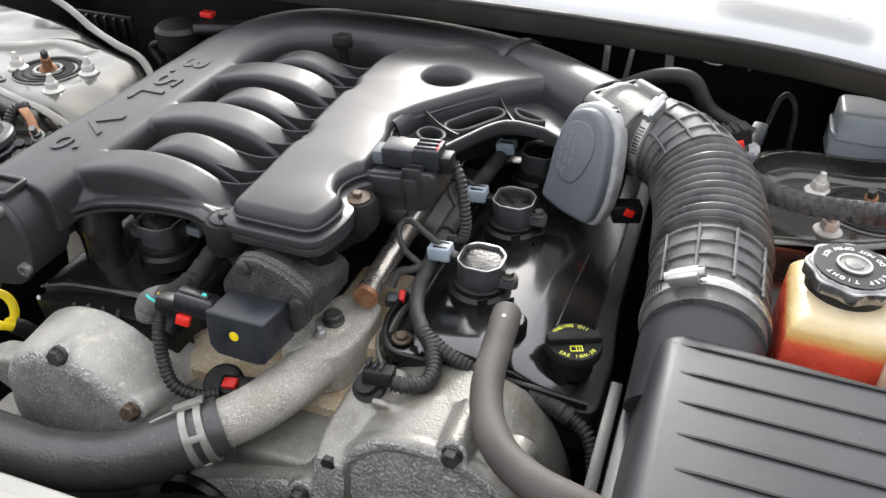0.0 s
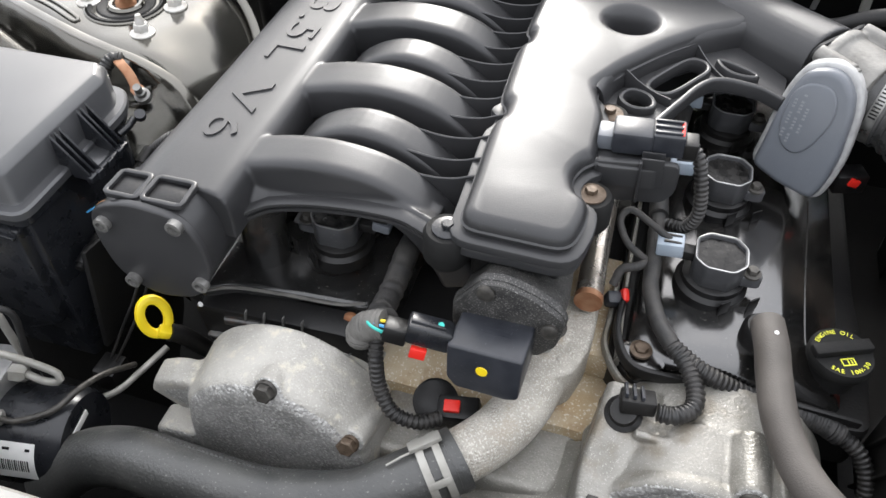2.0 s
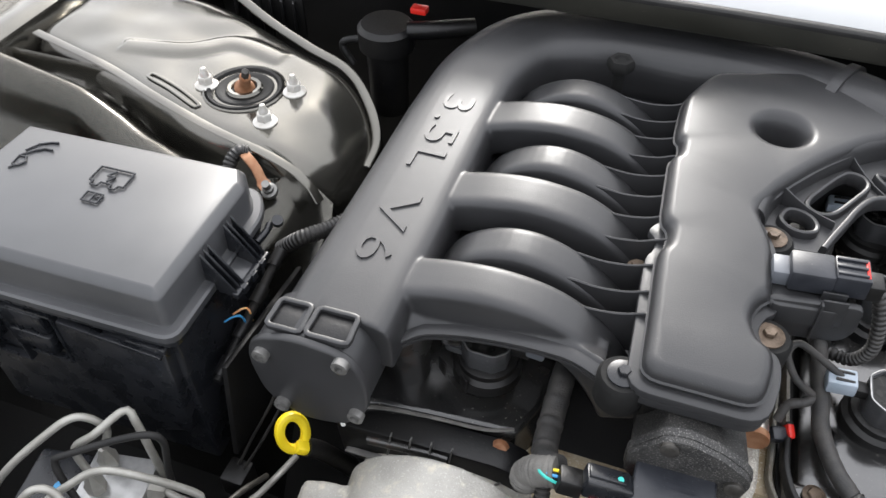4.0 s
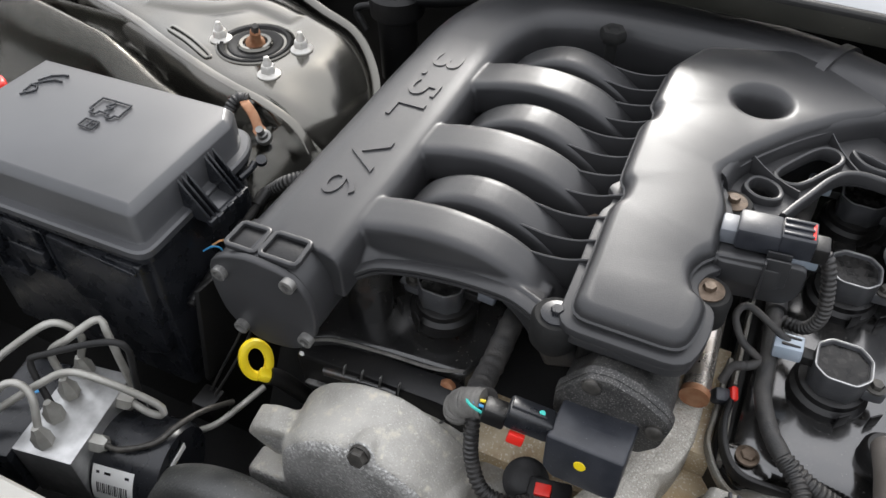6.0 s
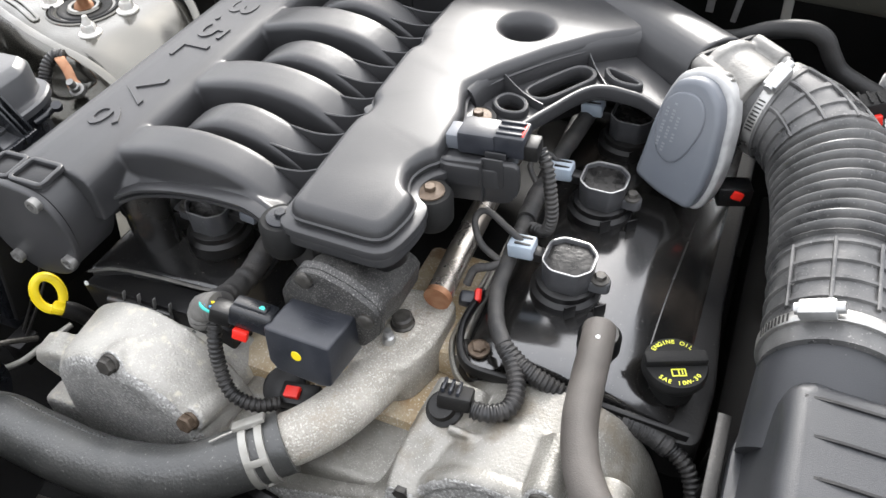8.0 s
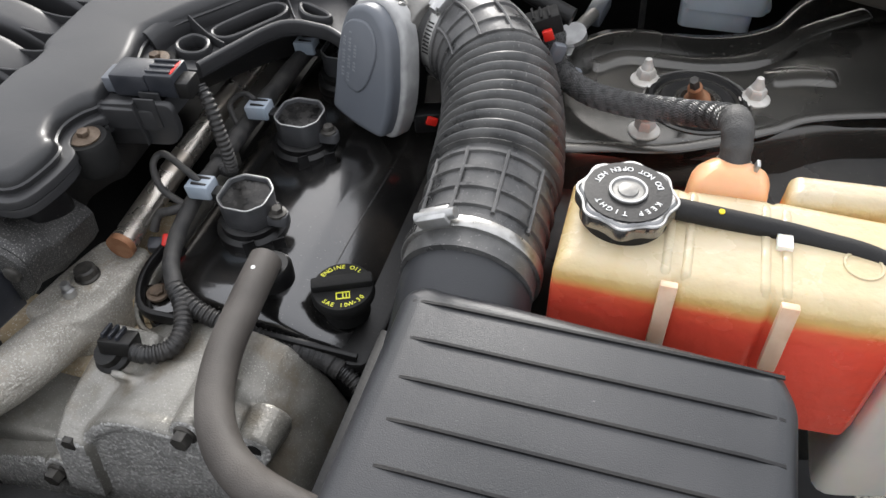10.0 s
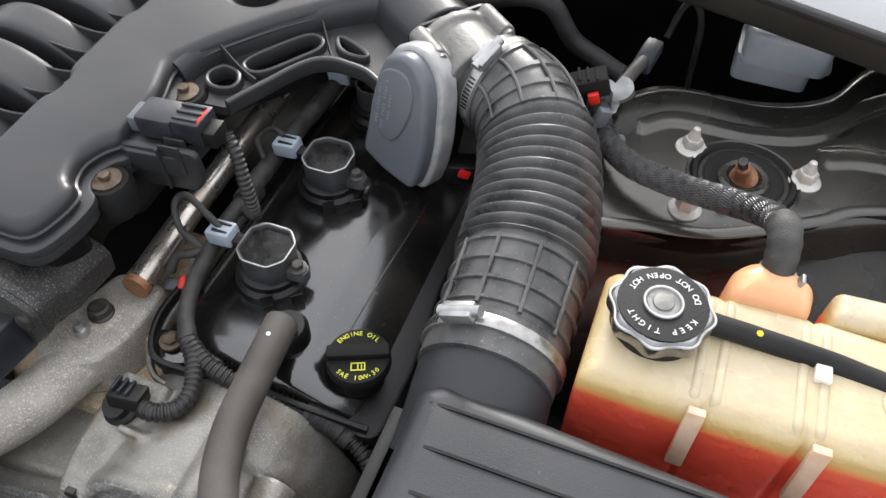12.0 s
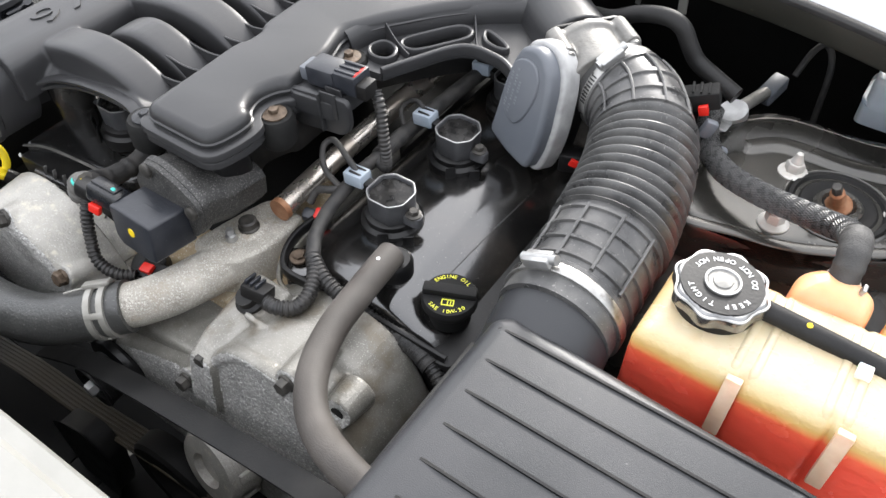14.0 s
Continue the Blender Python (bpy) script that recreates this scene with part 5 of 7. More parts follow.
prism(bm, rounded([(x + (0.258 - x) * 0.0, y) for x, y in BOX], 0.016, 4), 0.66, 0.843, 0.003, 2)
part("lower_case", bm, DARK, box)
bm = B()
rim = inset(rounded(BOX, 0.016, 4), -0.008)
prism(bm, rim, 0.834, 0.846, 0.003, 2)
part("rim", bm, BOXPL, box)
# Thin ribs blacker than the lid, drawing the shade line at each step.
for k in range(13):
    y = -0.098 - 0.0285 * k
    bm = B()
    rings = []
    x0 = 0.150 + 0.0022 * k
    for x, h in ((x0, -0.0008), (x0 + 0.02, 0.0024), (0.355, 0.0024), (0.374, -0.0008)):
        rings.append([Vector((x, y - 0.0014, 0.9240)), Vector((x, y + 0.0022, 0.9240)), Vector((x, y + 0.0012, 0.925 + h * 0.6)), Vector((x, y - 0.0008, 0.925 + h * 0.6))])
    loft(bm, rings)
    part("rib", bm, DARK, box_lid)
bm = B()
tube(bm, [(0.173, -0.105, 0.858), (0.1725, -0.082, 0.869), (0.172, -0.055, 0.886), (0.172, -0.030, 0.895)], lambda s: 0.0485 - 0.002 * s, 36, 10)
part("outlet", bm, BOXPL, box)

# ---- coolant tank ----
tank = thing("coolant_tank", (0.33, 0.0, 0.8), "translucent cream coolant tank half full of orange red coolant", "coolant tank")
bm = B()
side = [(0.228, -0.050), (0.303, -0.050), (0.3065, -0.046), (0.310, -0.050), (0.364, -0.049), (0.3675, -0.045), (0.371, -0.049), (0.446, -0.044), (0.456, -0.030), (0.456, 0.050), (0.371, 0.054), (0.3675, 0.050), (0.364, 0.053), (0.310, 0.051), (0.3065, 0.047), (0.303, 0.050), (0.234, 0.046), (0.228, 0.040)]
rows = [(0.0, 0.80), (0.001, 0.905)]
for k in range(1, 7):
    a = math.pi / 2 * k / 6
    rows.append((0.001 + 0.016 * (1 - math.cos(a)), 0.916 + 0.015 * math.sin(a)))


def pull(d):
    cx, cy = 0.34, 0.002
    return [(x + (cx - x) * d / 0.11, y + (cy - y) * d / 0.052) for x, y in side]


loft(bm, [[Vector((x, y, z)) for x, y in rounded(pull(d), 0.003, 2)] for d, z in rows])
part("body", bm, TANK, tank)
for x in (0.3065, 0.3675):  # moulded folds over the top
    for d in (-0.0065, 0.0065):
        bm = B()
        sweep(bm, spline([(x + d, -0.0445, 0.9215), (x + d, -0.039, 0.9288), (x + d, -0.030, 0.9308), (x + d, 0.030, 0.9308), (x + d, 0.040, 0.9285)], 30), lambda i, s: oval(0.0032, 0.0014, 10, 2))
        part("fold", bm, TANK, tank)
bm = B()
prism(bm, rounded([(0.305, 0.035), (0.368, 0.040), (0.372, 0.075), (0.350, 0.090), (0.318, 0.088), (0.302, 0.07)], 0.014, 4), 0.80, 0.940, 0.018, 6, draft=0.006)
part("dome", bm, ORANGE, tank)
bm = B()
prism(bm, rounded([(0.45, -0.05), (0.53, -0.03), (0.55, 0.06), (0.45, 0.06)], 0.02, 4), 0.72, 0.885, 0.03, 6, draft=0.01)
part("end_chamber", bm, NATURAL, tank, "clear end of the tank")
for x, y, z in ((0.3035, -0.052, 0.902), (0.376, -0.051, 0.902)):
    bm = B()
    block(bm, (x, y, z), (0.011, 0.006, 0.058), 0.001, (-6, 0, 0))
    part("rib", bm, TINTED, tank, "pinkish moulded rib")
bm = B()
lathe(bm, [(0.01, 0.915), (0.029, 0.915), (0.030, 0.930), (0.028, 0.940), (0.01, 0.940)], 36, Matrix.Translation((0.268, 0.006, 0)))
part("neck", bm, DARK, tank)
bm = B()
rings = []
for f, z in ((0.92, 0.938), (1.0, 0.939), (1.0, 0.947), (0.97, 0.9495), (0.90, 0.9515), (0.3, 0.9515)):
    ring = []
    for k in range(96):
        a = 2 * math.pi * k / 96
        r = 0.0325 * f * (1 + 0.055 * max(-0.8, math.cos(8 * a)))
        ring.append(Vector((0.268 + r * math.cos(a), 0.006 + r * math.sin(a), z)))
    rings.append(ring)
loft(bm, rings)
pc = part("pressure_cap", bm, DARKCHROME, tank, "bright scalloped pressure cap with black lettered face")
bm = B()
edge = []
for k in range(97):
    a = 2 * math.pi * k / 96
    r = 0.0318 * (1 + 0.055 * max(-0.8, math.cos(8 * a)))
    edge.append(Vector((0.268 + r * math.cos(a), 0.006 + r * math.sin(a), 0.9490)))
sweep(bm, edge, lambda i, s: oval(0.0011, 0.0009, 6))
part("rim", bm, ZINC, pc, "bright scalloped rim")
bm = B()
lathe(bm, [(0.002, 0.951), (0.0288, 0.951), (0.0288, 0.9525), (0.002, 0.9527)], 48, Matrix.Translation((0.268, 0.006, 0)))
part("plate", bm, DARK, pc, "black face")
bm = B()
lathe(bm, [(0.001, 0.9525), (0.0130, 0.9525), (0.0130, 0.9538), (0.0110, 0.9542), (0.0100, 0.9533), (0.007, 0.9533), (0.0065, 0.9542), (0.001, 0.9548)], 40, Matrix.Translation((0.268, 0.006, 0)))
hub = part("hub", bm, SCREW, pc, "dull centre disc")
bm = B()
sweep(bm, [Vector((0.268 + 0.0120 * math.cos(2 * math.pi * k / 40), 0.006 + 0.0120 * math.sin(2 * math.pi * k / 40), 0.9542)) for k in range(41)], lambda i, s: oval(0.0010, 0.0006, 6))
part("centre_ring", bm, ZINC, hub, "bright ring")
ring_words = [(ch, radians(22) + radians(142) * k / 14, 1) for k, ch in enumerate("DO NOT OPEN HOT")] + [(ch, radians(-22) - radians(120) * k / 9, -1) for k, ch in enumerate("KEEP TIGHT")]
bm = B()
for ch, a, way in ring_words:
    if ch == " ":
        continue
    lb = lettering(ch, 0.0058, 0.0002, Matrix.Translation((0.268, 0.006, 0.9528)) @ Matrix.Rotation(a, 4, "Z") @ pose(0.0220, 0, 0, 0, 0, 90 * way))
    me = bpy.data.meshes.new("tmp")
    lb.to_mesh(me)
    lb.free()
    bm.from_mesh(me)
    bpy.data.meshes.remove(me)
part("lettering", bm, WHITEPRINT, pc, "white lettering round the cap")
bm = B()
ring = [Vector((0.420 + 0.0115 * math.cos(2 * math.pi * k / 32), -0.003 + 0.0115 * math.sin(2 * math.pi * k / 32), 0.9312)) for k in range(33)]
sweep(bm, ring, lambda i, s: oval(0.0012, 0.0008, 6))
part("moulded_ring", bm, TANK, tank)
bm = B()
sweep(bm, spline([(0.392, -0.0405, 0.9255), (0.401, -0.040, 0.9255), (0.410, -0.0385, 0.926)], 8), lambda i, s: oval(0.0008, 0.0008, 6))
part("yellow_mark", bm, YELLOW, tank, "short yellow mark")
bm = B()
prism(bm, rounded([(0.372, 0.045), (0.450, 0.052), (0.452, 0.085), (0.374, 0.080)], 0.010, 3), 0.82, 0.934, 0.010, 4, draft=0.003)
part("rear_chamber", bm, TANK, tank)
bm = B()
block(bm, (0.372, 0.004, 0.9325), (0.010, 0.014, 0.006), 0.001)
part("hose_clip", bm, NATURAL, tank)
ovh = thing("overflow_hose", (0.35, 0.0, 0.93), "black rubber overflow hose with a yellow dot", "hose")
bm = B()
tube(bm, [(0.296, 0.012, 0.939), (0.332, 0.014, 0.935), (0.39, 0.014, 0.930), (0.440, 0.004, 0.926), (0.468, -0.035, 0.910), (0.474, -0.08, 0.87), (0.474, -0.10, 0.80)], 0.0075, 16, 60)
part("tube", bm, RUBBER, ovh)
bm = B()
lathe(bm, [(0.0005, 0.0), (0.0022, 0.0), (0.002, 0.0006), (0.0005, 0.0006)], 12, aim((0.330, 0.0125, 0.9424), (0, -0.2, 1)))
part("paint_dot", bm, YELLOW, ovh)

# ---- hoses ----
wp = thing("water_outlet", (-0.16, -0.12, 0.8), "rough cast aluminium coolant outlet pipe", "coolant pipe")
bm = B()
tube(bm, [(-0.212, -0.206, 0.799), (-0.188, -0.190, 0.803), (-0.166, -0.166, 0.810), (-0.153, -0.137, 0.813), (-0.149, -0.108, 0.808), (-0.150, -0.080, 0.796)], lambda s: 0.0215 + 0.002 * s, 24, 40)
prism(bm, rounded([(-0.180, -0.118), (-0.150, -0.126), (-0.122, -0.112), (-0.112, -0.078), (-0.112, -0.030), (-0.160, -0.030), (-0.172, -0.075)], 0.010, 3), 0.785, 0.832, 0.005, 3)
lathe(bm, [(0.003, 0.80), (0.016, 0.80), (0.0145, 0.834), (0.003, 0.835)], 20, Matrix.Translation((-0.1445, -0.074, 0)))
tube(bm, [(-0.199, -0.219, 0.797), (-0.172, -0.188, 0.803), (-0.149, -0.163, 0.806), (-0.133, -0.137, 0.808), (-0.128, -0.112, 0.803)], 0.0022, 8, 30)
part("pipe", melt(bm, 0.0014, 3), PITTED, wp, sharp=80)
bm = B()
lathe(bm, [(0.002, 0.83), (0.0105, 0.83), (0.0105, 0.836), (0.0088, 0.837), (0.0088, 0.843), (0.007, 0.8445), (0.002, 0.8445)], 18, Matrix.Translation((-0.1445, -0.074, 0)))
part("bolt", bm, DARKBOLT, wp)
bm = B()
lathe(bm, [(0.001, 0.835), (0.0055, 0.835), (0.005, 0.841), (0.0028, 0.842), (0.0042, 0.846), (0.003, 0.849), (0.001, 0.849)], 14, Matrix.Translation((-0.1475, -0.0945, -0.002)))
part("bleed_nipple", bm, ZINC, wp, "bright bleed nipple")
rh = thing("radiator_hose", (-0.4, -0.26, 0.74), "thick black rubber radiator hose", "radiator hose")
bm = B()
tube(bm, [(-0.191, -0.1945, 0.8026), (-0.225, -0.222, 0.793), (-0.265, -0.245, 0.782), (-0.330, -0.258, 0.774), (-0.400, -0.258, 0.772), (-0.450, -0.254, 0.764), (-0.500, -0.256, 0.738), (-0.54, -0.27, 0.70)], 0.0250, 28, 70)
part("tube", bm, COOLHOSE, rh)
bm = B()
corrugated(bm, [(-0.232, -0.208, 0.806), (-0.268, -0.230, 0.798), (-0.330, -0.243, 0.793), (-0.400, -0.243, 0.791), (-0.450, -0.239, 0.783), (-0.500, -0.241, 0.757)], 0.0016, 0.004, 0.0009, 8)
part("moulded_seam", bm, COOLHOSE, rh)
bm = B()
tube(bm, [(-0.1895, -0.1930, 0.8030), (-0.196, -0.1990, 0.8015)], 0.0254, 28, 4)
part("end_lip", bm, COOLHOSE, rh)
cl = thing("spring_clamp", (-0.2, -0.2, 0.8), "zinc spring clamp round the radiator hose", "hose clamp")
m = aim((-0.205, -0.2065, 0.799), (-0.78, -0.60, -0.2))
for z in (-0.0065, 0.0065):
    bm = B()
    lathe(bm, [(0.0255, z - 0.003), (0.0275, z - 0.003), (0.0275, z + 0.003), (0.0255, z + 0.003)], 40, m)
    part("band", bm, GALV, cl)
for k in range(5):
    a = radians(40 + 70 * k)
    bm = B()
    block(bm, (0.0265, 0, 0), (0.002, 0.006, 0.018), 0.0005)
    bmesh.ops.transform(bm, matrix=m @ Matrix.Rotation(a, 4, "Z"), verts=bm.verts)
    part("bridge", bm, GALV, cl)
bm = B()
block(bm, (0.029, 0, 0), (0.004, 0.010, 0.026), 0.001)
bmesh.ops.transform(bm, matrix=m @ Matrix.Rotation(radians(112), 4, "Z"), verts=bm.verts)
part("tab", bm, GALV, cl)
bm = B()
tube(bm, [(-0.209, -0.202, 0.826), (-0.224, -0.212, 0.823), (-0.238, -0.224, 0.818)], 0.0010, 8, 6)
part("pale_tag", bm, GALV, cl)
ph = thing("breather_hose", (0.02, -0.1, 0.8), "grey brown rubber breather hose", "hose")
bm = B()
tube(bm, [(0.013, -0.050, 0.872), (0.016, -0.075, 0.874), (0.018, -0.100, 0.873), (0.023, -0.138, 0.873), (0.035, -0.173, 0.874), (0.054, -0.200, 0.877), (0.079, -0.219, 0.882), (0.108, -0.230, 0.887), (0.145, -0.236, 0.885)], 0.0128, 20, 70)
part("tube", bm, HOSE, ph)
bm = B()
lathe(bm, [(0.0004, 0.0), (0.0018, 0.0), (0.0016, 0.0005), (0.0004, 0.0005)], 10, aim((0.0155, -0.070, 0.8866), (0, -0.1, 1)))
part("pale_spot", bm, WHITE, ph)
bm = B()
lathe(bm, [(0.002, 0.845), (0.017, 0.845), (0.017, 0.868), (0.014, 0.872), (0.002, 0.872)], 24, Matrix.Translation((0.014, -0.048, -0.006)))
part("valve", bm, DARK, ph)

# ---- engine front castings ----
tc = thing("timing_cover", (-0.36, -0.16, 0.7), "corroded cast aluminium timing cover", "timing cover", "timing covers")
bm = B()
LO = rounded([(-0.258, 0.66), (-0.254, 0.770), (-0.272, 0.812), (-0.298, 0.838), (-0.335, 0.853), (-0.372, 0.848), (-0.405, 0.828), (-0.428, 0.796), (-0.436, 0.75), (-0.432, 0.66)], 0.016, 4)
prism(bm, LO, 0.150, 0.210, 0.018, 6, draft=0.004, m=FRONT)
prism(bm, rounded([(-0.462, 0.789), (-0.470, 0.770), (-0.440, 0.750), (-0.412, 0.760), (-0.410, 0.806), (-0.442, 0.800)], 0.005, 3), 0.172, 0.196, 0.006, 4, draft=0.002, m=FRONT)
prism(bm, rounded([(-0.470, 0.728), (-0.472, 0.690), (-0.425, 0.68), (-0.425, 0.735)], 0.010, 3), 0.180, 0.207, 0.005, 3, m=FRONT)
prism(bm, rounded([(-0.262, 0.66), (-0.266, 0.772), (-0.296, 0.796), (-0.345, 0.802), (-0.390, 0.794), (-0.430, 0.775), (-0.435, 0.66)], 0.016, 4), 0.105, 0.165, 0.008, 4, m=FRONT)
for x, z in ((-0.340, 0.840), (-0.277, 0.797)):
    lathe(bm, [(0.003, -0.05), (0.017, -0.05), (0.0125, 0.001), (0.003, 0.001)], 20, aim((x, -0.203, z), (0, -1, 0.3)))
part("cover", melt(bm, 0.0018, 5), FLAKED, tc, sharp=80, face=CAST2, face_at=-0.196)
for x, y, z, m2 in ((-0.340, -0.203, 0.842, DARKBOLT), (-0.277, -0.203, 0.797, RUST)):
    bm = B()
    hexhead(bm, Vector((x, y, z)) + Vector((0, -0.002, 0.0006)), (0, -1, 0.3), 0.008, 0.008, 1.1)
    part("bolt", bm, m2, tc)

tr = thing("timing_cover", (0.0, -0.15, 0.7), "speckled cast aluminium timing cover", "timing cover", "timing covers")
bm = B()
RB = rounded([(0.105, 0.60), (0.099, 0.715), (0.090, 0.762), (0.072, 0.806), (0.046, 0.836), (0.010, 0.846), (-0.030, 0.840), (-0.080, 0.818), (-0.100, 0.78), (-0.11, 0.60)], 0.02, 4)
prism(bm, RB, 0.095, 0.152, 0.012, 4, m=FRONT)
RF = rounded([(0.098, 0.60), (0.094, 0.740), (0.082, 0.790), (0.056, 0.820), (0.024, 0.838), (-0.010, 0.844), (-0.040, 0.841), (-0.064, 0.829), (-0.080, 0.806), (-0.096, 0.782), (-0.112, 0.772), (-0.145, 0.764), (-0.19, 0.748), (-0.24, 0.728), (-0.24, 0.60)], 0.014, 4)
prism(bm, RF, 0.135, 0.188, 0.013, 5, m=FRONT)
# wedge under the cam sensor, down to its bolt
rings = []
for x, y, z, w in ((-0.088, -0.196, 0.808, 0.0125), (-0.083, -0.174, 0.820, 0.019), (-0.076, -0.146, 0.832, 0.022), (-0.073, -0.112, 0.838, 0.021)):
    rings.append([Vector((x - w - 0.004, y, z - 0.06)), Vector((x + w + 0.004, y, z - 0.06)), Vector((x + w, y, z - 0.003)), Vector((x + w - 0.004, y, z)), Vector((x - w + 0.004, y, z)), Vector((x - w, y, z - 0.003))])
loft(bm, rings)
# step across the back cover, and ring round the front face
block(bm, (-0.034, -0.1535, 0.8335), (0.070, 0.006, 0.010), 0.001, (18, 4, 0))
sweep(bm, spline([(-0.078, -0.183, 0.804), (-0.058, -0.185, 0.826), (-0.036, -0.185, 0.836), (-0.006, -0.185, 0.838), (0.026, -0.185, 0.832), (0.056, -0.184, 0.814), (0.080, -0.182, 0.784)], 30), lambda i, s: oval(0.0075, 0.0065, 12))
lathe(bm, [(0.002, -0.030), (0.017, -0.030), (0.0135, 0.0), (0.002, 0.0)], 20, aim((0.056, -0.180, 0.829), (0.05, -1, 0.15)))
for x, y, z in ((-0.088, -0.187, 0.803), (0.013, -0.188, 0.845), (-0.116, -0.190, 0.757)):
    lathe(bm, [(0.003, -0.05), (0.0165, -0.05), (0.0125, 0.0), (0.003, 0.0)], 20, aim((x, y, z), (0, -1, 0.15)))
out = melt(bm, 0.0018, 5)
for v in out.verts:  # the front wall leans out towards its foot
    if v.co.y < -0.17:
        v.co.y -= 0.20 * min(0.12, max(0.0, 0.832 - v.co.z))
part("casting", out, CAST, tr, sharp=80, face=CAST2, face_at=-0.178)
bm = B()
lathe(bm, [(0.001, 0.0), (0.006, 0.0), (0.006, 0.0008), (0.001, 0.0008)], 16, aim((0.056, -0.1802, 0.829), (0.05, -1, 0.15)))
part("lug_hole", bm, BLACKMETAL, tr)
for x, y, z in ((-0.088, -0.193, 0.803), (0.013, -0.188, 0.845), (-0.116, -0.205, 0.757)):
    bm = B()
    hexhead(bm, Vector((x, y, z)), (0, -1, 0.1), 0.0075, 0.009, 1.15)
    part("bolt", bm, DARKBOLT, tr)
block_eng = thing("engine_block", (-0.2, 0.1, 0.6), "stained cast aluminium engine block", "engine block")
bm = B()
block(bm, (-0.185, -0.098, 0.735), (0.24, 0.074, 0.10), 0.02)
part("front_casting", bm, RUSTCAST, block_eng)
bm = B()
block(bm, (-0.128, -0.015, 0.795), (0.085, 0.12, 0.035), 0.008)
part("valley", bm, RUSTCAST, block_eng, "brown stained valley")
bm = B()
sweep(bm, spline([(-0.090, -0.085, 0.822), (-0.093, -0.04, 0.826), (-0.095, 0.02, 0.828), (-0.096, 0.10, 0.828)], 20), lambda i, s: oval(0.0022, 0.010, 10, 4))
part("gasket_edge", bm, CAST, block_eng, "pale gasket edge")
bm = B()
block(bm, (-0.18, 0.12, 0.68), (0.50, 0.46, 0.20), 0.03)
part("block", bm, BLACKMETAL, block_eng)
bm = B()
prism(bm, rounded([(-0.28, -0.19), (-0.11, -0.19), (-0.10, -0.10), (-0.27, -0.10)], 0.02, 3), 0.70, 0.772, 0.01, 3)
part("housing", bm, CAST, block_eng)

# ---- fuse box ----
fb = thing("fuse_box", (-0.70, -0.06, 0.75), "black plastic fuse box with a sloping embossed lid", "fuse box")


def lid_top(x, y):
    """The lid is all but level, a little crowned along its middle."""
    return 0.9430 - 0.020 * y + 0.002 * math.cos((x + 0.705) * 12)


FO = rounded([(-0.832, -0.152), (-0.578, -0.146), (-0.582, 0.000), (-0.597, 0.024), (-0.832, 0.014)], 0.010, 4)
bm = B()
loft(bm, [[Vector((x, y, z)) for x, y in inset(FO, d)] for d, z in ((-0.007, 0.899), (-0.007, 0.9055), (-0.005, 0.9075), (0.002, 0.908), (0.003, 0.910))] + [[Vector((x, y, lid_top(x, y) + dz)) for x, y in inset(FO, d)] for d, dz in ((0.0034, -0.0090), (0.0046, -0.0070), (0.0100, -0.0009), (0.0118, 0.0))])
fuse_lid = part("lid", bm, LIDPL, fb)
bm = B()
prism(bm, inset(FO, 0.006), 0.70, 0.899, 0.003, 2)
part("case", bm, INK, fb)
bm = B()
prism(bm, inset(FO, -0.003), 0.889, 0.898, 0.002, 2)
part("case_rim", bm, INK, fb)
for x, z, wide in ((-0.80, 0.866, 0.050), (-0.735, 0.868, 0.050), (-0.800, 0.835, 0.046), (-0.735, 0.838, 0.046)):
    bm = B()
    block(bm, (x, -0.148, z), (wide, 0.012, 0.024), 0.003)
    part("socket", bm, INK, fb)
bm = B()
prism(bm, rounded([(-0.700, 0.878), (-0.700, 0.815), (-0.640, 0.735), (-0.592, 0.760), (-0.588, 0.884)], 0.006, 3), 0.140, 0.151, 0.003, 2, m=FRONT)
part("front_panel", bm, INK, fb)
bm = B()
block(bm, (-0.640, -0.152, 0.880), (0.100, 0.006, 0.004), 0.001, (0, 4, 0))
part("ledge", bm, INK, fb)
for y in (-0.087, -0.081, -0.075, -0.050, -0.045, -0.038):  # thin fins of the latch pocket
    bm = B()
    prism(bm, [(-0.580, 0.938), (-0.582, 0.896), (-0.553, 0.896), (-0.553, 0.901)], -y - 0.0009, -y + 0.0009, 0.0004, 1, m=FRONT)
    part("latch_fin", bm, INK, fb)
bm = B()
block(bm, (-0.554, -0.0625, 0.898), (0.006, 0.054, 0.006), 0.001)
part("latch_bar", bm, INK, fb)
bm = B()
block(bm, (-0.567, -0.0625, 0.900), (0.024, 0.026, 0.002), 0.0005, (0, 12, 0))
part("latch_floor", bm, LIDPL, fb)
for y in (-0.078, -0.063, -0.048):
    bm = B()
    block(bm, (-0.5505, y, 0.898), (0.003, 0.007, 0.008), 0.0005)
    part("latch_tooth", bm, INK, fb)
# frames moulded on the front of the case
for x0, x1, z0, z1 in ((-0.830, -0.800, 0.800, 0.880), (-0.790, -0.755, 0.800, 0.880), (-0.745, -0.700, 0.820, 0.882)):
    bm = B()
    line = [Vector((x, -0.149, z)) for x, z in ((x0, z0), (x1, z0), (x1, z1), (x0, z1))]
    for a, b in zip(line, line[1:] + line[:1]):
        sweep(bm, [a, a.lerp(b, 0.5), b], lambda i, s: oval(0.0016, 0.004, 8, 4), up=(0, 1, 0))
    part("moulded_frame", bm, INK, fb)
bm = B()
tube(bm, [(-0.572, -0.022, 0.893), (-0.570, -0.008, 0.894), (-0.571, 0.002, 0.895)], 0.0035, 10, 8)
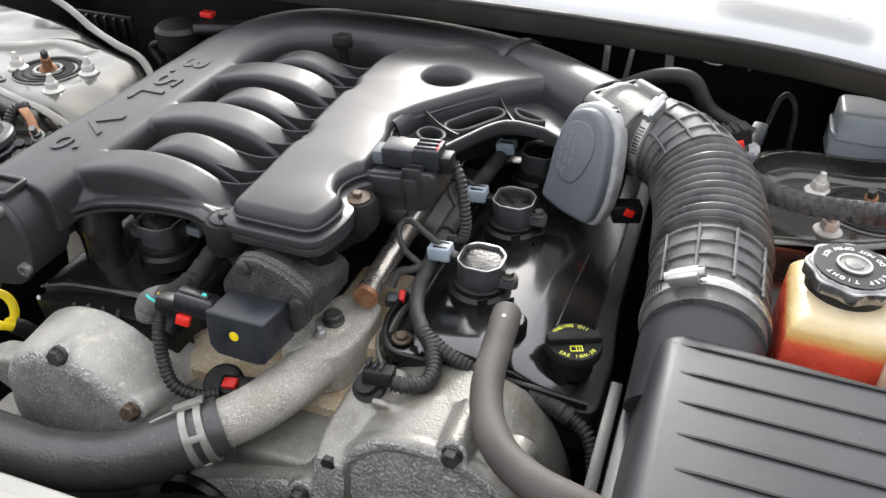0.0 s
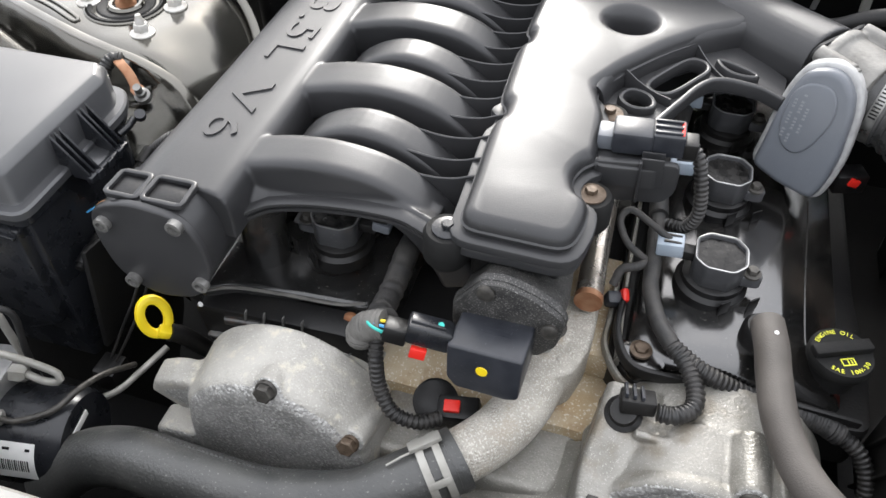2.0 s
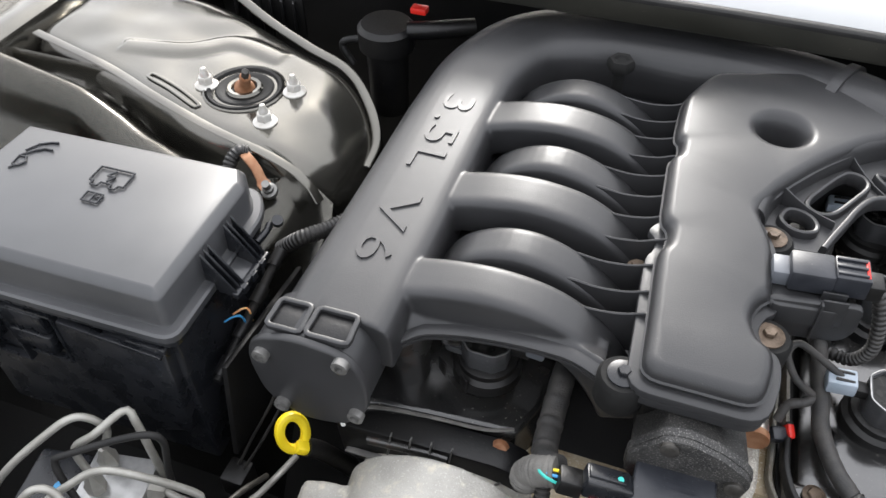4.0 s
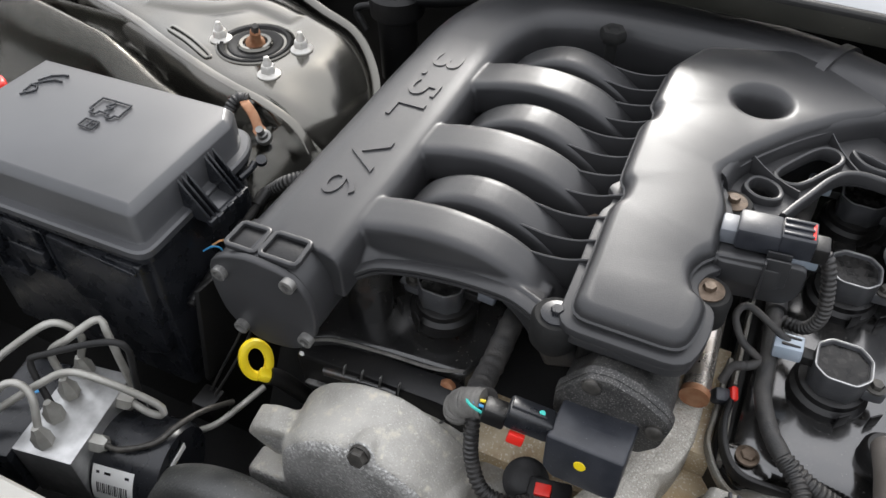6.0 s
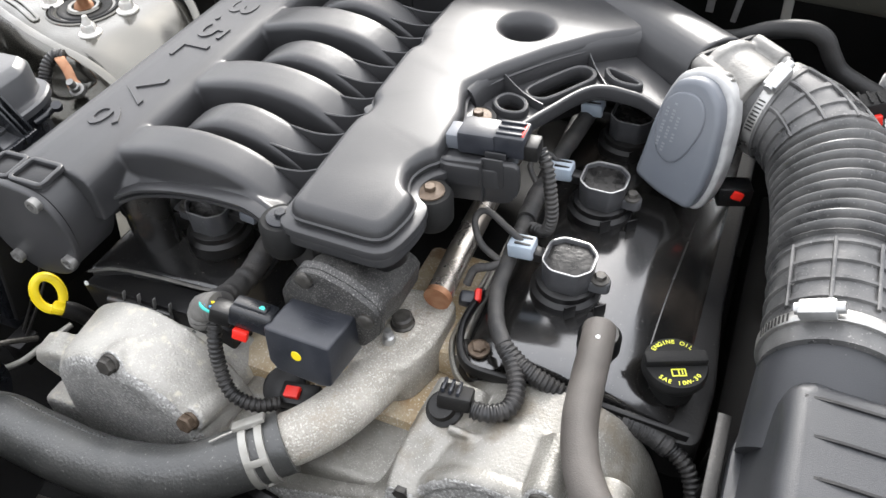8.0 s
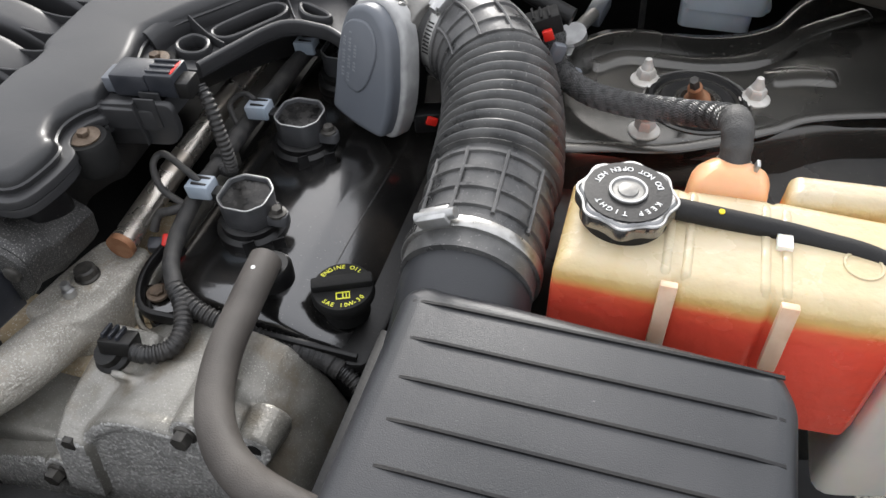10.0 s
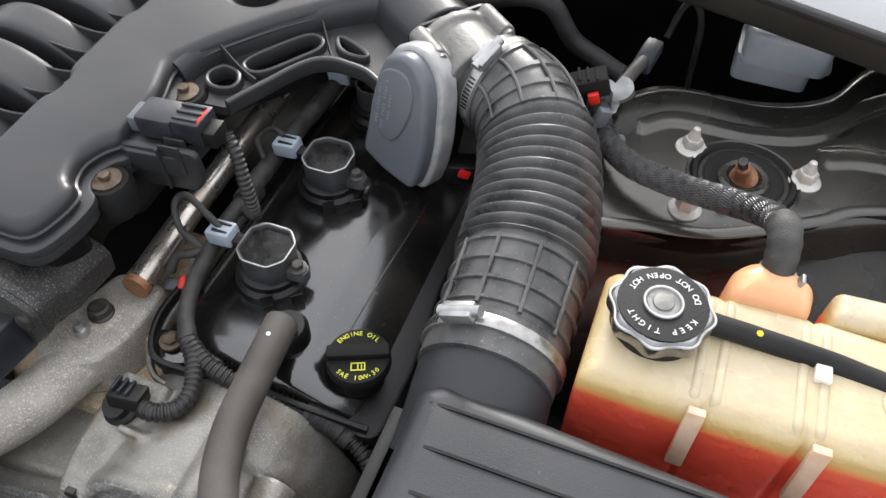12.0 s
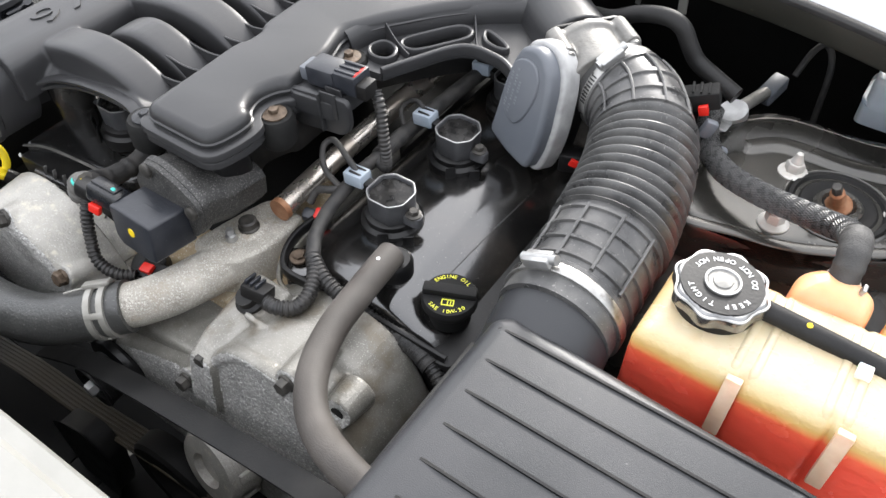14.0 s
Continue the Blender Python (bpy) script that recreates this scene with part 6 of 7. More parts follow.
lathe(bm, [(0.002, -0.003), (0.0052, -0.003), (0.0052, 0.003), (0.002, 0.003)], 16, aim((-0.563, 0.003, 0.900), (0.3, -0.3, 1)))
part("eyelet", bm, INK, fb)


def strokes(runs, r=0.0009):
    bm = B()
    for run in runs:
        line = [Vector((x + 0.008, y - 0.007, lid_top(x, y) + 0.0003)) for x, y in run]
        for a, c in zip(line, line[1:]):
            sweep(bm, [a, c], lambda i, s: oval(r, 0.0009, 6))
    return bm


part("embossed_symbol", strokes([[(-0.724, -0.019), (-0.690, -0.018), (-0.688, -0.038), (-0.693, -0.038), (-0.694, -0.043), (-0.700, -0.043), (-0.700, -0.038), (-0.711, -0.038), (-0.712, -0.043), (-0.719, -0.043), (-0.719, -0.038), (-0.723, -0.038), (-0.724, -0.019)], [(-0.706, -0.021), (-0.711, -0.029), (-0.703, -0.028), (-0.707, -0.036)]]), INK, fuse_lid)
part("embossed_symbol", strokes([[(-0.714, -0.052), (-0.698, -0.052), (-0.697, -0.063), (-0.713, -0.063), (-0.714, -0.052)], [(-0.7055, -0.052), (-0.705, -0.063)], [(-0.7035, -0.056), (-0.7, -0.056)]]), INK, fuse_lid)
part("embossed_symbol", strokes([[(-0.806, -0.022), (-0.800, -0.010), (-0.790, -0.004), (-0.784, -0.003)], [(-0.806, -0.030), (-0.798, -0.020), (-0.790, -0.014), (-0.782, -0.014)], [(-0.806, -0.030), (-0.804, -0.042), (-0.798, -0.043), (-0.794, -0.036), (-0.798, -0.030), (-0.806, -0.030)], [(-0.800, -0.043), (-0.803, -0.048)]]), INK, fuse_lid)
bm = B()
prism(bm, rounded([(-0.885, -0.085), (-0.838, -0.085), (-0.838, -0.036), (-0.850, -0.028), (-0.885, -0.028)], 0.006, 3), 0.86, 0.938, 0.006, 3)
solo("jump_post_cover", bm, RED, "red plastic jump post cover beside the fuse box", "terminal cover")
for k, c in enumerate((SKYBLUE, ORANGE)):
    bm = B()
    tube(bm, [(-0.578 + 0.003 * k, -0.085 + 0.010 * k, 0.850), (-0.570 + 0.002 * k, -0.079 + 0.010 * k, 0.854), (-0.566, -0.074 + 0.010 * k, 0.848), (-0.566, -0.072 + 0.010 * k, 0.83)], 0.0010, 8, 12)
    solo("fuse_box_wire", bm, c, "thin coloured wire below the fuse box latch", "wiring", "fuse box wires")

# ---- brake control unit ----
ab = thing("brake_control_unit", (-0.60, -0.25, 0.68), "aluminium brake control block with black motor and pale pipes", "brake unit")
bm = B()
block(bm, (-0.611, -0.248, 0.750), (0.058, 0.095, 0.070), 0.0015, (0, 0, 10))
part("valve_block", bm, ZINC, ab, "bare aluminium valve block")
bm = B()
block(bm, (-0.665, -0.262, 0.748), (0.050, 0.100, 0.066), 0.004, (0, 0, 10))
part("control_module", bm, INK, ab, "black control module")
bm = B()
lathe(bm, [(0.0005, 0.0), (0.0045, 0.0), (0.0042, 0.0006), (0.0005, 0.0006)], 14, Matrix.Translation((-0.660, -0.244, 0.7812)))
part("paint_dot", bm, SKYBLUE, ab, "pale blue paint dot")
MA = aim((-0.585, -0.246, 0.727), (1, 0.17, 0))
bm = B()
lathe(bm, [(0.005, 0.0), (0.042, 0.0), (0.044, 0.003), (0.044, 0.060), (0.041, 0.066), (0.005, 0.067)], 48, MA)
part("motor", bm, INK, ab, "black motor drum")
drum_axis = MA.to_3x3() @ Vector((0, 0, 1))


def on_drum(angle, run, r=0.0446):
    """A place on the drum's skin: angle from straight up towards -y, run along the axis."""
    a = radians(angle)
    side = drum_axis.cross(Vector((0, 0, 1))).normalized()
    return MA.to_translation() + drum_axis * run + Vector((0, 0, r * math.cos(a))) + side * (r * math.sin(a))


def drum_label(a0, a1, r0, r1):
    bm = B()
    rows = []
    for k in range(9):
        a = a0 + (a1 - a0) * k / 8
        rows.append([on_drum(a, r0, 0.0441), on_drum(a, r1, 0.0441), on_drum(a, r1, 0.0446), on_drum(a, r0, 0.0446)])
    loft(bm, rows)
    return bm


side_sign = 1 if on_drum(90, 0.0).y < -0.25 else -1
drum_tag = part("label", drum_label(side_sign * 40, side_sign * 86, 0.006, 0.046), WHITE, ab, "white printed label")
bm = B()
for k in range(16):
    r0 = 0.011 + 0.0019 * k
    wide = 0.0006 if k % 3 else 0.0011
    loft(bm, [[on_drum(side_sign * (60 + 2 * j), r0, 0.0445), on_drum(side_sign * (60 + 2 * j), r0 + wide, 0.0445), on_drum(side_sign * (60 + 2 * j), r0 + wide, 0.0449), on_drum(side_sign * (60 + 2 * j), r0, 0.0449)] for j in range(8)])
part("label_bars", bm, DARK, drum_tag, "black printed bars")
bm = B()
for r0, r1 in ((0.010, 0.013), (0.018, 0.024), (0.038, 0.042)):
    loft(bm, [[on_drum(side_sign * (46 + 3 * j), r0, 0.0445), on_drum(side_sign * (46 + 3 * j), r1, 0.0445), on_drum(side_sign * (46 + 3 * j), r1, 0.0449), on_drum(side_sign * (46 + 3 * j), r0, 0.0449)] for j in range(2)])
part("label_bars", bm, DARK, drum_tag, "black printed bars")
bm = B()
block(bm, (-0.5185, -0.240, 0.748), (0.0012, 0.040, 0.007), 0.0002, (0, 0, 10))
part("end_label", bm, WHITE, ab, "narrow white label strip")
for x, y in ((-0.601, -0.283), (-0.611, -0.260), (-0.617, -0.236), (-0.622, -0.212)):
    bm = B()
    lathe(bm, [(0.002, 0.784), (0.0085, 0.784), (0.0085, 0.797), (0.0065, 0.800), (0.0035, 0.808), (0.002, 0.808)], 6, Matrix.Translation((x - 0.008, y, 0)))
    part("pipe_nut", bm, GALV, ab)
for p in ((-0.583, -0.262, 0.7745), (-0.590, -0.219, 0.7765)):
    bm = B()
    lathe(bm, [(0.002, 0.0), (0.0085, 0.0), (0.0085, 0.013), (0.0055, 0.017), (0.002, 0.017)], 6, aim(p, (1, 0.17, 0)))
    part("pipe_nut", bm, GALV, ab)
PIPES = (
    [(-0.630, -0.210, 0.805), (-0.622, -0.205, 0.835), (-0.640, -0.211, 0.850), (-0.660, -0.231, 0.840), (-0.690, -0.262, 0.810), (-0.73, -0.29, 0.74)],
    [(-0.626, -0.234, 0.805), (-0.636, -0.228, 0.830), (-0.616, -0.219, 0.850), (-0.600, -0.197, 0.860), (-0.590, -0.200, 0.850), (-0.584, -0.204, 0.820), (-0.587, -0.202, 0.770), (-0.594, -0.196, 0.700)],
    [(-0.720, -0.330, 0.74), (-0.690, -0.318, 0.78), (-0.650, -0.285, 0.81), (-0.622, -0.256, 0.828), (-0.600, -0.240, 0.838), (-0.571, -0.230, 0.828), (-0.540, -0.216, 0.795), (-0.536, -0.219, 0.786), (-0.552, -0.220, 0.781), (-0.574, -0.2165, 0.7767)],
    [(-0.609, -0.281, 0.805), (-0.618, -0.268, 0.830), (-0.634, -0.268, 0.838), (-0.650, -0.280, 0.825), (-0.690, -0.310, 0.75)],
)
for run in PIPES:
    bm = B()
    tube(bm, run, 0.0034, 12, 60)
    part("pipe", bm, GALV, ab, "pale plated pipe")
bm = B()
tube(bm, [(-0.619, -0.258, 0.80), (-0.640, -0.246, 0.832), (-0.630, -0.238, 0.842), (-0.567, -0.208, 0.858), (-0.569, -0.209, 0.800), (-0.582, -0.212, 0.70)], 0.0030, 12, 50)
part("dark_pipe", bm, RUBBER, ab, "black sleeved pipe")
bm = B()
tube(bm, [(-0.568, -0.2595, 0.775), (-0.552, -0.258, 0.776), (-0.530, -0.240, 0.776), (-0.522, -0.215, 0.776), (-0.518, -0.19, 0.765), (-0.515, -0.16, 0.74)], 0.0028, 12, 30)
part("dark_pipe", bm, DARKBOLT, ab, "dark steel pipe")

# dipstick
ds = thing("dipstick", (-0.49, -0.14, 0.75), "yellow ring dipstick handle", "dipstick")
bm = B()
m = aim((-0.490, -0.140, 0.797), (0.75, -0.55, 0.3))
ring = []
for k in range(33):
    a = 2 * math.pi * k / 32
    ring.append(m @ Vector((0.0115 * math.cos(a), 0.0180 * math.sin(a), 0)))
sweep(bm, ring, lambda i, s: oval(0.0045, 0.004, 10), up=m.to_3x3() @ Vector((0, 0, 1)), caps=(False, False))
part("ring", bm, YELLOW, ds)
bm = B()
block(bm, (-0.481, -0.1435, 0.783), (0.012, 0.012, 0.010), 0.003, (0, 30, 30))
part("grip_foot", bm, YELLOW, ds)
bm = B()
tube(bm, [(-0.479, -0.141, 0.780), (-0.470, -0.132, 0.765), (-0.45, -0.11, 0.70), (-0.43, -0.09, 0.62)], 0.0085, 12, 20)
part("tube", bm, DARK, ds)

# ---- wiring and sensors ----
mp = thing("pressure_sensor", (-0.115, 0.04, 0.93), "slate grey pressure sensor on a black bracket", "sensor")
SM = pose(-0.1175, 0.033, 0.961, 0, -3, 3) @ Matrix.Diagonal((0.88, 0.95, 1, 1))


def at_map(bm):
    bmesh.ops.transform(bm, matrix=SM, verts=bm.verts)
    return bm


bm = B()
block(bm, (0.0, 0, 0), (0.036, 0.028, 0.020), 0.003)
part("body", at_map(bm), SLATE, mp)
bm = B()
block(bm, (-0.022, 0.002, -0.004), (0.018, 0.022, 0.014), 0.002)
part("port", at_map(bm), GREYPL, mp)
bm = B()
prism(bm, rounded([(-0.03, -0.03), (0.028, -0.028), (0.032, 0.02), (-0.03, 0.024)], 0.008, 3), -0.030, -0.012, 0.002, 2)
part("bracket", at_map(bm), PLASTIC, mp)
for y in (-0.026, -0.017):
    bm = B()
    block(bm, (0.020, y, -0.015), (0.020, 0.0022, 0.026), 0.0006)
    part("bracket_wall", at_map(bm), PLASTIC, mp)
bm = B()
tube(bm, [(-0.03, -0.022, -0.016), (0.015, -0.022, -0.016)], 0.006, 14, 6)
part("boss", at_map(bm), PLASTIC, mp)
bm = B()
prism(bm, rounded([(-0.034, -0.050), (0.034, -0.046), (0.044, -0.034), (0.044, -0.006), (-0.034, -0.010)], 0.008, 3), 0.020, 0.026, 0.002, 2, m=FRONT)
part("bracket_skirt", at_map(bm), PLASTIC, mp)
bm = B()
block(bm, (0.010, -0.028, -0.024), (0.0022, 0.006, 0.040), 0.0006)
part("bracket_rib", at_map(bm), PLASTIC, mp)
mc = thing("sensor_plug", (-0.085, 0.043, 0.94), "slate connector with red lock on the pressure sensor", "connector")
bm = B()
block(bm, (0.031, 0.0, 0.001), (0.028, 0.026, 0.020), 0.002)
part("shell", at_map(bm), SLATE, mc)
for y in (-0.008, 0.0, 0.008):
    bm = B()
    block(bm, (0.030, y, 0.0115), (0.024, 0.0025, 0.0025), 0.0006)
    part("rib", at_map(bm), SLATE, mc)
bm = B()
block(bm, (0.042, 0.0, 0.0075), (0.0030, 0.019, 0.008), 0.0008)
part("red_lock", at_map(bm), RED, mc, "red lock bar")
bm = B()
block(bm, (0.050, -0.002, -0.003), (0.014, 0.019, 0.015), 0.002)
part("end", at_map(bm), DARK, mc)


def loom(name, pts, r, label, mat=LOOM, ribbed=True):
    bm = B()
    if ribbed:
        corrugated(bm, pts, r)
    else:
        line = spline(pts, 60)
        sweep(bm, line, lambda i, s: circle(r * (1 + 0.10 * noise.noise(Vector((s * 25, r * 900, 0)))), 14))
    return solo(name, bm, mat, label, "wiring", "engine wiring")


loom("wiring_loom", [(-0.070, 0.042, 0.954), (-0.062, 0.037, 0.944), (-0.055, 0.030, 0.922), (-0.052, 0.028, 0.898), (-0.058, 0.034, 0.876), (-0.072, 0.042, 0.868)], 0.0058, "ribbed black wiring loom from the pressure sensor")
loom("taped_harness", [(-0.080, 0.060, 0.866), (-0.080, 0.030, 0.868), (-0.078, -0.004, 0.866), (-0.076, -0.032, 0.861), (-0.066, -0.062, 0.859), (-0.051, -0.083, 0.856)], 0.0068, "taped black wiring trunk beside the coils", TAPE, False)
loom("taped_harness", [(-0.080, 0.050, 0.868), (-0.083, 0.100, 0.864), (-0.080, 0.150, 0.866), (-0.074, 0.200, 0.870), (-0.07, 0.26, 0.87)], 0.0085, "dark taped wiring trunk under the manifold brace", TAPE, False)
loom("wiring_loom", [(-0.054, -0.080, 0.857), (-0.040, -0.094, 0.853), (-0.031, -0.112, 0.849), (-0.032, -0.128, 0.847), (-0.044, -0.138, 0.848), (-0.056, -0.139, 0.848)], 0.0072, "ribbed black wiring loom bending to the cam sensor")
loom("wiring_loom", [(-0.050, -0.083, 0.856), (-0.030, -0.092, 0.850), (-0.004, -0.094, 0.840), (0.022, -0.092, 0.830), (0.050, -0.090, 0.823)], 0.0075, "ribbed black wiring loom along the valve cover")
loom("taped_harness", [(0.046, -0.090, 0.824), (0.067, -0.090, 0.820), (0.085, -0.094, 0.815)], 0.0090, "taped joint in the wiring loom", TAPE, False)
loom("wiring_loom", [(0.083, -0.093, 0.816), (0.102, -0.102, 0.806), (0.113, -0.120, 0.785), (0.116, -0.14, 0.75)], 0.0070, "ribbed black wiring loom dropping beside the air box")
loom("wiring_loom", [(-0.271, -0.146, 0.876), (-0.268, -0.160, 0.855), (-0.263, -0.169, 0.833), (-0.250, -0.178, 0.815), (-0.230, -0.176, 0.806), (-0.215, -0.165, 0.802)], 0.0062, "ribbed black wiring loom hanging below the valve motor")
loom("taped_harness", [(-0.262, -0.146, 0.885), (-0.272, -0.140, 0.878), (-0.276, -0.120, 0.866), (-0.277, -0.090, 0.862), (-0.277, -0.060, 0.868), (-0.276, -0.02, 0.865)], 0.0100, "dusty taped wiring trunk under the manifold", TAPE, False)
loom("thin_wire", [(-0.066, 0.004, 0.884), (-0.084, 0.010, 0.892), (-0.105, 0.016, 0.899), (-0.112, 0.008, 0.893), (-0.102, -0.004, 0.880), (-0.085, -0.006, 0.868)], 0.0030, "thin black taped wire looping to a coil plug", TAPE, False)
loom("thin_wire", [(-0.079, -0.004, 0.866), (-0.090, -0.014, 0.866), (-0.102, -0.018, 0.862), (-0.106, -0.026, 0.850)], 0.0038, "thin black taped wire to an injector plug", TAPE, False)
loom("thin_wire", [(-0.553, -0.150, 0.722), (-0.540, -0.135, 0.755), (-0.525, -0.120, 0.79), (-0.510, -0.11, 0.83)], 0.0014, "thin wire rising from the relay block", LOOM, False)
loom("thin_wire", [(-0.546, -0.152, 0.722), (-0.530, -0.137, 0.755), (-0.515, -0.122, 0.79), (-0.500, -0.11, 0.83)], 0.0014, "thin wire rising from the relay block", LOOM, False)
loom("thin_wire", [(-0.57, -0.20, 0.70), (-0.545, -0.195, 0.715), (-0.525, -0.180, 0.722), (-0.512, -0.16, 0.73), (-0.50, -0.13, 0.735)], 0.0032, "pale steel pipe below the dipstick", GALV, False)
loom("thin_wire", [(-0.066, 0.115, 0.883), (-0.085, 0.120, 0.890), (-0.098, 0.112, 0.880), (-0.086, 0.100, 0.866)], 0.0026, "thin black taped wire to a coil plug", TAPE, False)

loom("taped_harness", [(-0.262, -0.150, 0.886), (-0.272, -0.150, 0.882), (-0.282, -0.149, 0.872), (-0.284, -0.150, 0.860)], 0.0115, "dusty grey taped joint beside the motor plug", DUSTTAPE, False)
cp = thing("cam_sensor", (-0.077, -0.133, 0.83), "black cam sensor with open plug on the casting", "sensor")
bm = B()
lathe(bm, [(0.003, 0.0), (0.0145, 0.0), (0.0145, 0.008), (0.011, 0.010), (0.010, 0.016), (0.003, 0.016)], 24, aim((-0.078, -0.136, 0.829), (-0.1, -0.35, 0.9)))
part("base", bm, DARK, cp)
bm = B()
block(bm, (-0.071, -0.134, 0.848), (0.026, 0.017, 0.013), 0.002, (-15, 0, 8))
part("plug", bm, DARK, cp)
for k in range(3):
    bm = B()
    block(bm, (-0.081 + 0.006 * k, -0.131, 0.8555), (0.0025, 0.014, 0.004), 0.0005, (-15, 0, 8))
    part("rib", bm, SLATE, cp)
ip = thing("injector_plug", (-0.101, -0.03, 0.83), "dark blue injector plug with red clip", "connector")
bm = B()
block(bm, (-0.103, -0.032, 0.839), (0.014, 0.012, 0.014), 0.003, (20, 10, 20))
part("shell", bm, SLATE, ip)
bm = B()
block(bm, (-0.095, -0.029, 0.842), (0.006, 0.012, 0.012), 0.002, (20, 10, 20))
part("clip", bm, RED, ip, "red clip")
kp = thing("crank_plug", (-0.205, -0.152, 0.79), "black plug with a red lock on the casting", "connector")
bm = B()
block(bm, (-0.203, -0.152, 0.800), (0.034, 0.020, 0.014), 0.002, (10, -6, 8))
part("shell", bm, DARK, kp)
bm = B()
block(bm, (-0.208, -0.155, 0.808), (0.013, 0.010, 0.005), 0.001, (10, -6, 8))
part("red_lock", bm, RED, kp, "red lock tab")
bm = B()
lathe(bm, [(0.004, 0.0), (0.019, 0.0), (0.019, 0.012), (0.016, 0.014), (0.004, 0.014)], 28, aim((-0.226, -0.140, 0.782), (0.1, -0.4, 0.9)))
part("round_base", bm, DARK, kp)

rc = thing("vent_plug", (0.085, 0.15, 0.86), "black plug with a red lock behind the resonator", "connector")
bm = B()
block(bm, (0.082, 0.155, 0.868), (0.03, 0.02, 0.02), 0.002, (0, 0, 20))
part("shell", bm, DARK, rc)
bm = B()
block(bm, (0.086, 0.146, 0.872), (0.010, 0.006, 0.008), 0.001, (0, 20, 20))
part("red_lock", bm, RED, rc, "red lock tab")

am = thing("air_sensor_plug", (0.17, 0.213, 0.92), "black plug with red lock beside the bellows", "connector")
bm = B()
block(bm, (0.168, 0.216, 0.941), (0.036, 0.020, 0.018), 0.002, (0, -18, 18))
part("shell", bm, MATT, am)
for k in range(3):
    bm = B()
    block(bm, (0.160 + 0.007 * k, 0.216, 0.9495 + 0.0022 * k), (0.0022, 0.017, 0.0014), 0.0004, (0, -18, 18))
    part("rib", bm, MATT, am)
bm = B()
block(bm, (0.177, 0.204, 0.938), (0.009, 0.005, 0.010), 0.001, (0, -18, 18))
part("red_lock", bm, RED, am, "red lock tab")
sp = thing("pipe_sensor", (0.2, 0.35, 0.85), "grey sensor plug on a metal fitting", "sensor")
bm = B()
tube(bm, [(0.188, 0.285, 0.890), (0.196, 0.335, 0.880), (0.200, 0.355, 0.876)], 0.0068, 14, 8)
part("fitting", bm, ALU, sp)
bm = B()
block(bm, (0.203, 0.372, 0.872), (0.018, 0.036, 0.017), 0.003, (12, 0, -12))
part("plug", bm, GREYPL, sp)
bm = B()
lathe(bm, [(0.006, -0.004), (0.014, -0.004), (0.014, 0.004), (0.006, 0.004)], 24, aim((0.190, 0.274, 0.897), (-0.2, -0.3, 0.9)))
block(bm, (0.191, 0.262, 0.890), (0.016, 0.03, 0.006), 0.002)
part("eye_bracket", bm, ZINC, sp)

bh = thing("braided_hose", (0.27, 0.18, 0.88), "black hose in a woven sleeve", "hose")
BR = [(0.178, 0.236, 0.920), (0.183, 0.215, 0.911), (0.198, 0.189, 0.909), (0.220, 0.169, 0.910), (0.250, 0.158, 0.912), (0.280, 0.147, 0.919), (0.310, 0.137, 0.927), (0.328, 0.120, 0.940), (0.334, 0.098, 0.951)]
bm = B()
tube(bm, BR, 0.0100, 20, 80)
sleeve = part("sleeve", bm, WOVEN, bh)
bm = B()
run = spline(BR, 150)
axes, side = [], Vector((1, 0, 0))
for i, p in enumerate(run):
    t = (run[min(i + 1, len(run) - 1)] - run[max(i - 1, 0)]).normalized()
    side = (side - t * side.dot(t)).normalized()
    axes.append((p, side, side.cross(t)))
for k in range(30):
    for way in (-1, 1):  # strands wound both ways
        a = [2 * math.pi * k / 30 + way * 0.060 * i for i in range(len(axes))]
        sweep(bm, [p + (u * math.cos(f) + v * math.sin(f)) * (0.0101 + 0.0003 * math.sin(0.9 * i + way)) for i, ((p, u, v), f) in enumerate(zip(axes, a))], lambda i, s: circle(0.00042, 4))
tagged(part("braid", bm, STRAND, sleeve, "crossing black strands"), kind="stuff")
bm = B()
tube(bm, [(0.3330, 0.106, 0.949), (0.3345, 0.096, 0.952), (0.3360, 0.086, 0.949), (0.3370, 0.079, 0.940), (0.3375, 0.074, 0.928), (0.3375, 0.072, 0.918)], lambda s: 0.0118 - 0.0012 * s + 0.0003 * math.sin(40 * s), 20, 30)
part("end_sleeve", bm, ENDTAPE, bh)
bm = B()
lathe(bm, [(0.0112, -0.0035), (0.0124, -0.0035), (0.0124, 0.0035), (0.0112, 0.0035)], 28, aim((0.3374, 0.0755, 0.932), (0, -0.35, -0.93)))
block(bm, (0.3505, 0.066, 0.936), (0.003, 0.008, 0.018), 0.001, (0, 12, 0))
part("clip", bm, ZINC, bh)
for x, y, z in ((0.187, 0.197, 0.926), (0.203, 0.190, 0.908)):
    bm = B()
    block(bm, (x, y, z), (0.012, 0.008, 0.018), 0.002, (0, 20, 30))
    part("tie", bm, GREYPL, bh)

hh = thing("heater_hose", (0.12, 0.27, 0.93), "black rubber hose behind the throttle body", "hose")
bm = B()
tube(bm, [(0.02, 0.30, 0.935), (0.047, 0.280, 0.950), (0.075, 0.276, 0.966), (0.103, 0.272, 0.974), (0.121, 0.270, 0.970), (0.133, 0.270, 0.953), (0.144, 0.270, 0.940), (0.165, 0.268, 0.931), (0.190, 0.262, 0.924)], 0.0085, 18, 60)
part("tube", bm, RUBBER, hh)
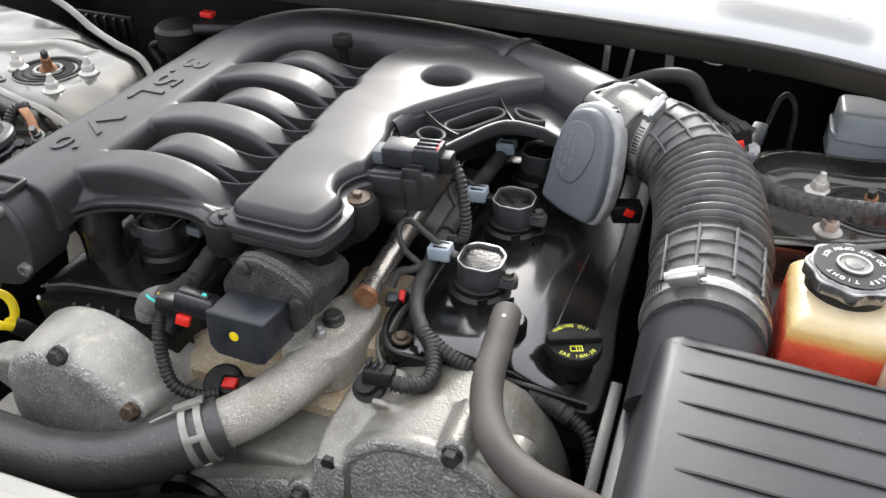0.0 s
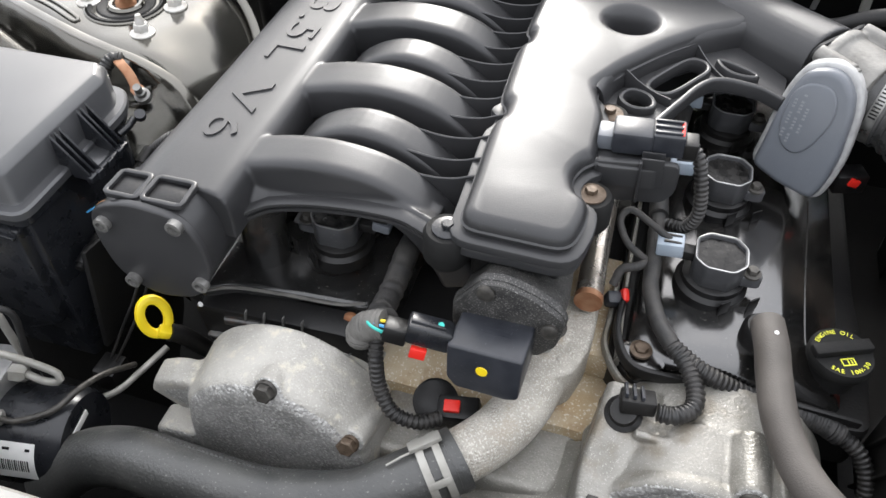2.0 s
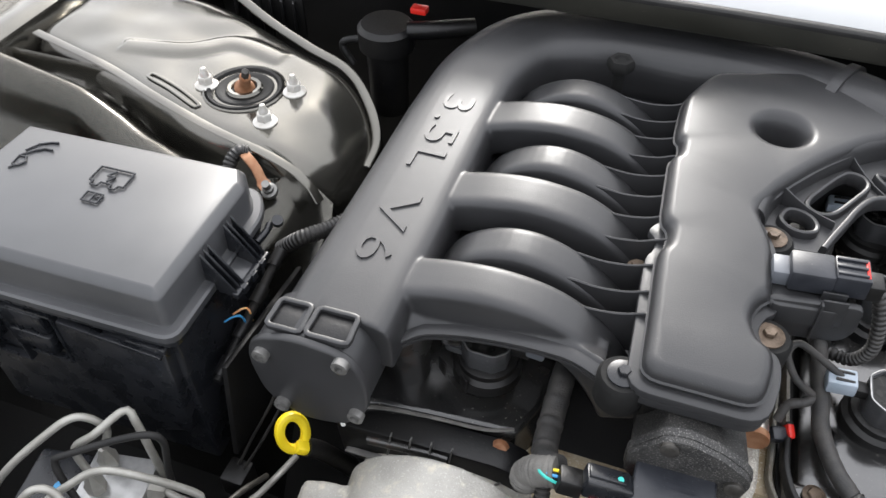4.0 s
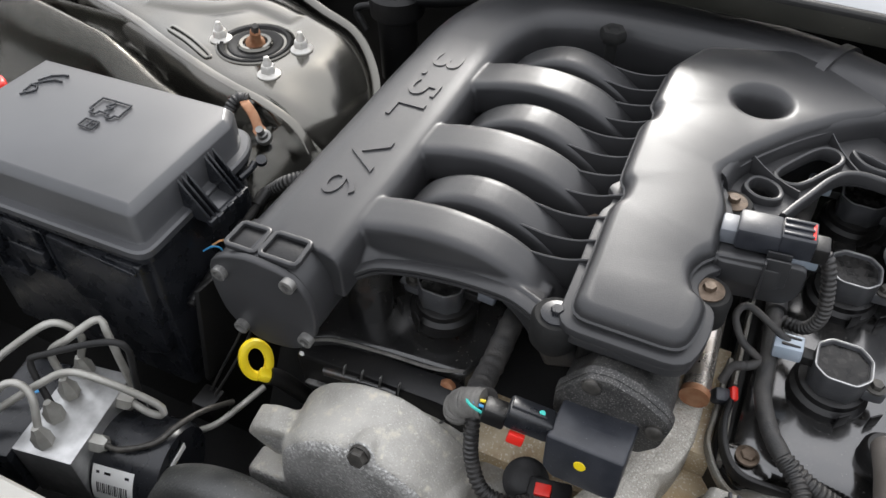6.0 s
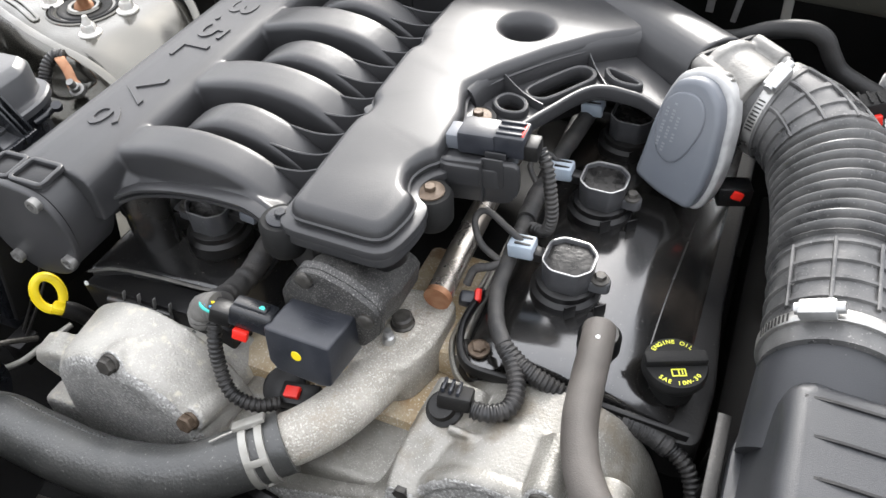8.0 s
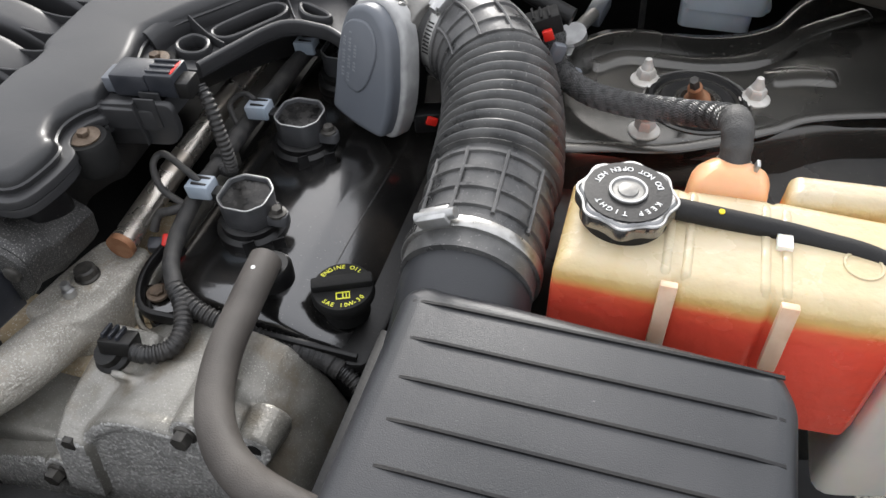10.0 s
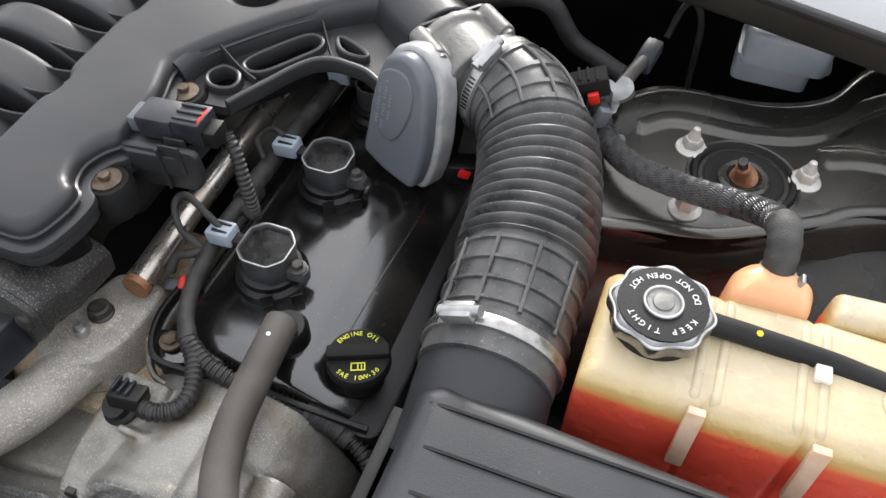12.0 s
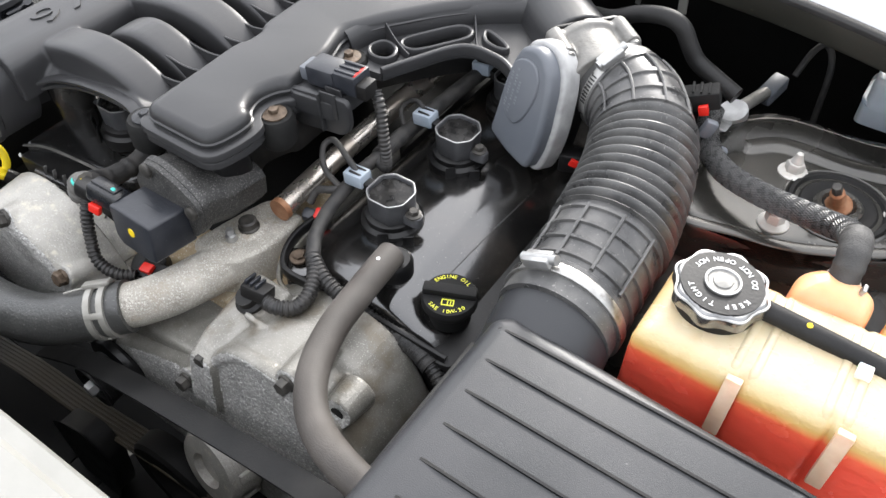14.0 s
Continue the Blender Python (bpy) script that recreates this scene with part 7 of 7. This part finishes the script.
loom("thin_wire", [(0.215, 0.41, 0.872), (0.222, 0.43, 0.895), (0.232, 0.44, 0.90), (0.245, 0.43, 0.88), (0.25, 0.43, 0.80)], 0.0035, "black wire behind the sensor plug", TAPE, False)

wt2 = thing("fluid_reservoir", (0.325, 0.42, 0.82), "frosted plastic fluid reservoir below the cowl", "reservoir")
bm = B()
prism(bm, rounded([(0.287, 0.404), (0.362, 0.404), (0.362, 0.460), (0.287, 0.460)], 0.010, 4), 0.846, 0.872, 0.007, 4)
part("lower_tank", bm, CLEAR, wt2)
bm = B()
prism(bm, rounded([(0.290, 0.398), (0.374, 0.398), (0.374, 0.462), (0.290, 0.462)], 0.012, 4), 0.870, 0.905, 0.006, 4)
part("upper_tank", bm, CLEAR, wt2)
bm = B()
prism(bm, rounded([(0.286, 0.400), (0.378, 0.400), (0.378, 0.464), (0.286, 0.464)], 0.012, 4), 0.873, 0.877, 0.0015, 2)
part("seam", bm, CLEAR, wt2)
bm = B()
block(bm, (0.325, 0.535, 0.842), (0.050, 0.19, 0.012), 0.002)
part("mount", bm, BLACKMETAL, wt2, "black steel mount")

# ---- low-x side ----
can = thing("purge_valve", (-0.585, 0.335, 0.8), "black plastic purge canister behind the engine", "valve")
bm = B()
lathe(bm, [(0.005, 0.80), (0.024, 0.80), (0.026, 0.885), (0.034, 0.890), (0.035, 0.915), (0.030, 0.921), (0.005, 0.921)], 28, Matrix.Translation((-0.590, 0.335, 0)))
part("body", bm, DARK, can)
bm = B()
tube(bm, [(-0.562, 0.335, 0.915), (-0.53, 0.345, 0.917), (-0.49, 0.37, 0.915)], 0.011, 14, 14)
part("pipe", bm, DARK, can)
bm = B()
block(bm, (-0.556, 0.36, 0.931), (0.02, 0.014, 0.008), 0.002)
part("red_tab", bm, RED, can, "red tab")
loom("wiring_loom", [(-0.64, 0.34, 0.85), (-0.655, 0.345, 0.875), (-0.62, 0.35, 0.885), (-0.60, 0.37, 0.87)], 0.005, "thin black wire by the purge canister", RUBBER, False)

gs = thing("ground_strap", (-0.62, 0.08, 0.86), "rusty flat ground strap bolted to the wing", "ground strap")
bm = B()
line = spline([(-0.655, 0.098, 0.883), (-0.647, 0.090, 0.888), (-0.634, 0.084, 0.880), (-0.624, 0.077, 0.869), (-0.615, 0.072, 0.866)], 16)
sweep(bm, line, lambda i, s: oval(0.0055 + 0.002 * (s > 0.8), 0.0016, 10, 4))
part("strap", bm, COPPER, gs)
bm = B()
lathe(bm, [(0.002, -0.004), (0.0085, -0.004), (0.0085, 0.002), (0.0058, 0.003), (0.0058, 0.008), (0.0042, 0.009), (0.0042, 0.017), (0.002, 0.017)], 14, aim((-0.614, 0.071, 0.866), (0.1, -0.4, 0.9)))
part("stud", bm, SCREW, gs)
loom("wiring_loom", [(-0.650, 0.099, 0.886), (-0.659, 0.094, 0.887), (-0.664, 0.082, 0.878), (-0.661, 0.068, 0.860), (-0.652, 0.054, 0.835)], 0.0075, "ribbed black loom beside the ground strap")
loom("wiring_loom", [(-0.585, 0.03, 0.83), (-0.560, 0.035, 0.85), (-0.535, 0.055, 0.855), (-0.51, 0.09, 0.86), (-0.50, 0.12, 0.86)], 0.0085, "ribbed black loom crossing to the engine")
hb = thing("side_bracket", (-0.55, -0.07, 0.7), "black steel bracket with a round bar beside the fuse box", "bracket")
bm = B()
tube(bm, [(-0.570, 0.006, 0.853), (-0.568, -0.06, 0.838), (-0.566, -0.128, 0.822)], 0.0045, 12, 16)
part("bar", bm, BLACKMETAL, hb)
for f in (0.05, 0.35, 0.62, 0.9):
    bm = B()
    p = Vector((-0.570, 0.006, 0.853)).lerp(Vector((-0.566, -0.128, 0.822)), f)
    tube(bm, [p + Vector((0.0003, 0.009, 0.0025)), p - Vector((0.0003, 0.009, 0.0025))], 0.0065, 12, 4)
    part("sleeve", bm, DARK, hb)
bm = B()
block(bm, (-0.560, -0.06, 0.775), (0.006, 0.16, 0.11), 0.002, (-12, 0, 4))
part("plate", bm, BLACKMETAL, hb)
bm = B()
block(bm, (-0.5560, -0.115, 0.800), (0.0012, 0.022, 0.017), 0.0003, (-20, 0, 4))
part("sticker", bm, WHITE, hb, "worn white sticker")
bm = B()
block(bm, (-0.553, -0.156, 0.705), (0.024, 0.026, 0.030), 0.003)
solo("relay_block", bm, DARK, "small black relay block below the dipstick", "relay")

# ---- front end: belt, idler, pulleys ----
bl = thing("drive_belt", (-0.08, -0.23, 0.73), "flat black ribbed drive belt", "drive belt")
bm = B()
line = spline([(-0.353, -0.2370, 0.652), (-0.264, -0.2370, 0.711), (-0.218, -0.2370, 0.734), (-0.152, -0.2370, 0.757), (-0.066, -0.2370, 0.782), (0.0, -0.2370, 0.800), (0.081, -0.2370, 0.817), (0.13, -0.2370, 0.827)], 50)
sweep(bm, line, lambda i, s: oval(0.0115, 0.0020, 12, 6))
part("upper_run", bm, RUBBER, bl)
bm = B()
low_run = [(-0.70, -0.230, 0.43), (-0.62, -0.230, 0.44), (-0.487, -0.230, 0.485), (-0.369, -0.230, 0.505), (-0.175, -0.230, 0.560), (-0.05, -0.230, 0.580)]
sweep(bm, spline(low_run, 40), lambda i, s: oval(0.016, 0.0022, 12, 6))
run = part("lower_run", bm, BELT, bl, "brown worn ribbed belt run")
for k in range(6):
    bm = B()
    sweep(bm, [p + Vector((0, -0.0125 + 0.005 * k, 0.0026)) for p in spline(low_run, 40)], lambda i, s: oval(0.0014, 0.0012, 6))
    part("belt_rib", bm, BELT, run)
idl = thing("idler_pulley", (-0.222, -0.24, 0.70), "black idler pulley with a bright bolt", "pulley", "pulleys")
m = aim((-0.222, -0.215, 0.706), (0, -1, 0))
bm = B()
lathe(bm, [(0.004, -0.004), (0.036, -0.004), (0.038, 0.0), (0.036, 0.006), (0.0250, 0.008), (0.0250, 0.032), (0.0265, 0.033), (0.0255, 0.035), (0.017, 0.034), (0.016, 0.026), (0.004, 0.026)], 36, m)
part("wheel", bm, DARK, idl)
bm = B()
lathe(bm, [(0.002, 0.022), (0.013, 0.022), (0.013, 0.030), (0.002, 0.030)], 24, m)
part("hub", bm, ZINC, idl)
bm = B()
lathe(bm, [(0.002, 0.030), (0.0085, 0.030), (0.0085, 0.039), (0.007, 0.041), (0.002, 0.041)], 6, m)
part("bolt", bm, ZINC, idl, "bright hex bolt")
tp = thing("tensioner", (-0.07, -0.23, 0.6), "grey cast tensioner body", "tensioner")
bm = B()
lathe(bm, [(0.004, 0.0), (0.040, 0.0), (0.042, 0.004), (0.042, 0.030), (0.038, 0.036), (0.020, 0.038), (0.018, 0.030), (0.004, 0.030)], 30, aim((-0.077, -0.204, 0.664), (-0.1, -1, 0.25)))
part("body", bm, FLAKED, tp)
for k in range(6):
    a = radians(60 * k + 20)
    bm = B()
    mm = aim((-0.077, -0.204, 0.664), (-0.1, -1, 0.25))
    block(bm, (0, 0, 0), (0.020, 0.012, 0.030), 0.003)
    bmesh.ops.transform(bm, matrix=mm @ Matrix.Rotation(a, 4, "Z") @ Matrix.Translation((0.036, 0, 0.014)), verts=bm.verts)
    part("lug", bm, FLAKED, tp)
lp = thing("crank_pulley", (-0.2, -0.22, 0.5), "large dark crank pulley", "pulley", "pulleys")
bm = B()
lathe(bm, [(0.02, 0.0), (0.075, 0.0), (0.078, 0.004), (0.078, 0.026), (0.074, 0.03), (0.05, 0.03), (0.045, 0.015), (0.02, 0.015)], 44, aim((-0.17, -0.215, 0.52), (0, -1, 0)))
part("wheel", bm, BLACKMETAL, lp)
fan = thing("fan_shroud", (-0.2, -0.32, 0.6), "black radiator fan shroud", "fan shroud")
bm = B()
block(bm, (-0.25, -0.332, 0.52), (0.7, 0.02, 0.30), 0.01)
part("shroud", bm, DARK, fan)
# Rounded dark plate, the tensioner's arm, kept under the shroud.
bm = B()
prism(bm, rounded([(-0.392, 0.36), (-0.384, 0.50), (-0.350, 0.530), (-0.295, 0.556), (-0.274, 0.520), (-0.300, 0.42), (-0.330, 0.36)], 0.020, 4), 0.240, 0.268, 0.006, 4, m=FRONT)
part("tensioner_arm", bm, RUBBER, fan, "rounded black tensioner arm")

# Added dark block: keeps bright ground out of the gap by the engine.
bm = B()
block(bm, (0.175, -0.02, 0.66), (0.11, 0.78, 0.10), 0.01)
solo("side_filler", bm, BLACKMETAL, "added black block hiding the ground beside the engine", "frame rail", kind="structure")
lat = thing("lattice_guard", (0.118, -0.18, 0.75), "black ribbed plastic guard beside the air box", "guard")
bm = B()
block(bm, (0.117, -0.19, 0.800), (0.003, 0.24, 0.085), 0.001)
part("sheet", bm, DARK, lat)
bm = B()
block(bm, (0.1155, -0.19, 0.843), (0.010, 0.24, 0.003), 0.001)
part("top_edge", bm, DARK, lat)
for k in range(8):
    bm = B()
    block(bm, (0.1135, -0.085 - 0.03 * k, 0.80), (0.006, 0.0025, 0.090), 0.0006, (20, 0, 0))
    part("rib", bm, DARK, lat)
